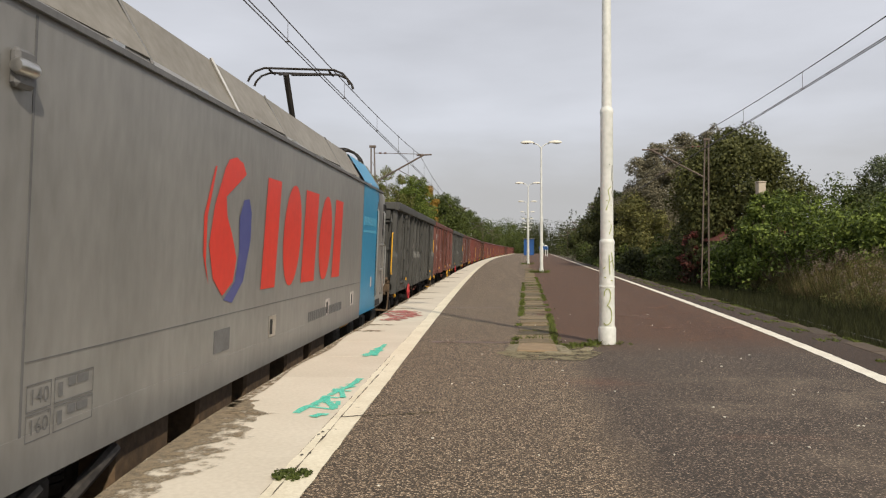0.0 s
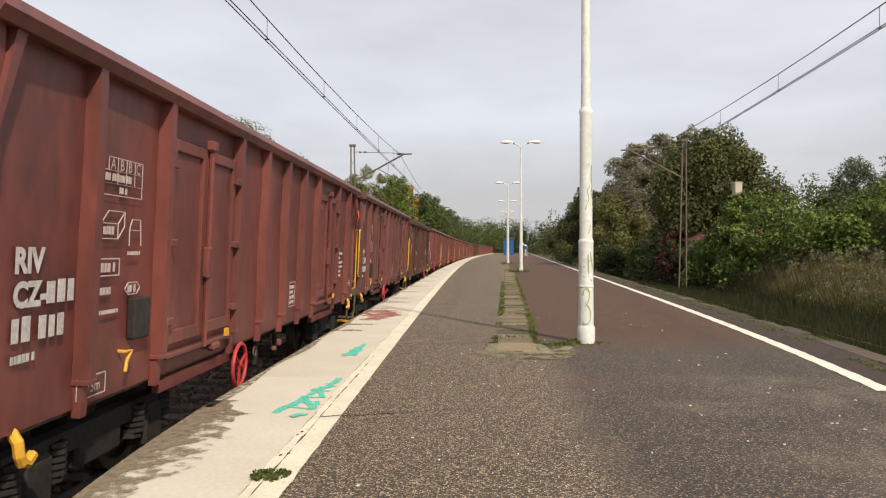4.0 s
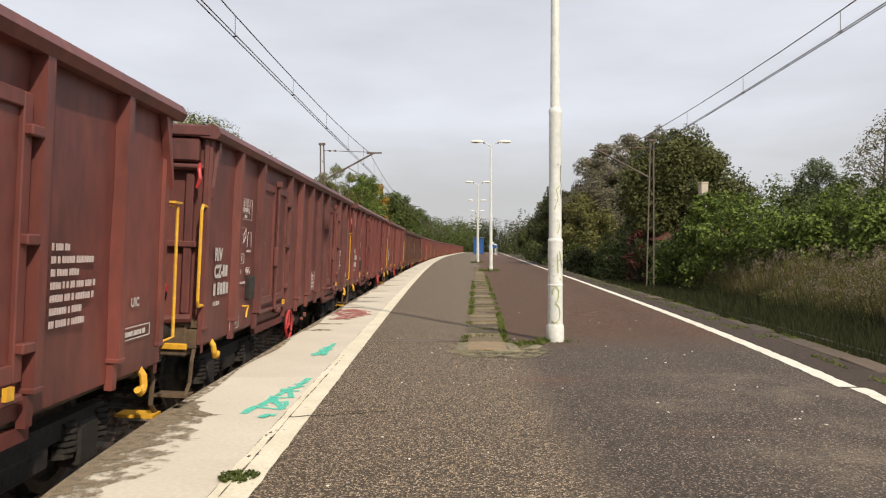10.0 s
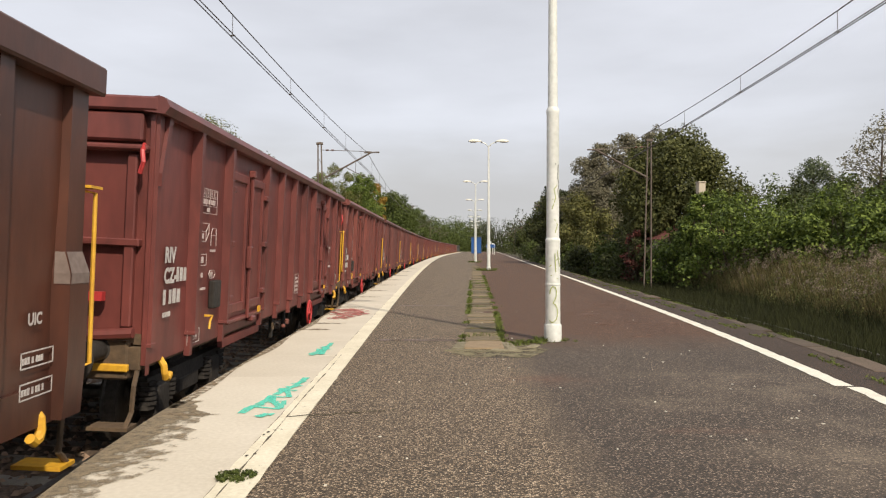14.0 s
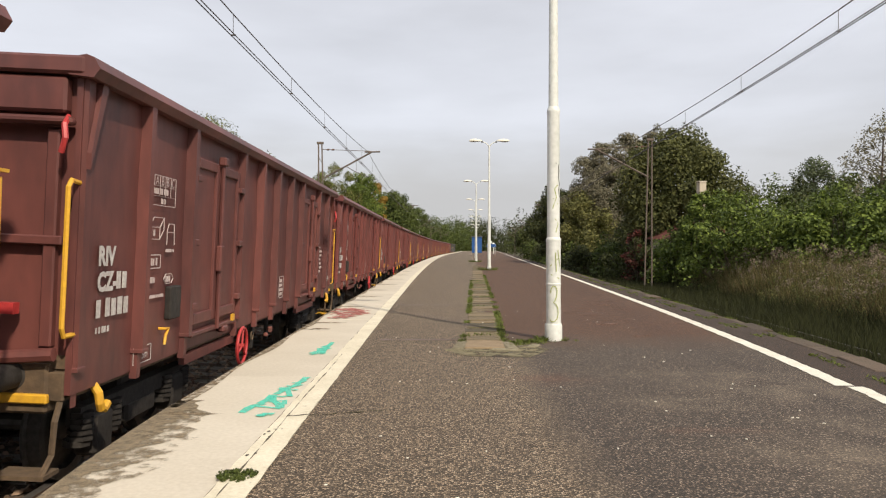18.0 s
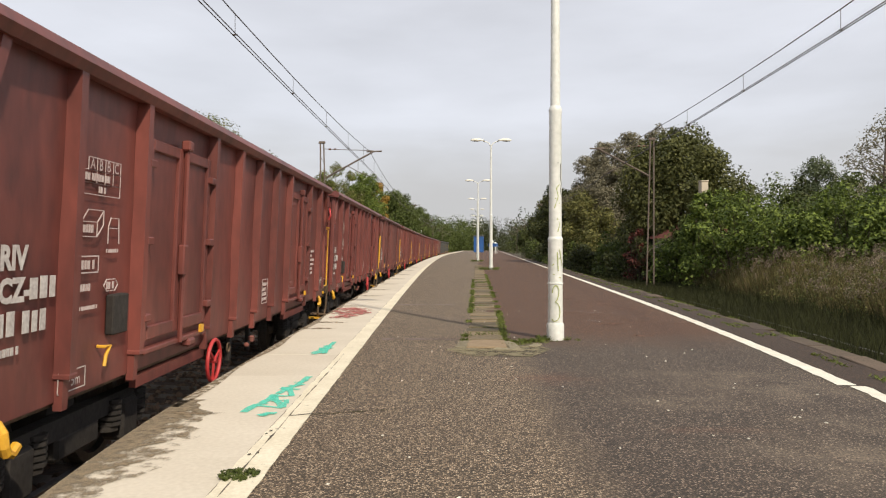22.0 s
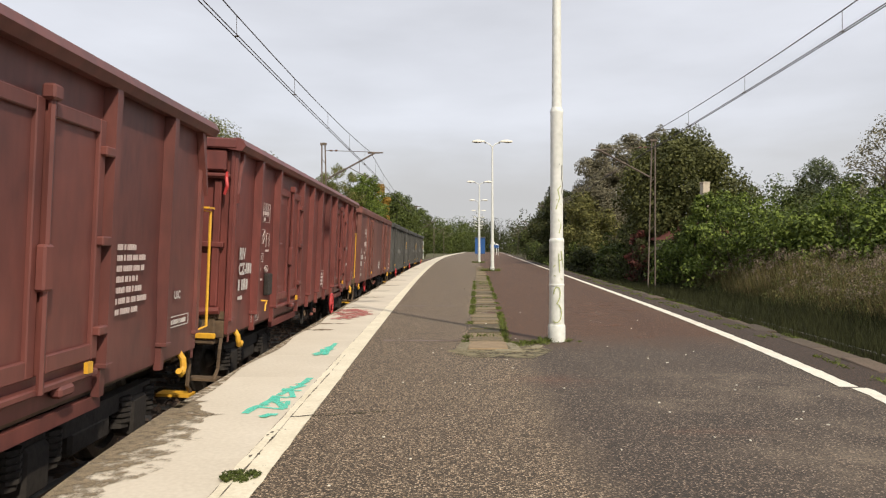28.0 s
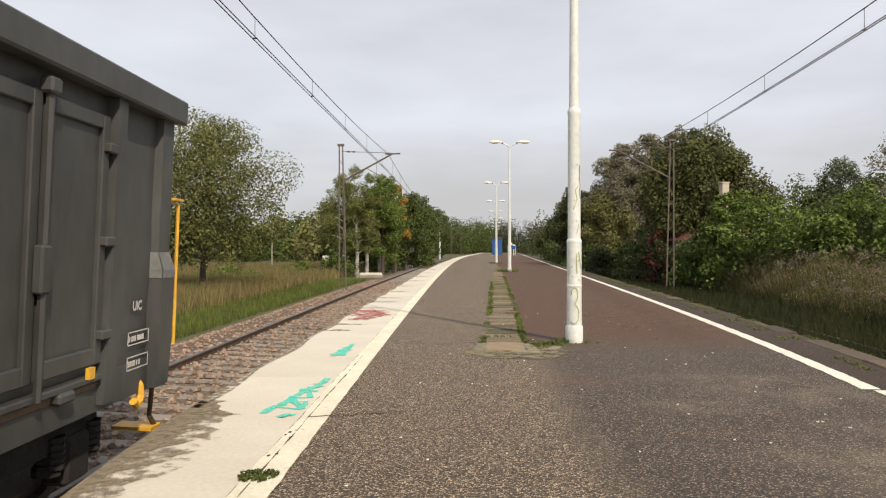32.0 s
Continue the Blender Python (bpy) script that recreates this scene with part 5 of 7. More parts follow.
for i, (x, y, h, w) in enumerate(((-12.5, 84, 2.2, 3.5), (-10.0, 101, 2.6, 3.5), (-8.4, 118, 2.6, 4.0), (-8.3, 131, 2.6, 4.0), (-16, 86, 1.3, 3.0), (-17, 70, 0.9, 3.0), (-20, 75, 1.1, 4.0))):
    bush("low green bush at the edge of the meadow", x, y, h, w, LEAF_MID if i < 4 else LEAF_LIGHT, 5000, 0.09, 50 + i)

# right of the line
rnd_herb = random.Random(31)
for i in range(34):
    y = 12.5 + 26 * (i / 34) + rnd_herb.uniform(-0.6, 0.6)
    x = axis2_x(y) + 2.0 + rnd_herb.uniform(1.6, 6.0)
    k = i % 3
    bush(("dry brown herbs on the bank", "dull green herbs on the bank", "pale dry goldenrod on the bank")[k], x / ACROSS, y / ALONG, rnd_herb.uniform(0.7, 1.15), rnd_herb.uniform(1.4, 2.4), (GRASS_DARK, LEAF_MID, LEAF_OLIVE)[k], 4200, 0.024, 300 + i, name="herb_clump")
tree("large round dark green tree above the bushes", 13.6, 60, 9.3, 6.8, LEAF_CHESTNUT, 48000, 0.092, seed=60, base=0.22, clumps=56, spread=1.12)
tree("grey-green poplar thinning out at the top", 12.6, 84, 11.9, 4.4, LEAF_GREY, 30000, 0.076, seed=61, base=0.15, clumps=34)
tree("grey-green poplar thinning out at the top", 15.2, 86, 12.4, 4.4, LEAF_GREY, 30000, 0.076, seed=62, base=0.15, clumps=34)
tree("grey-green poplar thinning out at the top", 17.6, 88, 12.8, 4.2, LEAF_GREY, 24000, 0.076, seed=69, base=0.15, clumps=34)
tree("grey-green poplar thinning out at the top", 11.4, 85, 11.0, 4.2, LEAF_GREY, 26000, 0.076, seed=79, base=0.15, clumps=30)
tree("dense green tree at the bend of the hedge", 9.9, 95, 8.6, 5.4, LEAF_DARK, 20000, 0.10, seed=63, base=0.12, clumps=28)
tree("olive tree beside the hedge", 10.7, 82, 7.4, 4.8, LEAF_OLIVE, 17000, 0.085, seed=64, base=0.15, clumps=26)
tree("tall green tree over the hedge at the bend", 12.9, 132, 10.2, 5.8, LEAF_DARK, 18000, 0.13, seed=71, base=0.08, clumps=34, leaf2=LEAF_OLIVE)
tree("green tree over the hedge at the bend", 12.3, 160, 8.2, 4.8, LEAF_DARK, 12000, 0.15, seed=72, base=0.08, clumps=28, leaf2=LEAF_MID)
tree("small pine behind the bushes", 20.4, 56, 7.0, 3.0, PINE, 16000, 0.05, seed=65, base=0.15, clumps=44)
tree("small pine behind the bushes", 19.6, 55, 5.6, 2.4, PINE, 16000, 0.05, seed=66, base=0.15, clumps=44)
tree("sparse half-bare tree behind the bushes", 21.2, 49, 8.4, 4.0, LEAF_GREY, 2200, 0.065, seed=67, base=0.25, clumps=24)
tree("sparse half-bare tree behind the bushes", 22.4, 51, 8.8, 4.2, LEAF_GREY, 3400, 0.065, seed=68, base=0.25, clumps=24)
BUSHES = ((10.9, 64, 4.0, 4.5, 1), (11.2, 57, 3.8, 4.5, 0), (12.4, 51, 4.2, 4.6, 2), (13.0, 45, 4.5, 4.8, 2), (14.2, 41, 4.6, 5.0, 2), (15.6, 38, 4.5, 4.8, 2),
          (17.2, 36, 4.5, 5.0, 2), (16.4, 43, 5.0, 5.0, 1), (18.4, 40, 5.0, 5.0, 1), (15.2, 48, 5.0, 5.0, 1), (17.5, 48, 5.6, 5.0, 0), (20.0, 44, 5.4, 5.2, 0),
          (19.2, 34, 4.4, 5.0, 1), (21.5, 36, 5.0, 5.2, 1), (9.9, 72, 3.4, 4.4, 0), (9.6, 81, 3.4, 4.6, 1), (9.9, 90, 3.6, 4.6, 0), (10.3, 101, 4.0, 5.0, 1),
          (10.8, 113, 4.6, 5.4, 0), (11.4, 126, 4.8, 5.6, 1), (12.2, 140, 5.0, 6.0, 0), (13.2, 156, 5.2, 6.0, 0), (12.8, 70, 5.0, 5.0, 0), (13.8, 51.5, 5.6, 3.6, 2), (12.7, 52, 5.0, 3.4, 1), (12.75, 50.0, 4.8, 2.6, 2), (23, 41, 5.4, 5.4, 0), (24, 36, 4.8, 5.4, 1), (12.15, 48.0, 5.1, 2.4, 2))
for i, (x, y, h, w, k) in enumerate(BUSHES):
    bush(("dense dark green shrub along the railway", "dense green shrub along the railway", "light green elder shrub on the bank")[k], x, y, h, w, (LEAF_DARK, LEAF_MID, LEAF_LIGHT)[k], 11000 if y < 60 else 7000, 0.075 if y < 60 else 0.10, 80 + i)
bush("creeper turned deep red over the hedge", 10.2, 56.0, 3.9, 1.5, LEAF_RED, 2200, 0.08, 130, name="red_creeper")


def far_woods():
    """Distant woods on both sides and across the line's end."""
    rnd = np.random.default_rng(77)
    def spread(n, x0, x1, y0, y1, h):
        return [(x0 + (x1 - x0) * rnd.random(), y0 + (y1 - y0) * rnd.random(), h) for _ in range(n)]
    for name, mat, rows in (
            ("far_woods_left", LEAF_MID, spread(110, -140, -24, 170, 270, 8.0) + spread(40, -34, -14, 190, 420, 10.0)),
            ("far_woods_olive", LEAF_OLIVE, spread(70, -120, -22, 160, 250, 7.5)),
            ("far_woods_centre", LEAF_DARK, spread(100, -30, 60, 520, 640, 15.0) + spread(80, 20, 60, 230, 480, 10.5)),
            ("far_woods_mixed", LEAF_MID, spread(60, -24, 10, 480, 620, 15.5) + spread(34, 20, 50, 200, 400, 9.0)),
            ("far_woods_right", LEAF_MID, spread(90, 24, 90, 66, 200, 7.0))):
        blobs = []
        for x, y, h in rows:
            x, y, h = x * ACROSS, y * ALONG, h * rnd.uniform(0.5, 1.2)
            z = ground_z(x, y)
            for k in range(7):
                u = (k + 0.5) / 7
                r = h * 0.2 * (1.15 - 0.6 * abs(u - 0.4))
                blobs.append((x + rnd.normal() * h * 0.12, y + rnd.normal() * h * 0.12, z + h * u, r, 1.1))
        close = name == "far_woods_right"
        n = (900 if close else 420) * len(rows)
        lv = leaves(rnd, blobs, n, 0.17 if close else 0.34)
        lv[:, :, 2] = np.maximum(lv[:, :, 2], -0.9)
        tagged(new(name, pieces(name, lv, mat)), "distant mixed woods with the first autumn colour", "woods", kind="stuff")


far_woods()

# ---------------------------------------------------------------- the train
PITCH, SPEED, FIRST = 14.04, 17.9, 17.64  # metres, metres a second, the first coupling's place at the start
TOP, RIM, FLOOR, SILL = 3.31, 3.10, 1.20, 0.87
HALF, BODY = 1.40, 6.40
POSTS_P = (-6.33, -5.3, -3.48, -2.2, -1.1, 0.0, 1.1, 2.2, 3.35, 5.3, 6.33)
DOORS_P = ((-5.3, -3.48), (3.35, 5.3))
DOORS_F = ((-5.25, -3.3), (-0.98, 0.98), (3.3, 5.25))
THICK = {1: (4, 5), 9: (4, 5), 10: (7, 8), 4: (2, 8)}  # posts with a deeper lower half, by wagon
POSTS_B = (-6.33, -5.3, -4.1, -2.15, -1.07, 0.0, 1.07, 2.12, 4.05, 5.3, 6.33)
DOORS_B = ((-4.1, -2.15), (2.12, 4.05))
POSTS_E = (-6.33, -5.3, -3.72, -1.70, -0.57, 0.57, 1.68, 3.70, 4.5, 5.3, 6.33)  # a wagon with no post at its middle
DOORS_E = ((-3.72, -1.70), (1.68, 3.70))


def bars(rows, depth=0.004):
    """Unreadable lettering as small bars on the +x face: (y, z, width, height) rows."""
    bm = bmesh.new()
    for y, z, w, h in rows:
        box(bm, 0.0, depth, y, y + w, z, z + h)
    return bm


def code_rows(rnd, y, z, lines, size, long, lead=1.45):
    out = []
    for i in range(lines):
        u, k = y, 0
        end = y + long * (rnd.uniform(0.7, 1.0) if lines < 5 else rnd.uniform(0.25, 1.0))
        while u < end:
            w = size * rnd.uniform(0.4, 0.6)
            out.append((u, z - i * size * lead, w, size * rnd.uniform(0.9, 1.0)))
            u += w + size * (0.22 if rnd.random() < 0.75 else 0.6)
    return out


def frame_rows(y, z, w, h, t=0.009):
    return [(y, z, w, t), (y, z + h - t, w, t), (y, z, t, h), (y + w - t, z, t, h)]


def outline(points, t, x, bm=None):
    """A thin drawn line on the +x face through (y, z) points."""
    bm = bm or bmesh.new()
    for p, q in zip(points, points[1:]):
        rod(bm, (x, *p), (x, *q), t / 2, n=4)
    return bm


def wheel_mesh(r=0.46):
    bm = bmesh.new()
    lathe(bm, ((0.09, -0.10), (0.12, -0.05), (0.13, -0.02), (r * 0.78, -0.015), (r * 0.82, -0.065), (r, -0.065), (r + 0.004, 0.04), (r + 0.03, 0.055), (r + 0.03, 0.075), (r * 0.82, 0.07), (r * 0.78, 0.02), (0.1, 0.03)), 20)
    bmesh.ops.rotate(bm, verts=bm.verts, cent=(0, 0, 0), matrix=Matrix.Rotation(radians(90), 3, "Y"))
    return bm


def ring(bm, centre, radius, r, n=24, m=6):
    c = Vector(centre)
    rows = []
    for i in range(n):
        a = 2 * math.pi * i / n
        d = Vector((0, math.cos(a), math.sin(a)))
        rows.append([bm.verts.new(c + d * (radius + r * math.cos(b)) + Vector((r * math.sin(b), 0, 0))) for b in (2 * math.pi * j / m for j in range(m))])
    for i in range(n):
        for j in range(m):
            bm.faces.new((rows[i][j], rows[(i + 1) % n][j], rows[(i + 1) % n][(j + 1) % m], rows[i][(j + 1) % m]))
    return bm


WHEEL = finish("wheel", wheel_mesh(), STEEL_GREASE, True)
BOGIE_SIDE = bmesh.new()
prism(BOGIE_SIDE, ((-0.06, 0.0), (0.06, 0.0), (0.06, 0.16), (-0.06, 0.16)), -1.25, 1.25)
for yy in (-0.9, 0.9):
    box(BOGIE_SIDE, -0.09, 0.11, yy - 0.17, yy + 0.17, -0.28, 0.08, bevel=0.03)
    for k in (-0.27, 0.27):
        for c in range(5):
            rod(BOGIE_SIDE, (0.03, yy + k, -0.11 + 0.05 * c), (0.03, yy + k, -0.08 + 0.05 * c), 0.105, n=7)
        rod(BOGIE_SIDE, (0.03, yy + k, -0.12), (0.03, yy + k, 0.12), 0.075, n=8)
        rod(BOGIE_SIDE, (0, yy + k, -0.16), (0, yy + k, -0.11), 0.11, n=8)
box(BOGIE_SIDE, -0.07, 0.07, -0.35, 0.35, -0.18, 0.02, bevel=0.03)
BOGIE_SIDE = finish("bogie_side", BOGIE_SIDE, STEEL_DARK)
BOLSTER = finish("bolster", boxed(-0.95, 0.95, -0.2, 0.2, 0.5, 0.85, bevel=0.03), STEEL_DARK)
AXLE = finish("axle", rods([(-0.75, 0, 0), (0.75, 0, 0)], 0.07, 10), STEEL_GREASE)


def bogie(parent, y):
    b = share("bogie", BOLSTER, parent, Matrix.Translation((0, y, 0)), "black grimy two-axle bogie")
    for s in (-1, 1):
        share("side_frame", BOGIE_SIDE, b, Matrix.Translation((s * 1.02, 0, 0.52)) @ Matrix.Rotation(radians(0 if s > 0 else 180), 4, "Z"))
        for d in (-0.9, 0.9):
            share("wheel", WHEEL, b, Matrix.Translation((s * 0.745, d, 0.46)) @ Matrix.Rotation(radians(180 if s > 0 else 0), 4, "Z"))
    for d in (-0.9, 0.9):
        share("axle", AXLE, b, Matrix.Translation((0, d, 0.46)))
    return b


def buffers_and_coupling(parent, half, sole):
    head = finish("buffer", lathe(bmesh.new(), ((0.11, 0.0), (0.11, 0.02), (0.095, 0.03), (0.095, 0.33), (0.075, 0.34), (0.075, 0.52), (0.10, 0.56), (0.225, 0.59), (0.225, 0.61), (0.12, 0.635)), 18), STEEL_DARK, True)
    for s in (-1, 1):
        for x in (-0.875, 0.875):
            share("buffer", head, parent, Matrix.Translation((x, s * half, 1.05)) @ Matrix.Rotation(radians(-90 * s), 4, "X"))
        hook = bmesh.new()
        box(hook, -0.05, 0.05, s * half, s * (half + 0.3), 0.98, 1.1)
        for k in range(4):
            ring(hook, (0.0, s * (half + 0.34 + 0.07 * k), 0.98 - 0.05 * k), 0.06, 0.02, 8, 5)
        part("screw_coupling", hook, STEEL_DARK, parent)
        part("brake_hose", rods([(0.32, s * half, 0.95), (0.32, s * (half + 0.18), 0.86), (0.30, s * (half + 0.32), 0.62), (0.2, s * (half + 0.48), 0.58)], 0.025), RUBBER, parent)


def build_wagon(style, paint, label, seed, plate, patch, flip=False, chalk=""):
    rnd = random.Random(seed)
    top, rim = {"czech": (3.375, 3.225), "smooth": (3.32, 3.12)}.get(style, (TOP, RIM))
    w = thing("freight_wagon", label, "freight wagon", group="wagons of the goods train")
    czech, smooth, flush = style == "czech", style == "smooth", style in ("flush", "smooth")
    lead = czech or smooth
    wheel_y = ((-2.36 if seed == 12 else -2.0) if czech else -3.1 + 0.1 * smooth) if not flip else (1.8 if czech else (2.4 if flush else 2.15))
    part("floor", boxed(-1.24, 1.24, -BODY + 0.05, BODY - 0.05, 1.1, 1.2), BROWN_GRIME, w)
    for s in (-1, 1):
        part("sole_bar", boxed(min(s * 1.12, s * 1.25), max(s * 1.12, s * 1.25), -BODY, BODY, SILL, FLOOR - 0.115, bevel=0.01), BROWN_GRIME, w, "dirt-streaked longitudinal sill")
        x0, x1 = sorted((s * 1.255, s * 1.30 if not flush else s * 1.345))
        sheet = bmesh.new()
        box(sheet, x0, x1, -BODY, BODY, SILL + 0.05, rim + 0.02)
        bmesh.ops.subdivide_edges(sheet, edges=[e for e in sheet.edges if abs(e.verts[0].co.y - e.verts[1].co.y) > 1], cuts=39, use_grid_fill=True)
        bmesh.ops.subdivide_edges(sheet, edges=[e for e in sheet.edges if abs(e.verts[0].co.z - e.verts[1].co.z) > 1], cuts=7, use_grid_fill=True)
        amp = 0.022 if style != "flush" else 0.075
        for v in sheet.verts:
            if abs(v.co.y) < BODY - 0.05 and FLOOR < v.co.z < rim - 0.05:
                v.co.x += s * amp * (noise.noise(Vector((v.co.y * 0.8 + seed * 3.1, v.co.z * 1.1, seed * 1.7 + s))) + 0.45 * noise.noise(Vector((v.co.y * 2.1 + seed, v.co.z * 1.9, seed * 0.7 + s))))
        part("side_sheet", sheet, paint, w, smooth=True)
        if style == "polish":
            part("sole_plate", boxed(*sorted((s * 1.25, s * 1.325)), -BODY, BODY, 0.81, 1.085), paint, w, "dusty lower side plate")
        if czech:
            o = ((1.22, rim), (1.40, rim - 0.015), (1.445, rim + 0.05), (1.44, top - 0.09), (1.40, top - 0.02), (1.34, top), (1.22, top - 0.03))
        elif flush:
            o = ((1.22, rim + 0.015), (1.40, rim + 0.01), (1.41, top - 0.03), (1.39, top), (1.22, top))
        else:
            o = ((1.22, rim + 0.01), (1.43, rim), (1.44, rim + 0.02), (1.44, top - 0.015), (1.425, top), (1.22, top))
        part("top_rail", prism(bmesh.new(), [(s * x, z) for x, z in o], -BODY - 0.07, BODY + 0.07), paint, w)
        # end walls
        y0, y1 = sorted((s * (BODY - 0.06), s * BODY))
        part("end_wall", boxed(-1.25, 1.25, y0 - s * 0.06, y1 - s * 0.06, FLOOR - 0.05, rim + 0.05), paint, w)
        part("end_rail", boxed(-1.34, 1.34, *sorted((s * (BODY - 0.08), s * (BODY + 0.085))), rim + 0.004, top - 0.012, bevel=0.02), paint, w)
        part("end_flap", boxed(-1.20, 1.20, *sorted((s * (BODY - 0.06), s * (BODY + 0.05))), rim - 0.27, rim - 0.01, bevel=0.02), paint, w)
        part("flap_hinge_bar", boxed(-1.26, 1.26, *sorted((s * (BODY - 0.02), s * (BODY + 0.08))), rim - 0.36, rim - 0.30, bevel=0.02), paint, w)
        for x in (-1.1, -0.36, 0.36, 1.1):
            part("end_post", boxed(x - 0.045, x + 0.045, *sorted((s * (BODY - 0.07), s * (BODY + 0.01))), FLOOR + 0.06, rim - 0.38, bevel=0.012), paint, w)
        part("end_crossbar", boxed(-1.2, 1.2, *sorted((s * (BODY - 0.1), s * (BODY + 0.03))), 2.0, 2.07, bevel=0.01), paint, w)
        part("end_sill", rods([(-1.2, s * (BODY + 0.06), 1.20), (-0.5, s * (BODY + 0.08), 1.16), (0.5, s * (BODY + 0.08), 1.16), (1.2, s * (BODY + 0.06), 1.22)], 0.05, 8), paint if czech else BROWN_GRIME, w)
        part("headstock", boxed(-1.14, 1.14, *sorted((s * (BODY - 0.2), s * (BODY + 0.02))), 0.78, FLOOR - 0.06, bevel=0.02), BROWN_GRIME, w, "grimy brown end beam")
        for x in (1.28,):
            long_rail = s > 0
            if long_rail:
                part("handrail", rods([(1.25, s * (BODY + 0.02), 2.42), (1.36, s * (BODY + 0.15), 2.40), (1.36, s * (BODY + 0.17), 1.14), (1.25, s * (BODY + 0.02), 1.08)], 0.016), YELLOW, w, "long yellow handrail")
                part("rail_bracket", boxed(1.20, 1.39, *sorted((s * BODY, s * (BODY + 0.20))), 2.43, 2.45), YELLOW, w)
            elif not long_rail and (not lead or seed in (2, 3, 8)):
                part("handrail", rods([(x * 1.01, s * (BODY - 0.02), 2.46), (x * 1.01, s * (BODY + 0.10), 2.47), (x * 1.01, s * (BODY + 0.14), 2.42), (x * 1.01, s * (BODY + 0.15), 1.42), (x * 1.01, s * (BODY + 0.12), 1.36), (x * 1.01, s * (BODY - 0.02), 1.36)], 0.019), YELLOW, w, "bent yellow corner handrail")
            part("corner_step", boxed(*sorted((x * 0.70, x * 0.98)), *sorted((s * (BODY + 0.02), s * (BODY + 0.24))), 0.37, 0.40), YELLOW if x * s > 0 else BROWN_GRIME, w, "worn shunter step")
            part("step_bracket", rods([(x * 0.95, s * (BODY - 0.05), 0.9), (x * 0.96, s * (BODY + 0.06), 0.74), (x * 0.95, s * (BODY + 0.06), 0.5), (x * 0.95, s * (BODY + 0.2), 0.38)], 0.024), BROWN_GRIME, w)
            if x > 0:
                part("flap_latch", rods([(1.21, s * (BODY + 0.02), 2.93), (1.24, s * (BODY + 0.13), 2.86), (1.26, s * (BODY + 0.15), 2.76), (1.22, s * (BODY + 0.12), 2.66)], 0.021), RED_PAINT if czech else paint, w, "bent flap latch")
        if czech:
            part("headstock_edge", boxed(0.72, 1.16, *sorted((s * (BODY + 0.01), s * (BODY + 0.06))), 0.86, 0.93, bevel=0.01), YELLOW, w, "yellow edge of the end beam")
            gusset = bmesh.new()
            ya = s * (BODY - 0.02)
            for p, q in (((ya, 2.62), (ya - s * 0.20, rim)),):
                vs = [gusset.verts.new((xx, yy, zz)) for xx in (1.30, 1.37) for yy, zz in ((p[0], p[1] - 0.06), (p[0], p[1] + 0.06), (q[0] + s * 0.05, q[1]), (q[0] - s * 0.05, q[1]))]
                for f in ((0, 1, 2, 3), (4, 5, 6, 7), (0, 1, 5, 4), (1, 2, 6, 5), (2, 3, 7, 6), (3, 0, 4, 7)):
                    gusset.faces.new([vs[k] for k in f])
            bmesh.ops.recalc_face_normals(gusset, faces=gusset.faces)
            part("corner_brace", gusset, paint, w)
        part("grab_bar", rods([(-0.5, s * (BODY + 0.14), 2.62), (0.5, s * (BODY + 0.14), 2.62)], 0.016), YELLOW, w, "yellow grab bar")
        part("tail_bracket", boxed(0.80, 0.92, *sorted((s * (BODY + 0.02), s * (BODY + 0.10))), 1.5, 1.58), RED_PAINT, w, "red lamp bracket")
        part("lashing_hook", rods([(1.27, s * 5.98, 0.93), (1.32, s * 5.98, 0.86), (1.33, s * 5.975, 0.78), (1.33, s * 5.95, 0.735), (1.33, s * 5.90, 0.72), (1.33, s * 5.84, 0.76)], 0.034, 8), YELLOW, w, "yellow rope hook")
        # posts
        for i, y in enumerate(POSTS_E if seed == 12 else (POSTS_B if lead else POSTS_P)):
            if flush and i in ((1, 4, 5, 6, 9) if smooth else (3, 4, 5, 6, 7)):
                continue
            wide = 0.075 if not czech else 0.055
            if style == "polish":
                wide = 0.09 if i not in (0, 10) else 0.15
                y = y if i not in (0, 10) else math.copysign(6.25, y)
            bm = bmesh.new()
            base = 0.86 if i not in (0, 10) else 0.82
            if czech:
                far = HALF if i not in (0, 10) else 1.335
                zs = [(base, 0.80, far - 0.05), (1.075, 0.90, far - 0.045), (1.085, 1.25, far + 0.005), (1.11, 1.25, far + 0.005), (1.12, 1.0, far), (rim + 0.01, 1.0, far)]
            elif style == "polish" and i not in THICK[seed] + (0, 10):
                zs = [(base, 1.0, 1.375), (1.20, 1.0, 1.395), (rim + 0.01, 0.9, 1.395)]
            elif style == "polish":
                zs = [(base, 1.0, 1.395), (1.20, 1.0, 1.415), (1.82, 1.0, 1.415), (1.97, 0.9, 1.365), (rim + 0.01, 0.85, 1.365)]
            else:
                zs = [(base, 0.60, 1.345), (base + 0.22, 0.95, HALF), (1.75, 1.0, HALF), (rim + 0.01, 1.0, HALF - 0.015)]
            rows = []
            for z, k, xo in zs:
                x_out, wk = s * xo, wide * k
                rows.append([bm.verts.new((xx, yy, z)) for xx, yy in ((s * 1.29, y - wk), (x_out, y - wk * 0.9), (x_out, y + wk * 0.9), (s * 1.29, y + wk))])
            for a, b in zip(rows, rows[1:]):
                for k in range(4):
                    bm.faces.new((a[k], a[(k + 1) % 4], b[(k + 1) % 4], b[k]))
            bm.faces.new(rows[0])
            bm.faces.new(rows[-1])
            bmesh.ops.recalc_face_normals(bm, faces=bm.faces)
            post = part("side_post", bm, paint, w)
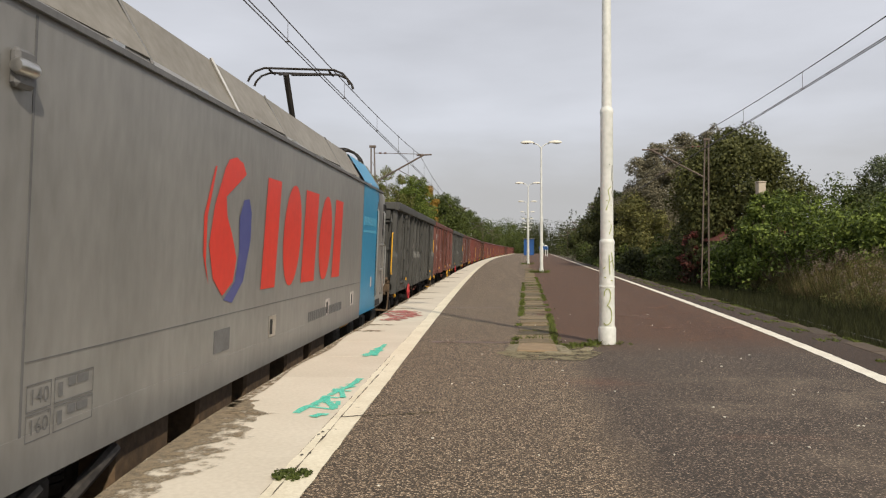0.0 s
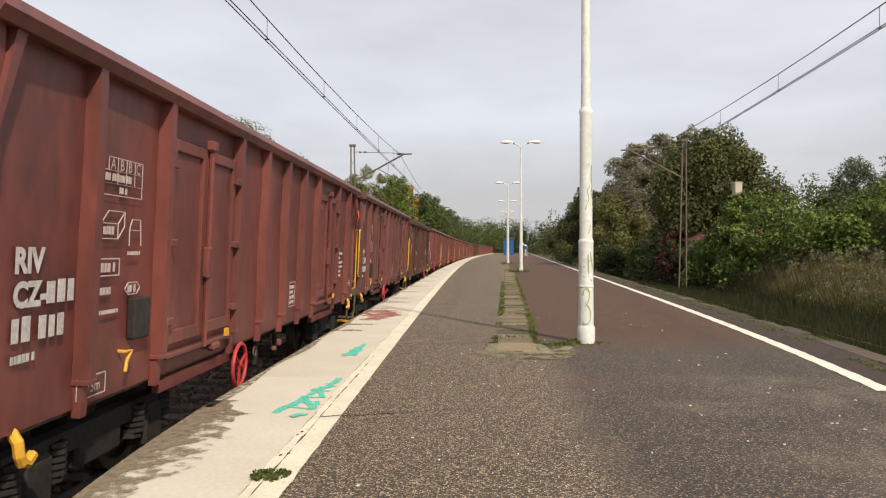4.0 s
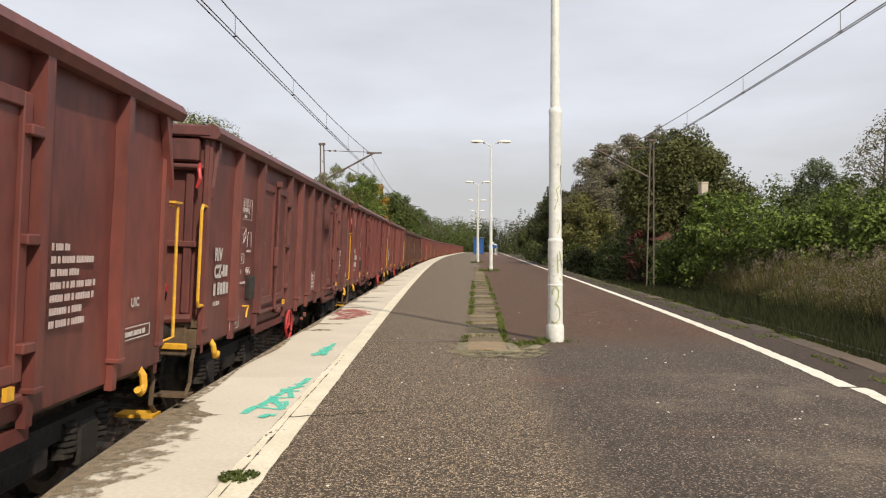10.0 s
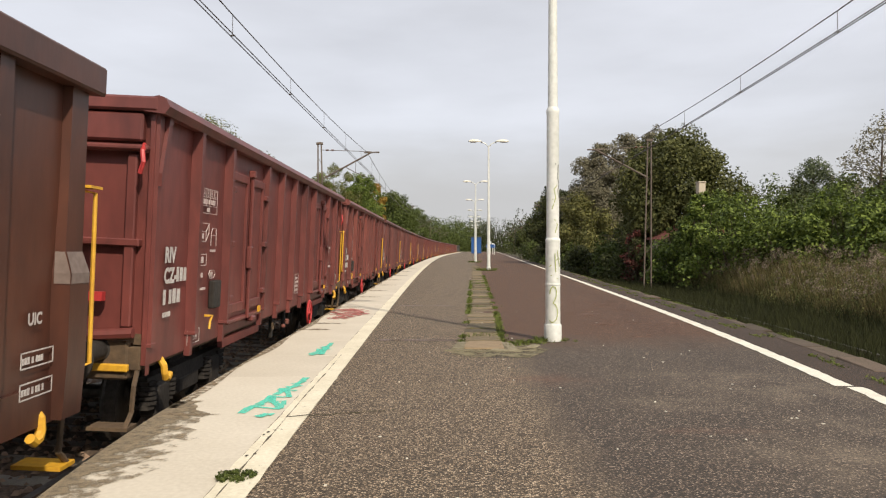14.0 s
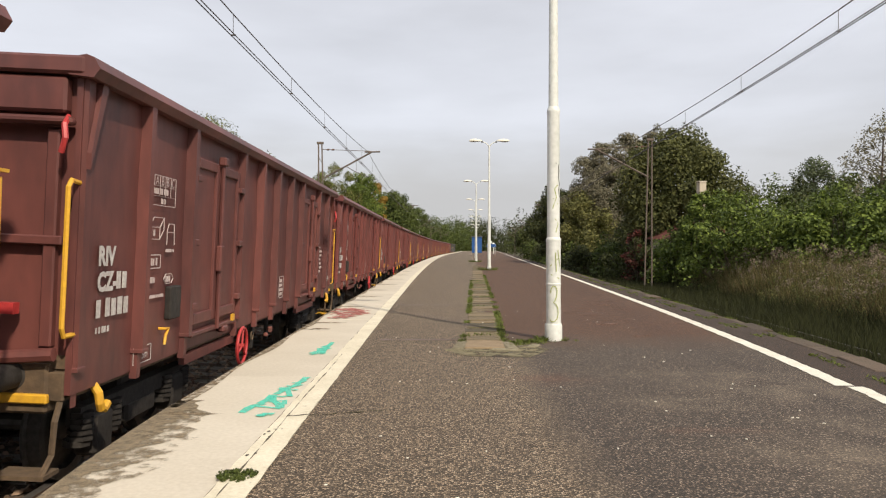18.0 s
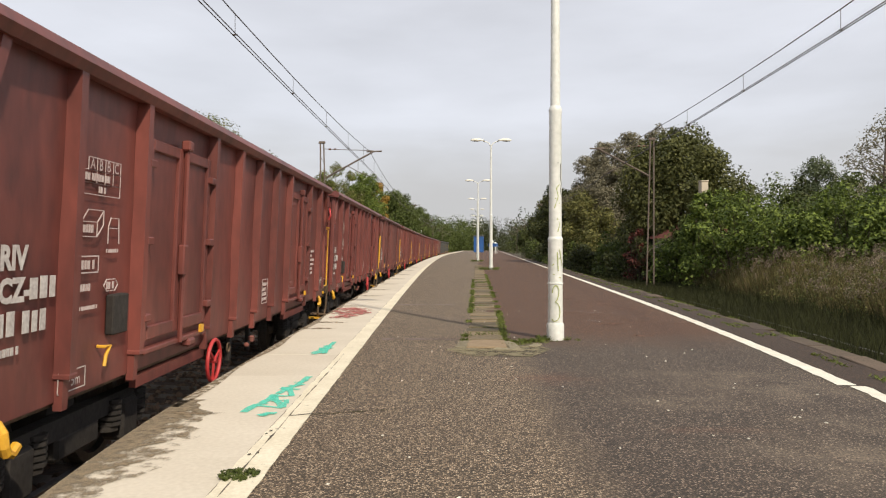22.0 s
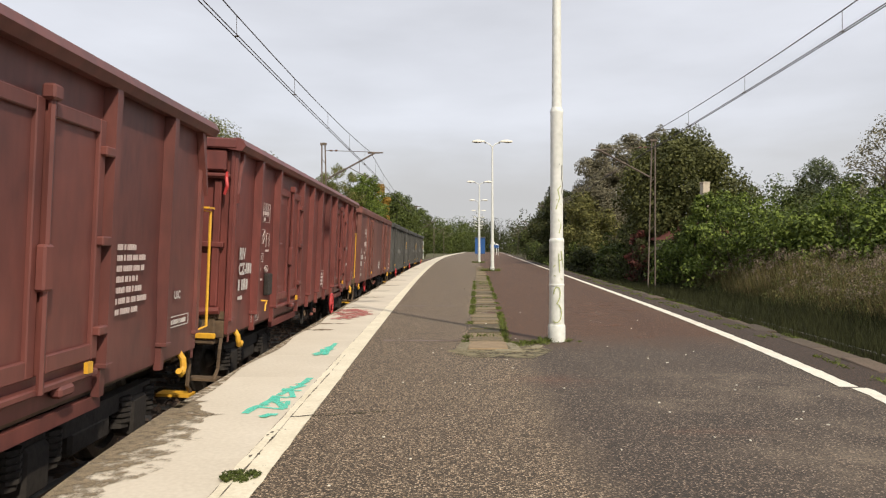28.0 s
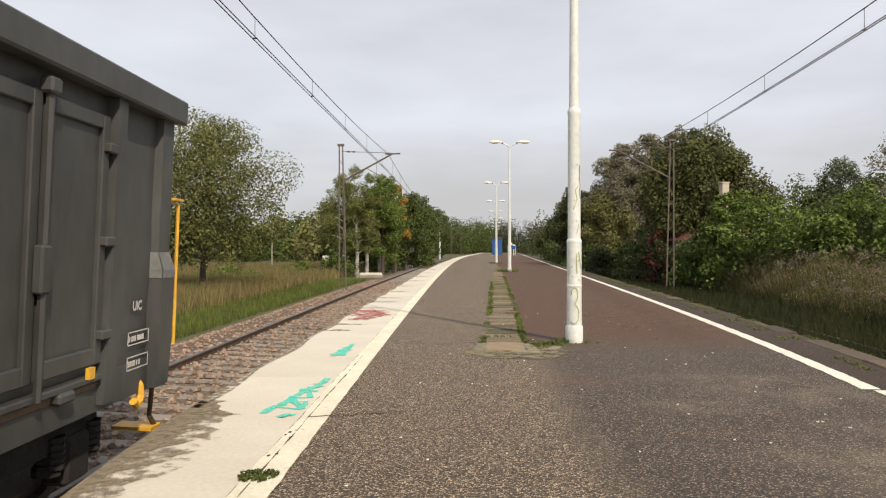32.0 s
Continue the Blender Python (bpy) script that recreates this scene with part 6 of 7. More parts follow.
            # paler tone over the post's kink, on its front and one side
            if style == "polish" and s > 0 and i in THICK[seed] + (10,):
                pale = bmesh.new()
                low, mid, high = ([pale.verts.new((px, y + side * wide * k, pz)) for side in (-1, 1)] for px, k, pz in ((1.419, 0.88, 1.75), (1.419, 0.88, 1.821), (1.3695, 0.76, 1.969)))
                pale.faces.new((low[0], low[1], mid[1], mid[0]))
                pale.faces.new((mid[0], mid[1], high[1], high[0]))
                inner = [pale.verts.new((1.31, y - wide - 0.004, pz)) for pz in (1.75, 1.821, 1.969)]
                outer = [pale.verts.new((px, y - wide * k - 0.004, pz)) for px, k, pz in ((1.414, 0.91, 1.75), (1.414, 0.91, 1.821), (1.364, 0.83, 1.969))]
                for a in (0, 1):
                    pale.faces.new((inner[a], outer[a], outer[a + 1], inner[a + 1]))
                part("paint_patch", pale, patch, post, "pale patch on the kink of a post")
    if seed == 6:  # warning plates on the leading end
        part("sign_board", boxed(0.60, 0.92, -BODY + 0.045, -BODY + 0.052, 1.62, 2.52), RUBBER, w, "black board of warning signs")
        for z in (2.22, 1.94):
            tri = bmesh.new()
            prism(tri, ((0.63, z), (0.89, z), (0.76, z + 0.23)), -BODY + 0.036, -BODY + 0.042)
            part("warning_sign", tri, YELLOW, w, "yellow warning triangle")
        part("warning_sign", boxed(0.64, 0.88, -BODY + 0.036, -BODY + 0.042, 1.66, 1.88, bevel=0.002), RED_PAINT, w, "red and yellow warning disc")
    # doors on the platform side, and plain leaves on the far side
    if style == "flush":
        for y, rows_ in ((-2.12, 3), (2.12, 3), (-3.22, 2), (3.22, 2)):
            for z0, z1, half, deep in ((rim + 0.02, 2.25, 0.13, 1.43), (0.90, 1.85, 0.19, 1.45))[3 - rows_:]:
                g = bmesh.new()
                v = [g.verts.new(p) for p in ((1.335, y - half, z0), (1.335, y + half, z0), (1.335, y, z1), (deep, y, z0))]
                for f in ((0, 1, 3), (0, 3, 2), (1, 2, 3), (0, 2, 1)):
                    g.faces.new([v[k] for k in f])
                bmesh.ops.recalc_face_normals(g, faces=g.faces)
                part("gusset", g, paint, w, "pointed welded gusset")
            for d in (-0.35, 0.35) if rows_ == 3 else ():
                part("lug", boxed(1.33, 1.40, y + d - 0.05, y + d + 0.05, 1.85, 1.93, bevel=0.02), paint, w)
        for y in (-1.08, 1.08):
            part("side_post", boxed(1.33, 1.40, y - 0.09, y + 0.09, 0.87, rim + 0.02, bevel=0.01), WAGON_BROWN, w, "rusty brown door post")
    spans = DOORS_E if seed == 12 else DOORS_B if lead else (DOORS_P if not flush else DOORS_F)
    for s in (1,):
        for a, b in spans:
            mid = 0.5 * (a + b)
            xa, xb = 1.302, 1.355
            for y0, y1 in ((a + 0.11, mid - 0.02), (mid + 0.02, b - 0.11)):
                leaf = bmesh.new()
                for q in ((y0, y0 + 0.10, 1.17, 2.95), (y1 - 0.10, y1, 1.17, 2.95), (y0 + 0.1, y1 - 0.1, 2.85, 2.95), (y0 + 0.1, y1 - 0.1, 1.17, 1.29)):
                    box(leaf, *sorted((s * xa, s * xb)), *q, bevel=0.008)
                box(leaf, *sorted((s * 1.295, s * 1.322)), y0 + 0.02, y1 - 0.02, 1.18, 2.94)
                d = part("door_leaf", leaf, paint, w)
                if s > 0:
                    hy = y0 + 0.0 if y0 < mid - 0.2 else y1
                    for z in (1.38, 2.05, 2.72):
                        part("hinge", boxed(xb - 0.01, xb + 0.05, hy - 0.09, hy + 0.06, z - 0.035, z + 0.035, bevel=0.01), paint, d)
            if s > 0:
                part("lock_bar", rods([(1.385, mid, 1.06), (1.385, mid, 2.98)], 0.025), paint, w)
                part("lock_case", boxed(1.35, 1.42, mid - 0.07, mid + 0.05, 1.72, 2.02, bevel=0.015), paint, w)
                part("lock_top", boxed(1.34, 1.43, mid - 0.06, mid + 0.06, 2.94, 3.04, bevel=0.015), paint, w)
                part("door_sill", boxed(1.25, 1.375, a + 0.12, b - 0.12, 1.05, 1.10, bevel=0.01), paint, w)
                d = part("catch", boxed(1.31, 1.40, mid + 0.25, mid + 0.45, 0.98, 1.06, bevel=0.02), paint, w)
                part("latch_block", boxed(1.37, 1.40, mid + 0.62, mid + 0.70, 1.09, 1.17), YELLOW, w, "yellow latch block")
                if czech:
                    part("step_bar", boxed(1.24, 1.30, a + 0.15, b + 0.1, 0.76, 0.86), paint, w)
                else:
                    part("sill_plate", boxed(1.30, 1.335, a + 0.13, b - 0.13, 0.985, 1.045, bevel=0.01), BROWN_GRIME, w, "dirt-caked plate under the doors")
    # ladder between two posts
    for z in () if czech or smooth or seed == 10 else (1.35, 2.0, 2.65):
        part("ladder_rung", rods([(1.39, 0.70, z), (1.39, 1.06, z)] if not flush else [(1.39, 5.75, z), (1.39, 6.1, z)], 0.018), paint, w)
    # hand wheel
    hw = bmesh.new()
    wx = 1.20 if smooth else 1.40
    ring(hw, (wx, wheel_y, 0.71), 0.235, 0.022)
    part("hand_wheel", hw, RED_PAINT if style != "flush" else YELLOW, w, "red brake hand wheel" if style != "flush" else "yellow brake hand wheel", smooth=True)
    sp = bmesh.new()
    for k in range(3):
        a = 2.1 * k + 0.5 + seed
        rod(sp, (wx, wheel_y, 0.71), (wx, wheel_y + 0.225 * math.cos(a), 0.71 + 0.225 * math.sin(a)), 0.016, n=5)
    rod(sp, (wx - 0.06, wheel_y, 0.71), (wx + 0.03, wheel_y, 0.71), 0.03, n=8)
    part("wheel_spokes", sp, RED_PAINT if style != "flush" else YELLOW, w)
    # document box, brake gear
    part("document_box", boxed(1.30, 1.37, *((-5.98, -5.66) if not lead else (-4.62, -4.34)), 1.30, 1.62, bevel=0.012), STEEL_DARK if czech else paint, w, "hinged document holder")
    part("brake_lever", boxed(1.20, 1.28, 0.28, 0.37, 0.62, 0.71, bevel=0.012), RUSTY_RED, w, "rusty red brake change-over plate")
    for y in (-0.45, 0.55):
        part("brake_hanger", boxed(1.10, 1.16, y - 0.045, y + 0.045, 0.46, SILL, bevel=0.01), STEEL_DARK, w, "grimy strap under the sill")
    part("handle_knob", lathe(bmesh.new(), ((0.01, -0.035), (0.035, -0.02), (0.04, 0.0), (0.035, 0.02), (0.01, 0.035)), 10), RUSTY_RED, w, "rusty red brake handle knob", m=Matrix.Translation((1.22, 0.16, 0.60)), smooth=True)
    part("handle_rod", rods([(1.22, 0.16, 0.60), (1.22, 0.34, 0.66)], 0.014), STEEL_DARK, w)
    part("brake_cylinder", rods([(0.6, -0.6, 0.75), (0.6, 0.35, 0.75)], 0.17, 12), STEEL_DARK, w)
    part("air_tank", rods([(-0.4, 0.9, 0.78), (-0.4, 2.1, 0.78)], 0.19, 12), STEEL_DARK, w)
    part("pull_ring", ring(bmesh.new(), (1.28, -1.0, 0.72), 0.06, 0.012, 12, 5), BROWN_GRIME, w, "rusty pull ring")
    part("centre_sill", boxed(-0.3, 0.3, -BODY + 0.2, BODY - 0.2, 0.85, 1.1), STEEL_DARK, w)
    # lettering; codes as bars, short words as they read
    xs = 1.302 if not flush else 1.347
    xs += 0.022
    y_code = -3.30 if not lead else -6.10
    rows = code_rows(rnd, y_code + (0.34 if lead or flip else 0.0), 1.66, 1, 0.15, 0.26) + code_rows(rnd, y_code, 1.45, 1, 0.15, 0.60) + code_rows(rnd, y_code, 1.33, 1, 0.05, 0.25)
    part("wagon_code", bars(rows), STENCIL, w, "white stencilled wagon code", kind="stuff", m=Matrix.Translation((xs, 0, 0)))
    for txt, z in (("RIV", 1.86),) + ((("CZ-", 1.66),) if czech else ((("SK-", 1.66),) if flip or smooth else ())) + ((("Eas-z", 1.13),) if smooth else ()):
        share("lettering", words(txt, 0.20, STENCIL, bold=0.010), w, Matrix.Translation((xs + 0.003, y_code, z)) @ Matrix.Rotation(radians(90), 4, "Z"), "white stencilled letters " + txt)
    share("lettering", words("UIC", 0.105, STENCIL, bold=0.004), w, Matrix.Translation((xs + 0.003, 5.62 if czech else 5.76, 1.50)) @ Matrix.Rotation(radians(90), 4, "Z"), "white stencilled letters UIC")
    y = (-6.08 if flip else -2.12) if not lead else -5.12
    zt = 2.38 if lead else 2.48
    rows = frame_rows(y, zt, 0.62, 0.09, 0.006) + frame_rows(y, zt + 0.084, 0.62, 0.10, 0.006) + frame_rows(y + 0.07, zt + 0.178, 0.55, 0.10, 0.006)
    rows += [(y + 0.07 + 0.1375 * k, zt + 0.09, 0.006, 0.19) for k in (1, 2, 3)] + code_rows(rnd, y + 0.03, zt + 0.105, 1, 0.055, 0.52) + code_rows(rnd, y + 0.25, zt + 0.02, 1, 0.05, 0.12)
    share("lettering", words("A  B  B  C", 0.115, CHALK), w, Matrix.Translation((xs + 0.003, y + 0.10, zt + 0.19)) @ Matrix.Rotation(radians(90), 4, "Z"), "faded white letters heading the load table")
    part("load_table", bars(rows), CHALK, w, "faded white load table", kind="stuff", m=Matrix.Translation((xs, 0, 0)))
    rows = code_rows(rnd, y + 0.03, 2.10, 1, 0.06, 0.16) + code_rows(rnd, y + 0.02, 1.83, 1, 0.07, 0.24) + frame_rows(y - 0.02, 1.80, 0.32, 0.13) + code_rows(rnd, y + 0.02, 1.67, 1, 0.055, 0.2)
    rows += code_rows(rnd, y, 1.53, 1, 0.03, 0.4) + code_rows(rnd, y + 0.42, 1.95, 1, 0.03, 0.26) + code_rows(rnd, y + 0.45, 1.665, 1, 0.06, 0.14)
    part("dimension_sign", bars(rows), CHALK, w, "small faded white signs", kind="stuff", m=Matrix.Translation((xs, 0, 0)))
    icon = bmesh.new()
    for pts in ([(y, 2.07), (y + 0.25, 2.07), (y + 0.25, 2.18), (y, 2.18), (y, 2.07)], [(y, 2.18), (y + 0.10, 2.27), (y + 0.35, 2.27), (y + 0.25, 2.18)], [(y + 0.35, 2.27), (y + 0.35, 2.16), (y + 0.25, 2.07)],
                [(y + 0.44, 2.02), (y + 0.44, 2.15), (y + 0.48, 2.22), (y + 0.62, 2.22), (y + 0.64, 2.02)], [(y + 0.44, 2.14), (y + 0.63, 2.14)],
                [(y + 0.40, 1.695), (y + 0.45, 1.74), (y + 0.60, 1.74), (y + 0.65, 1.695), (y + 0.60, 1.65), (y + 0.45, 1.65), (y + 0.40, 1.695)]):
        outline(pts, 0.009, 0.002, icon)
    part("loading_symbol", icon, CHALK, w, "white outlined crate and bogie symbols", m=Matrix.Translation((xs, 0, 0)), kind="stuff")
    if seed != 4:
        part("revision_box", bars(frame_rows(-0.35, 1.12, 0.46, 0.38) + code_rows(rnd, -0.31, 1.38, 3, 0.07, 0.36) + code_rows(rnd, -0.31, 1.15, 1, 0.05, 0.3) if chalk else frame_rows(0.50, 1.16, 0.34, 0.36) + code_rows(rnd, 0.54, 1.42, 4, 0.05, 0.24) if lead else [(3.02, 0.95, 0.22, 0.30)] if flush else frame_rows(1.30, 1.22, 0.32, 0.40) + code_rows(rnd, 1.34, 1.53, 3, 0.07, 0.24) + code_rows(rnd, 1.34, 1.26, 1, 0.05, 0.22)), CHALK if czech else STENCIL, w, "white boxed revision data", kind="stuff", m=Matrix.Translation((xs, 0, 0)))
    if not flush:
        part("owner_text", bars(code_rows(rnd, 4.29, 1.98, 7, 0.05, 0.66, 1.75) if czech else code_rows(rnd, 2.36, 1.62 if seed == 4 else 2.55, 7, 0.05, 0.62, 1.75)), CHALK, w, "white lines of small stencilled text", kind="stuff", m=Matrix.Translation((xs, 0, 0)))
    part("end_text", bars([r for k in range(1 if czech else 2) for r in frame_rows(5.50 if czech else 5.70, 1.22 - 0.2 * k, 0.56 if czech else 0.40, 0.11) + code_rows(rnd, 5.53 if czech else 5.72, 1.25 - 0.2 * k, 1, 0.045, 0.44 if czech else 0.30)]), STENCIL, w, "white framed lines of stencilled text", kind="stuff", m=Matrix.Translation((xs, 0, 0)))
    if seed == 4:
        torn = bmesh.new()
        for k, (dy, dz, ww, hh) in enumerate(((0.0, 0.0, 0.13, 0.17), (0.10, 0.03, 0.12, 0.15), (0.19, 0.06, 0.13, 0.13), (0.30, 0.12, 0.08, 0.06))):
            v = [torn.verts.new((0.01 + 0.02 * rnd.random(), dy + p * ww + 0.03 * rnd.uniform(-1, 1), dz + q * hh + 0.03 * rnd.uniform(-1, 1))) for p, q in ((0, 0), (0.6, -0.2), (1, 0.3), (0.9, 1), (0.3, 1.1), (-0.1, 0.6))]
            c = torn.verts.new((0.035, dy + 0.5 * ww, dz + 0.5 * hh))
            for a in range(6):
                torn.faces.new((v[a], v[(a + 1) % 6], c))
        part("torn_placard", torn, STENCIL, w, "torn crumpled white placard", m=Matrix.Translation((1.335, 3.45, 0.93)))
    if plate or czech:
        yb, zb = (-5.36, 0.97) if czech else (-0.75 + 0.9 * flip, 1.3)
        part("chalk_box", bars(frame_rows(yb, zb, 0.40, 0.15, 0.007)), STENCIL, w, "white outlined box", kind="stuff", m=Matrix.Translation((xs, 0, 0)))
        share("lettering", words("R 75m", 0.11, STENCIL), w, Matrix.Translation((xs + 0.003, yb + 0.03, zb + 0.035)) @ Matrix.Rotation(radians(90), 4, "Z"), "white brake marking")
    if czech:
        part("orange_tag", boxed(1.31, 1.335, -5.2, -5.14, 1.36, 1.42), RED_PAINT, w, "small orange-red tag")
        part("cable_hook", rods([(1.31, -4.75, 1.23), (1.37, -4.75, 1.23), (1.37, -4.66, 1.23), (1.37, -4.73, 1.16), (1.37, -4.75, 1.08)], 0.014), YELLOW, w, "bent yellow hook")
    if chalk:
        for pts in ([(0.80, 1.74), (0.98, 1.78), (1.08, 1.68), (1.0, 1.55), (0.88, 1.48), (1.02, 1.44), (1.10, 1.30), (1.0, 1.10), (0.84, 1.02), (0.76, 1.06)],
                    [(1.42, 1.70), (1.30, 1.76), (1.24, 1.64), (1.34, 1.48), (1.46, 1.30), (1.42, 1.08), (1.30, 1.02), (1.22, 1.14), (1.30, 1.36), (1.44, 1.56), (1.46, 1.70), (1.40, 1.74)]):
            part("chalk_stroke", rods([(xs + 0.014, a + 0.42, b) for a, b in pts], 0.010, 5), CHALK, w, "large chalked numeral")
    bogie(w, -4.5)
    bogie(w, 4.5)
    buffers_and_coupling(w, BODY, SILL)
    return w


def build_loco():
    """The electric locomotive; origin under its rear end, its nose towards -y."""
    L = 18.6
    loco = thing("electric_locomotive", "silver-grey electric locomotive with red lettering and a blue band", "locomotive")
    low, side, roof, width = 0.74, 3.29, 3.73, 1.475
    # body: sections along the length, narrowing at both cabs
    sections = [(-L, 0.86, 0.78), (-L + 0.5, 0.92, 0.93), (-L + 1.9, 1.0, 1.0), (-1.9, 1.0, 1.0), (-0.5, 0.93, 0.93), (0.0, 0.88, 0.80)]
    def loop(bm, y, k, zk, skew):
        pts = ((-width * k, low), (-width * k, side), (-1.06 * k, low + (roof - low) * zk), (1.06 * k, low + (roof - low) * zk), (width * k, side), (width * k, low))
        out = []
        for x, z in pts:
            zz = min(z, low + (roof - low) * zk + 0.0)
            out.append(bm.verts.new((x, y - skew * max(0, zz - 1.7), zz)))
        return out
    bm = bmesh.new()
    loops = [loop(bm, y, k, zk, 0.42 if y == 0 else (-0.42 if y == -L else (0.2 if y == -0.5 else (-0.2 if y == -L + 0.5 else 0)))) for y, k, zk in sections]
    for a, b in zip(loops, loops[1:]):
        for i in range(6):
            bm.faces.new((a[i], a[(i + 1) % 6], b[(i + 1) % 6], b[i]))
    bm.faces.new(loops[0])
    bm.faces.new(loops[-1])
    bmesh.ops.recalc_face_normals(bm, faces=bm.faces)
    bmesh.ops.bevel(bm, geom=[e for e in bm.edges if e.calc_face_angle(0) > 0.3], offset=0.05, segments=2, affect="EDGES", profile=0.5)
    part("body", bm, LOCO_SILVER, loco, smooth=False)
    # roof fairing panels and gutter
    for y0, y1 in ((-15.9, -13.2), (-13.15, -9.6), (-9.55, -6.3), (-6.25, -4.45), (-2.55, -1.95)):
        f = bmesh.new()
        v = [f.verts.new(p) for p in ((1.40, y0, 3.34), (1.40, y1, 3.40), (1.10, y1, 3.86), (1.10, y0, 3.86))]
        f.faces.new(v)
        u = [f.verts.new(p) for p in ((1.05, y0, 3.33), (1.05, y1, 3.33), (1.02, y1, 3.86), (1.02, y0, 3.86))]
        for i in range(4):
            f.faces.new((v[i], v[(i + 1) % 4], u[(i + 1) % 4], u[i]))
        bmesh.ops.recalc_face_normals(f, faces=f.faces)
        part("roof_fairing", f, LOCO_ROOF, loco, "dusty grey sloping roof panel")
    part("gutter", boxed(1.45, 1.50, -L + 1.9, -1.9, 3.275, 3.315), DARK_GREY, loco, "dark seam below the roof")
    part("gutter", boxed(-1.50, -1.45, -L + 1.9, -1.9, 3.275, 3.315), DARK_GREY, loco)
    for k in range(9):
        part("roof_clamp", boxed(1.455, 1.49, -15.36 + 1.45 * k, -15.2 + 1.45 * k, 3.32, 3.345), CHROME, loco)
    # blue band over side and roof edge
    b = bmesh.new()
    pts = ((1.478, 0.76), (1.478, 3.315), (1.46, 3.37), (1.14, 3.83), (0.9, 3.86))
    rows = [[b.verts.new((x, y + 0.28 * (z - 1.0) / 2.2 * 0, z)) for x, z in pts] for y in (-4.35, -2.45)]
    for i in range(4):
        b.faces.new((rows[0][i], rows[1][i], rows[1][i + 1], rows[0][i + 1]))
    part("blue_band", b, LOCO_BLUE, loco, "bright blue livery band")
    part("lower_skirt", boxed(1.40, 1.479, -L + 2.4, -4.36, 0.72, 1.0), LOCO_SILVER, loco)
    part("blue_band_text", bars([(-4.2 + 0.19 * i, 2.5, 0.12, 0.17) for i in range(8)] + [(-4.2 + 0.1 * i, 2.36, 0.07, 0.05) for i in range(15)]), PALE_BLUE, loco, "pale brand bars", kind="stuff", m=Matrix.Translation((1.479, 0, 0)))
    part("small_label", boxed(1.479, 1.482, -3.2, -3.06, 1.25, 1.45), STENCIL, loco, "white label")
    # the brand's large red marks, as plain leaning blocks and ovals
    def block(y, w, round_):
        m = bmesh.new()
        z0, z1, sl = 1.58, 2.80, 0.13
        if round_:
            pts = [(y + w / 2 + w / 2 * math.cos(a), 2.19 + 0.62 * math.sin(a)) for a in (2 * math.pi * i / 28 for i in range(28))]
        else:
            pts = [(y, z0), (y + w, z0), (y + w, z1), (y, z1)]
        m.faces.new([m.verts.new((1.481, p + sl * (z - z0) / (z1 - z0), z)) for p, z in pts])
        part("brand_shape", m, LIVERY_RED, loco, "large plain red livery shape")
    for y, wd, r in ((-10.6, 0.52, False), (-9.85, 0.80, True), (-8.90, 0.72, False), (-8.0, 0.80, True), (-7.02, 0.58, False)):
        block(y, wd, r)
    # emblem: a red drop and a navy drop
    def drop(pts, material, label):
        m = bmesh.new()
        m.faces.new([m.verts.new((1.481, *p)) for p in pts])
        part("emblem", m, material, loco, label)
    cy, cz = -11.6, 2.2
    drop([(cy + 0.1 + 0.30 * math.cos(a), cz + 0.52 + 0.17 * math.sin(a)) for a in (0.2, 0.9, 1.6, 2.3, 2.9)] + [(cy - 0.42, cz + 0.2), (cy - 0.52, cz - 0.15), (cy - 0.40, cz - 0.45), (cy - 0.15, cz - 0.62), (cy + 0.12, cz - 0.5), (cy + 0.20, cz - 0.28), (cy + 0.05, cz - 0.05), (cy - 0.10, cz + 0.12), (cy - 0.14, cz + 0.3)], LIVERY_RED, "red emblem drop")
    drop([(cy + 0.52, cz + 0.32), (cy + 0.36, cz + 0.30), (cy + 0.24, cz + 0.12), (cy + 0.27, cz - 0.2), (cy + 0.18, cz - 0.5), (cy - 0.12, cz - 0.66), (cy + 0.12, cz - 0.7), (cy + 0.42, cz - 0.5), (cy + 0.6, cz - 0.1), (cy + 0.6, cz + 0.18)], LIVERY_NAVY, "navy emblem drop")
    drop([(cy - 0.44, cz + 0.55), (cy - 0.40, cz + 0.55), (cy - 0.58, cz + 0.1), (cy - 0.58, cz - 0.3), (cy - 0.50, cz - 0.5), (cy - 0.64, cz - 0.25), (cy - 0.66, cz + 0.1)], LIVERY_RED, "thin red emblem stroke")
    # lower side: recesses, data
    for y in (-15.2, -10.1, -7.2, -5.2):
        part("side_recess", boxed(1.476, 1.484, y - 0.13, y + 0.13, 1.02, 1.26), STENCIL if y > -9 else CHROME, loco, "pale recessed socket")
        # the socket's dark inside is a black plate on its face
        part("recess_shade", boxed(1.4845, 1.487, y - 0.10, y - 0.01, 1.05, 1.22), RUBBER, loco)
    part("side_panel", boxed(1.476, 1.482, -11.9, -11.5, 1.06, 1.27), DARK_GREY, loco, "dark maker's plate")
    part("vehicle_code", bars([(-8.4 + 0.115 * i, 1.02, 0.07, 0.13) for i in range(20)]), DARK_GREY, loco, "dark vehicle code bars", kind="stuff", m=Matrix.Translation((1.48, 0, 0)))
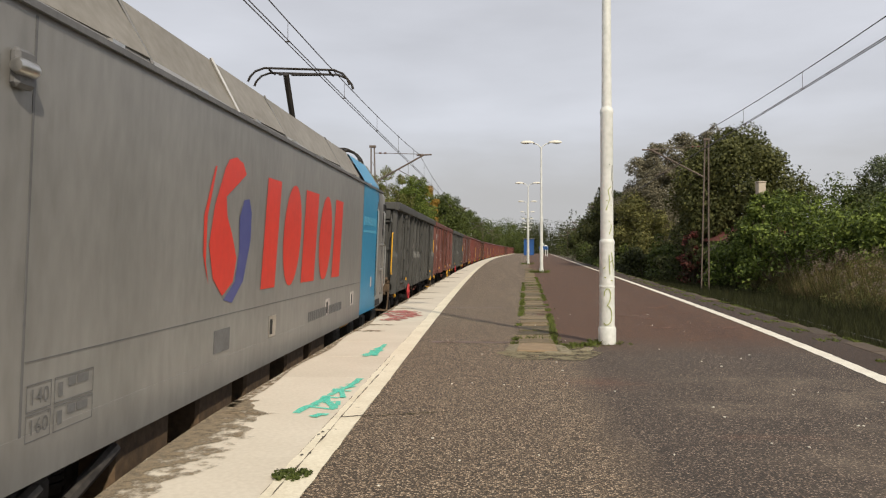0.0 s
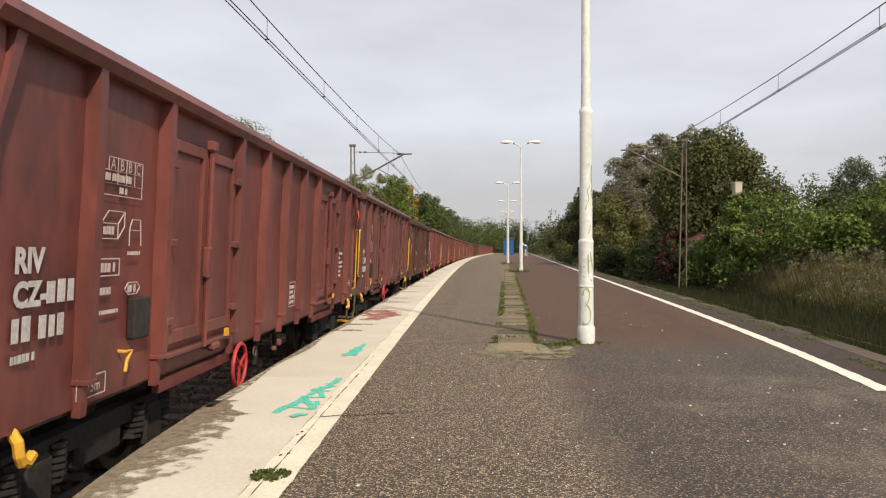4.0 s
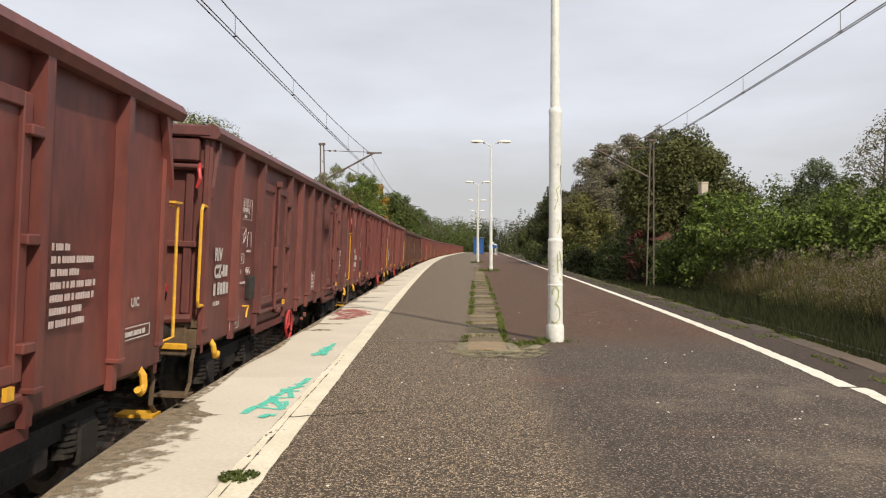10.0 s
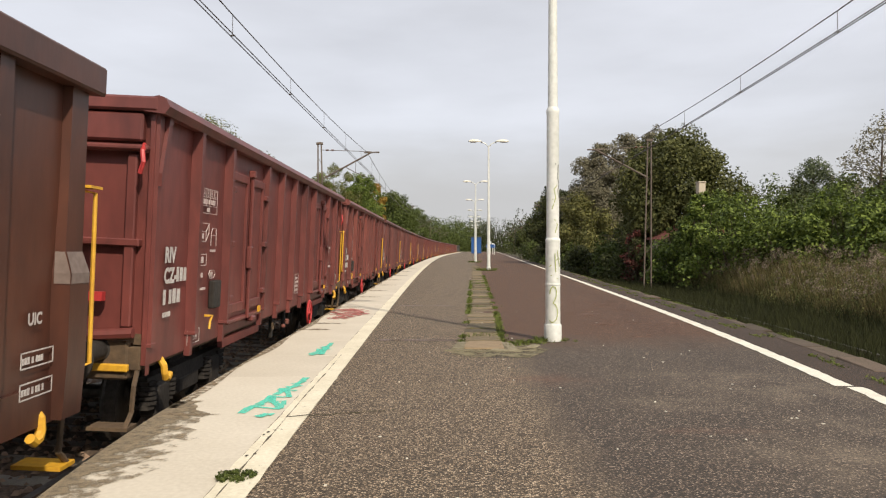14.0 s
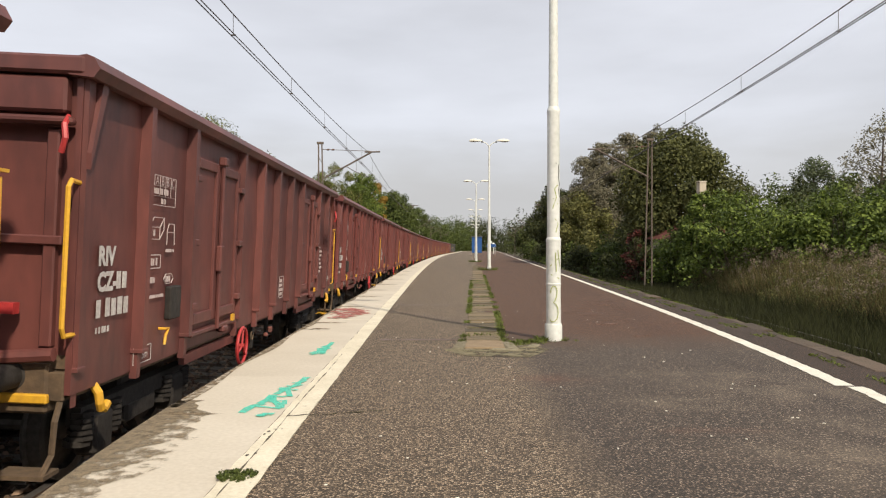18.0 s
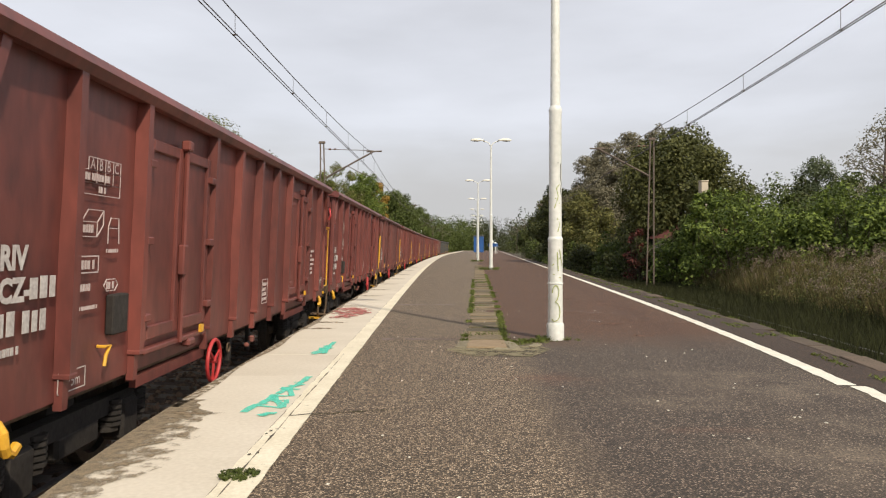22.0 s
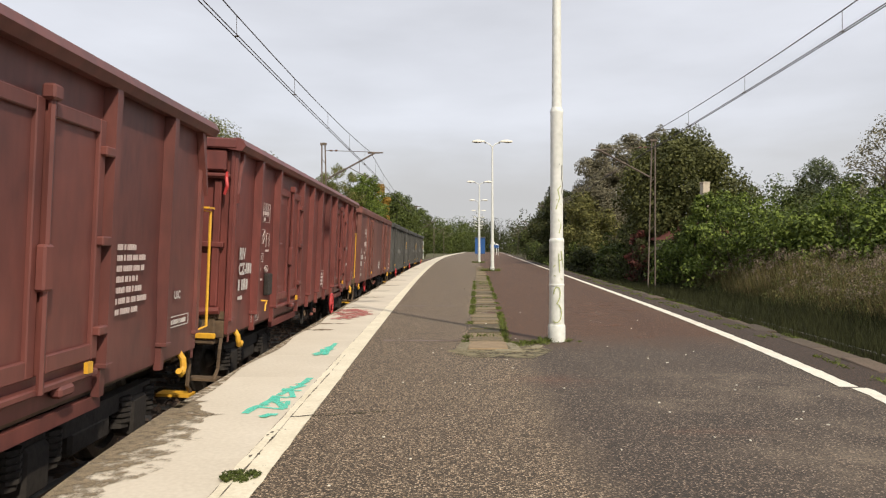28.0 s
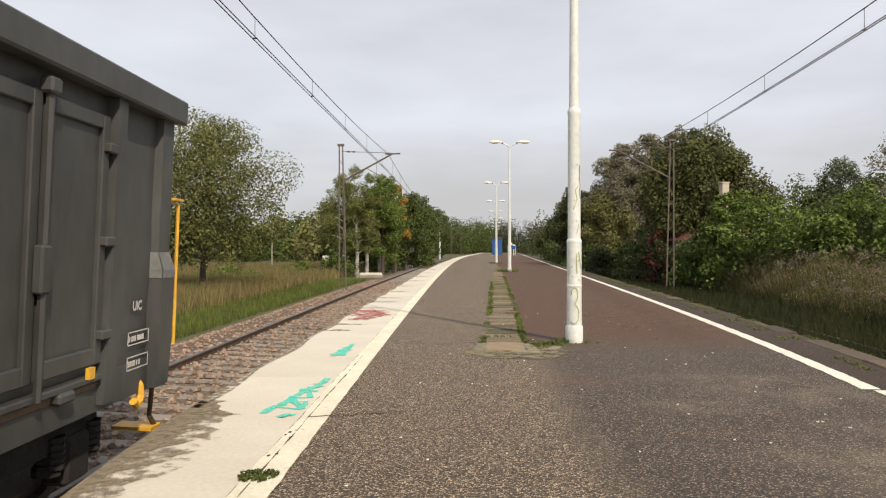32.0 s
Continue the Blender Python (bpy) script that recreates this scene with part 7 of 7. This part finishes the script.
    for k, txt in enumerate(("160", "140")):
        z = 0.955 + 0.165 * k
        share("lettering", words(txt, 0.125, DARK_GREY), loco, Matrix.Translation((1.4805, -14.605, z + 0.035)) @ Matrix.Rotation(radians(90), 4, "Z"), "grey brake weight number")
        part("data_frame", bars(frame_rows(-14.63, z, 0.23, 0.15, 0.005) + frame_rows(-14.37, z, 0.42, 0.15, 0.005) + [(-14.33, z + 0.035, 0.045, 0.08), (-14.23, z + 0.08, 0.08, 0.05), (-14.13, z + 0.08, 0.12, 0.05)], 0.002), DARK_GREY, loco, "grey brake data table", kind="stuff", m=Matrix.Translation((1.4795, 0, 0)))
    # cab door, window, handrails at the rear
    for s in (1,):
        part("cab_door", boxed(1.470, 1.482, -2.56, -1.78, 1.05, 3.02, bevel=0.004), LOCO_SILVER, loco)
        for y in (-2.575, -1.77):
            part("door_seam", boxed(1.471, 1.4835, y - 0.012, y + 0.012, 1.03, 3.04), RUBBER, loco, "dark door gap")
        for y in (-2.6, -1.68):
            part("door_handrail", rods([(1.45, y, 1.0), (1.515 - 0.02 * (y > -1.5), y, 1.05), (1.505 - 0.02 * (y > -1.5), y, 2.85), (1.44, y, 2.9)], 0.02), CHROME, loco, "bright steel handrail", smooth=True)
        for z in (1.55, 2.1):
            part("door_handle", boxed(1.475, 1.54, -2.1, -1.86, z, z + 0.05, bevel=0.012), CHROME, loco)
        win = bmesh.new()
        prof = ((-1.50, 2.38), (-1.08, 2.34), (-0.98, 2.46), (-1.06, 3.0), (-1.2, 3.08), (-1.46, 3.04))
        win.faces.new([win.verts.new((1.462 - 0.075 * (y + 1.6), y, z)) for y, z in prof])
        part("side_window", win, GLASS_DARK, loco, "dark rounded cab side window")
        fr = bmesh.new()
        for p, q in zip(prof, prof[1:] + prof[:1]):
            rod(fr, (1.462 - 0.075 * (p[0] + 1.6), *p), (1.462 - 0.075 * (q[0] + 1.6), *q), 0.022, n=5)
        part("window_seal", fr, RUBBER, loco)
        # no hollow here: the shade of the step recess is a black box
        part("step_recess_shade", boxed(1.40, 1.478, -2.6, -1.8, 0.80, 0.93), RUBBER, loco, "black plate standing for the shade in the step recess")
    part("front_door_handrail", rods([(1.45, -15.1, 1.5), (1.53, -15.1, 1.55), (1.53, -15.1, 3.1), (1.45, -15.1, 3.15)], 0.022), CHROME, loco, "bright steel handrail")
    part("side_camera", lathe(bmesh.new(), ((0.015, -0.08), (0.036, -0.077), (0.042, -0.06), (0.042, 0.06), (0.034, 0.077), (0.015, 0.08)), 16), CHROME, loco, "round steel camera housing", smooth=True, m=Matrix.Translation((1.535, -14.84, 2.93)) @ Matrix.Rotation(radians(90), 4, "X"))
    part("camera_bracket", boxed(1.47, 1.53, -14.89, -14.73, 2.83, 3.03, bevel=0.02), DARK_GREY, loco)
    # highlight on the sloping roof panels, put in as a bright steel rod
    seam = bmesh.new()
    rod(seam, (1.415, -11.32, 3.35), (1.11, -11.32, 3.875), 0.018, n=6)
    part("fairing_highlight", seam, CHROME, loco, "bright steel strip standing for a highlight along a roof seam")
    for y in (-13.2, -9.6, -6.3):
        rib = bmesh.new()
        rod(rib, (1.412, y + 0.02, 3.36), (1.108, y + 0.02, 3.868), 0.012, n=5)
        part("panel_joint", rib, DARK_GREY, loco)
    part("panel_seam", boxed(1.476, 1.4785, -14.68, -14.66, 0.8, 3.25), DARK_GREY, loco)
    part("waist_seam", boxed(1.476, 1.4795, -14.65, -4.4, 1.395, 1.401), DARK_GREY, loco)
    part("end_handrail", rods([(1.28, 0.02, 1.1), (1.30, 0.12, 1.15), (1.30, 0.10, 2.1), (1.24, -0.1, 2.2)], 0.018), CHROME, loco)
    part("windscreen", boxed(-1.05, 1.05, -0.02, 0.02, -0.42, 0.42, bevel=0.01), GLASS_DARK, loco, "dark windscreen", m=pose(0, -0.42, 2.78, 24, 0, 0))
    part("buffer_beam", boxed(-1.25, 1.25, -0.25, 0.06, 0.62, 1.22, bevel=0.04), STEEL_DARK, loco)
    # roof gear
    part("roof_box", boxed(-0.8, 0.8, -12.5, -7.5, 3.68, 3.95, bevel=0.06), LOCO_ROOF, loco)
    part("roof_edge_strip", boxed(0.95, 1.02, -4.4, -1.0, 3.70, 3.80, bevel=0.02), LOCO_ROOF, loco)
    part("roof_horn", boxed(0.6, 0.85, -1.6, -1.1, 3.62, 3.86, bevel=0.05), YELLOW, loco)
    def pantograph(y, head_z, label):
        base = 3.88
        frame_bm = bmesh.new()
        for x in (-0.55, 0.55):
            rod(frame_bm, (x, y - 0.8, base), (x, y + 0.8, base), 0.03, n=6)
            for yy in (y - 0.7, y + 0.7):
                rod(frame_bm, (x, yy, 3.65), (x, yy, base), 0.06, n=8)
        for yy in (y - 0.8, y + 0.8):
            rod(frame_bm, (-0.55, yy, base), (0.55, yy, base), 0.03, n=6)
        p = part("pantograph", frame_bm, STEEL_DARK, loco, label)
        knee_y, knee_z = y - 1.45, base + (head_z - base) * 0.80
        part("lower_arm", rods([(0, y - 0.35, base), (0, knee_y, knee_z)], 0.06), STEEL_DARK, p)
        up = bmesh.new()
        for x in (-0.12, 0.12):
            rod(up, (x, knee_y, knee_z), (x * 3, y - 0.30, head_z - 0.06), 0.032, n=6)
        part("upper_arm", up, STEEL_DARK, p)
        for yy in (y - 0.55, y - 0.15):
            part("contact_strip", rods([(-1.02, yy, head_z - 0.30), (-0.98, yy, head_z - 0.20), (-0.88, yy, head_z - 0.09), (-0.70, yy, head_z - 0.02), (0.70, yy, head_z - 0.02), (0.88, yy, head_z - 0.09), (0.98, yy, head_z - 0.20), (1.02, yy, head_z - 0.30)], 0.024), STEEL_DARK, p)
        part("head_spring", rods([(-0.6, y - 0.55, head_z - 0.05), (-0.6, y - 0.15, head_z - 0.05)], 0.02), STEEL_DARK, p)
        part("head_spring", rods([(0.6, y - 0.55, head_z - 0.05), (0.6, y - 0.15, head_z - 0.05)], 0.02), STEEL_DARK, p)
    pantograph(-3.4, 5.55, "raised dark pantograph")
    pantograph(-1.9, 4.2, "folded dark pantograph")
    part("underframe", boxed(-1.1, 1.1, -L + 0.6, -0.6, 0.45, 0.80), STEEL_DARK, loco)
    for y in (-14.3, -4.3):
        bogie(loco, y)
        for d in (-1.3, 0.0, 1.3):
            part("axle_box", boxed(1.02, 1.34, y + d - 0.2, y + d + 0.2, 0.28, 0.66, bevel=0.05), STEEL_GREASE, loco)
        part("damper", rods([(1.25, y - 0.9, 0.62), (1.25, y + 0.2, 0.62)], 0.05, 8), YELLOW if y > -9 else STEEL_GREASE, loco)
    for y in (-13.0, -11.5, -10.2, -8.6, -7.3):
        part("equipment_box", boxed(0.7, 1.38, y - 0.45, y + 0.45, 0.25, 0.72, bevel=0.03), BROWN_GRIME, loco, "dusty brown equipment case")
    for y in (-15.4, -14.6, -13.7):
        part("brake_linkage", rods([(1.36, y - 0.3, 0.42), (1.38, y + 0.25, 0.62)], 0.05, 8), STEEL_GREASE, loco, "dusty brake linkage")
    part("sand_box", boxed(1.1, 1.36, -2.0, -1.5, 0.42, 0.72, bevel=0.03), STEEL_DARK, loco)
    return loco


STYLES = {
    "grey": ("polish", WAGON_GREY, "dark grey open freight wagon with ribbed sides", 1, True, GREY_PATCH),
    "grey_turned": ("polish", WAGON_GREY, "dark grey open freight wagon at the end of the train", 9, True, GREY_PATCH, True),
    "red": ("czech", WAGON_RED, "red-brown open freight wagon with ribbed sides", 2, False, PATCH),
    "red_even": ("czech", WAGON_RED, "red-brown open freight wagon with evenly spaced ribs", 12, False, PATCH),
    "red_plate": ("czech", WAGON_RED_DULL, "red-brown open freight wagon with worn white stencils", 3, True, PATCH),
    "red_turned": ("czech", WAGON_RED_DEEP, "red-brown open freight wagon with ribbed sides", 7, False, PATCH, True),
    "red_chalk": ("czech", WAGON_RED, "red-brown open freight wagon with a large chalked number", 8, True, PATCH, False, "38"),
    "grey_near_end": ("polish", WAGON_GREY, "dark grey open freight wagon with a boxed table of data", 10, True, GREY_PATCH),
    "brown": ("polish", WAGON_BROWN, "glossy brown open freight wagon with ribbed sides", 4, True, PATCH, True),
    "brick": ("flush", WAGON_BRICK, "brick-red open freight wagon with dented smooth sides", 5, False, PATCH, True),
    "brick_plain": ("smooth", WAGON_RUST, "red-brown open freight wagon with smooth sides", 11, False, PATCH),
    "brick_signs": ("smooth", WAGON_BRICK, "brick-red smooth-sided freight wagon with yellow warning signs", 6, False, PATCH),
}
CODES = {"g": "grey", "e": "grey_turned", "r": "red", "v": "red_even", "p": "red_plate", "t": "red_turned", "c": "red_chalk", "n": "grey_near_end", "b": "brown", "s": "brick", "x": "brick_plain", "m": "brick_signs"}
ORDER = [CODES[k] for k in "gsgx rpbr ptcr ptvb btrp prpt ttpr tprt prpt mgne".replace(" ", "")]


def rail_pose(y):
    """A vehicle on the canted track: it leans into the curve, towards the platform."""
    return pose(axis_x(y), y, RAIL_Z - 0.03, 0, 0, heading(axis_x, y)) @ Matrix.Rotation(radians(CANT), 4, "Y")


SLACK = (0.55, 0.45, 0.32, 0.2, 0.1)  # how far the first couplings are drawn out
PLAY = {15: 0.12, 16: -0.18, 24: -0.18, 25: 0.12, 29: 0.14}  # wagons hanging back in their couplings
STARTS = [FIRST + PITCH * (i + 0.5) + (SLACK[i] if i < len(SLACK) else 0.0) + PLAY.get(i, 0.0) for i in range(len(ORDER))]
loco = build_loco()
first, wagons = {}, []
for i, kind in enumerate(ORDER):
    y = STARTS[i]
    if kind not in first:
        first[kind] = build_wagon(*STYLES[kind])
        first[kind].matrix_basis = rail_pose(y)
        wagons.append(first[kind])
    else:
        wagons.append(copy_thing(first[kind], rail_pose(y)))

# ---------------------------------------------------------------- small things along the line


def far_things():
    z = -0.95
    lamp2 = thing("street_lamp", "grey street lamp standing beyond the meadow", "street lamp", pose(-22.5, 80, z))
    part("pole", rods([(0, 0, 0), (0, 0, 5.4)], 0.09, 8), CONCRETE, lamp2)
    part("arm", rods([(0, 0, 5.3), (0.5, 0, 5.6), (1.1, 0, 5.75)], 0.04), MAST, lamp2)
    part("lamp_head", boxed(0.9, 1.7, -0.12, 0.12, 5.68, 5.85, bevel=0.05), LAMP_BODY, lamp2)
    wood = thing("wooden_pole", "weathered wooden pole in the meadow", "pole", pose(-26.5, 74, z))
    part("shaft", rods([(0, 0, 0), (0, 0, 3.6)], 0.09, 8), BARK, wood)
    for x, y, mat, label in ((-17.0, 82, LAMP_BODY, "small white board on a post by the birches"), (-14.5, 80, POLE_WHITE, "blue and white sign board on a post")):
        s = thing("sign_board", label, "sign", pose(x, y, z))
        part("post", rods([(0, 0, 0), (0, 0, 1.3)], 0.04), MAST, s)
        part("board", boxed(-0.4, 0.4, -0.03, 0.03, 1.0, 1.6, bevel=0.02), mat, s)
        if mat is POLE_WHITE:
            part("lower_board", boxed(-0.3, 0.3, -0.05, 0.02, 0.5, 0.98, bevel=0.02), BLUE_PAINT, s, "blue lower board")
    pile = thing("concrete_slab_stack", "pale concrete slabs lying beside the track", "concrete slab", pose(axis_x(60) - 3.5, 60, -0.98, 0, 0, 12))
    part("slab", boxed(-1.1, 1.1, -0.5, 0.5, 0.0, 0.22, bevel=0.03), CONCRETE, pile)
    part("slab", boxed(-0.8, 1.0, -0.42, 0.42, 0.225, 0.42, bevel=0.03), CREAM, pile)
    s = thing("track_sign", "white triangular railway sign on a post", "sign", pose(axis_x(92) - 2.6, 92, -0.95))
    part("post", rods([(0, 0, 0), (0, 0, 1.3)], 0.04), MAST, s)
    tri = bmesh.new()
    prism(tri, ((-0.45, 1.0), (0.45, 1.0), (0.25, 1.75)), -0.02, 0.02)
    part("plate", tri, POLE_WHITE, s)
    s = thing("track_marker", "small white marker stone beside the rail", "marker", pose(axis_x(84) - 2.2, 84, -0.95))
    part("stone", boxed(-0.3, 0.3, -0.15, 0.15, 0, 0.5, bevel=0.08), POLE_WHITE, s)
    s = thing("signal_disc", "white disc board on the catenary mast", "sign", pose(axis_x(83.3) - 1.95, 83.0, RAIL_Z))
    part("board", boxed(-0.3, 0.3, -0.04, 0.04, 1.6, 2.3, bevel=0.06), POLE_WHITE, s)
    part("bracket", rods([(0, 0, 0.0), (0, 0, 1.62)], 0.03), MAST, s)
    for k, x in enumerate((-5.9, -4.4)):
        c = thing("trackside_cabinet", "pale yellow trackside equipment cabinet", "cabinet", pose(axis_x(140) + x, 140 + k, -0.95))
        part("body", boxed(-0.6, 0.6, -0.4, 0.4, 0.1, 1.9, bevel=0.03), PLASTER, c)
        part("plinth", boxed(-0.65, 0.65, -0.45, 0.45, 0.0, 0.1), CONCRETE, c)
        part("lid", boxed(-0.66, 0.66, -0.46, 0.46, 1.9, 1.98, bevel=0.02), LAMP_BODY, c)
    for x, y in ((-9.0, 170), (-11.0, 176), (-13.5, 180), (19, 170), (21.5, 176), (17, 190)):
        m = thing("concrete_pole", "slender concrete pole in the distance", "pole", pose(x, y, -0.95))
        part("shaft", rods([(0, 0, 0), (0, 0, 6.2)], 0.16, 8), POLE_WHITE, m)
        part("crossarm", boxed(-0.8, 0.8, -0.06, 0.06, 5.5, 5.65), MAST, m)
    # blue shelter at the platform's far end
    b = thing("platform_shelter", "blue sheet-metal shelter near the platform's far end", "shelter", pose(4.9, 205, 0, 0, 0, -2))
    part("side_wall", boxed(-1.35, -1.25, -2.0, 2.0, 0.05, 4.4, bevel=0.01), BLUE_PAINT, b)
    part("side_wall", boxed(1.25, 1.35, -2.0, 2.0, 0.05, 4.4, bevel=0.01), BLUE_PAINT, b)
    part("front_wall", boxed(-1.25, 1.25, -1.95, -1.85, 0.05, 4.4, bevel=0.01), BLUE_PAINT, b)
    part("roof", boxed(-1.6, 1.6, -2.3, 2.3, 4.4, 4.58, bevel=0.04), DARK_GREY, b)
    part("foot_rail", boxed(-1.3, 1.3, -1.9, 1.9, 0.0, 0.06), CONCRETE, b)
    d = thing("passenger_sign", "blue and white station sign on two posts", "sign", pose(6.9, 160, 0))
    part("board", boxed(-1.0, 1.0, -0.04, 0.04, 1.5, 2.2, bevel=0.02), BLUE_PAINT, d)
    part("post", rods([(-0.8, 0, 0), (-0.8, 0, 2.3)], 0.05), POLE_WHITE, d)
    part("post", rods([(0.8, 0, 0), (0.8, 0, 2.3)], 0.05), POLE_WHITE, d)
    for x, y, h in ((7.2, 170, 2.4), (7.9, 172, 2.0)):
        p = thing("white_post", "bent white post with a round head beside the line", "post", pose(x, y, -0.02))
        part("shaft", rods([(0, 0, 0), (0, 0, h - 0.5), (-0.25, 0, h - 0.1), (-0.5, 0, h)], 0.09, 8), POLE_WHITE, p)
        part("round_head", lathe(bmesh.new(), ((0.1, h - 0.05), (0.3, h + 0.1), (0.3, h + 0.4), (0.1, h + 0.6)), 12), POLE_WHITE, p)
    car = thing("parked_car", "small pale car parked far beyond the track", "car", pose(-13.0, 196, -0.9, 0, 0, 20))
    bm = bmesh.new()
    prism(bm, ((-2.0, 0.25), (2.0, 0.25), (2.0, 0.8), (1.1, 0.9), (0.7, 1.4), (-1.1, 1.4), (-1.7, 0.9), (-2.0, 0.85)), -0.8, 0.8)
    part("body", bm, LAMP_BODY, car)
    for x in (-1.2, 1.2):
        for yy in (-0.82, 0.82):
            part("wheel", rods([(x, yy - 0.08, 0.3), (x, yy + 0.08, 0.3)], 0.3, 14), RUBBER, car)
    part("side_window", boxed(-1.0, 0.7, -0.82, -0.805, 0.92, 1.3), GLASS_DARK, car)
    # house half hidden behind the shrubs
    h = thing("house", "small cream house with a red tiled roof behind the shrubs", "house", pose(12.65, 41, -0.1, 0, 0, 8))
    part("wall", boxed(-1.7, 1.7, -1.5, 1.5, 0.0, 2.0), PLASTER, h)
    roof = bmesh.new()
    prism(roof, ((-2.0, 1.9), (2.0, 1.9), (0, 2.9)), -1.7, 1.7)
    r = part("roof", roof, ROOF_RED, h)
    part("chimney", boxed(-0.13, 0.25, -1.3, -0.92, 2.2, 4.88, bevel=0.02), PLASTER, r, "cream rendered chimney")
    part("chimney_cap", boxed(-0.16, 0.28, -1.33, -0.89, 4.88, 4.95, bevel=0.02), PLASTER, r)
    for x in (-0.9, 0.8):
        wdw = part("window", boxed(x - 0.4, x + 0.4, -1.53, -1.5, 0.8, 1.7), GLASS_DARK, h)
        part("window_frame", boxed(x - 0.45, x + 0.45, -1.525, -1.49, 0.72, 0.8), POLE_WHITE, wdw)
    g = thing("garden_house", "gabled house with a dark red roof among the poplars", "house", pose(15.2, 68, -0.1, 0, 0, 20))
    part("wall", boxed(-1.8, 1.8, -2.0, 2.0, 0.0, 3.0), PLASTER, g)
    roof = bmesh.new()
    prism(roof, ((-2.1, 2.9), (2.1, 2.9), (0, 5.6)), -2.2, 2.2)
    part("roof", roof, ROOF_RED, g)


far_things()


def run_y(start, t):
    """Where a vehicle is that starts at that place: it slackens a little, then picks up again."""
    return start - SPEED * t + 0.0030 * ((t - 16.5) ** 2 - 16.5**2) + 1.15 - 0.11 * max(0.0, t - 30.0) ** 2


def motions():
    """The train runs past."""
    times = [0.5 * k for k in range(65)]
    for vehicle, start in [(loco, FIRST - 0.42), *zip(wagons, STARTS)]:
        walk(vehicle, [(t, rail_pose(run_y(start, t))) for t in times])


motions()
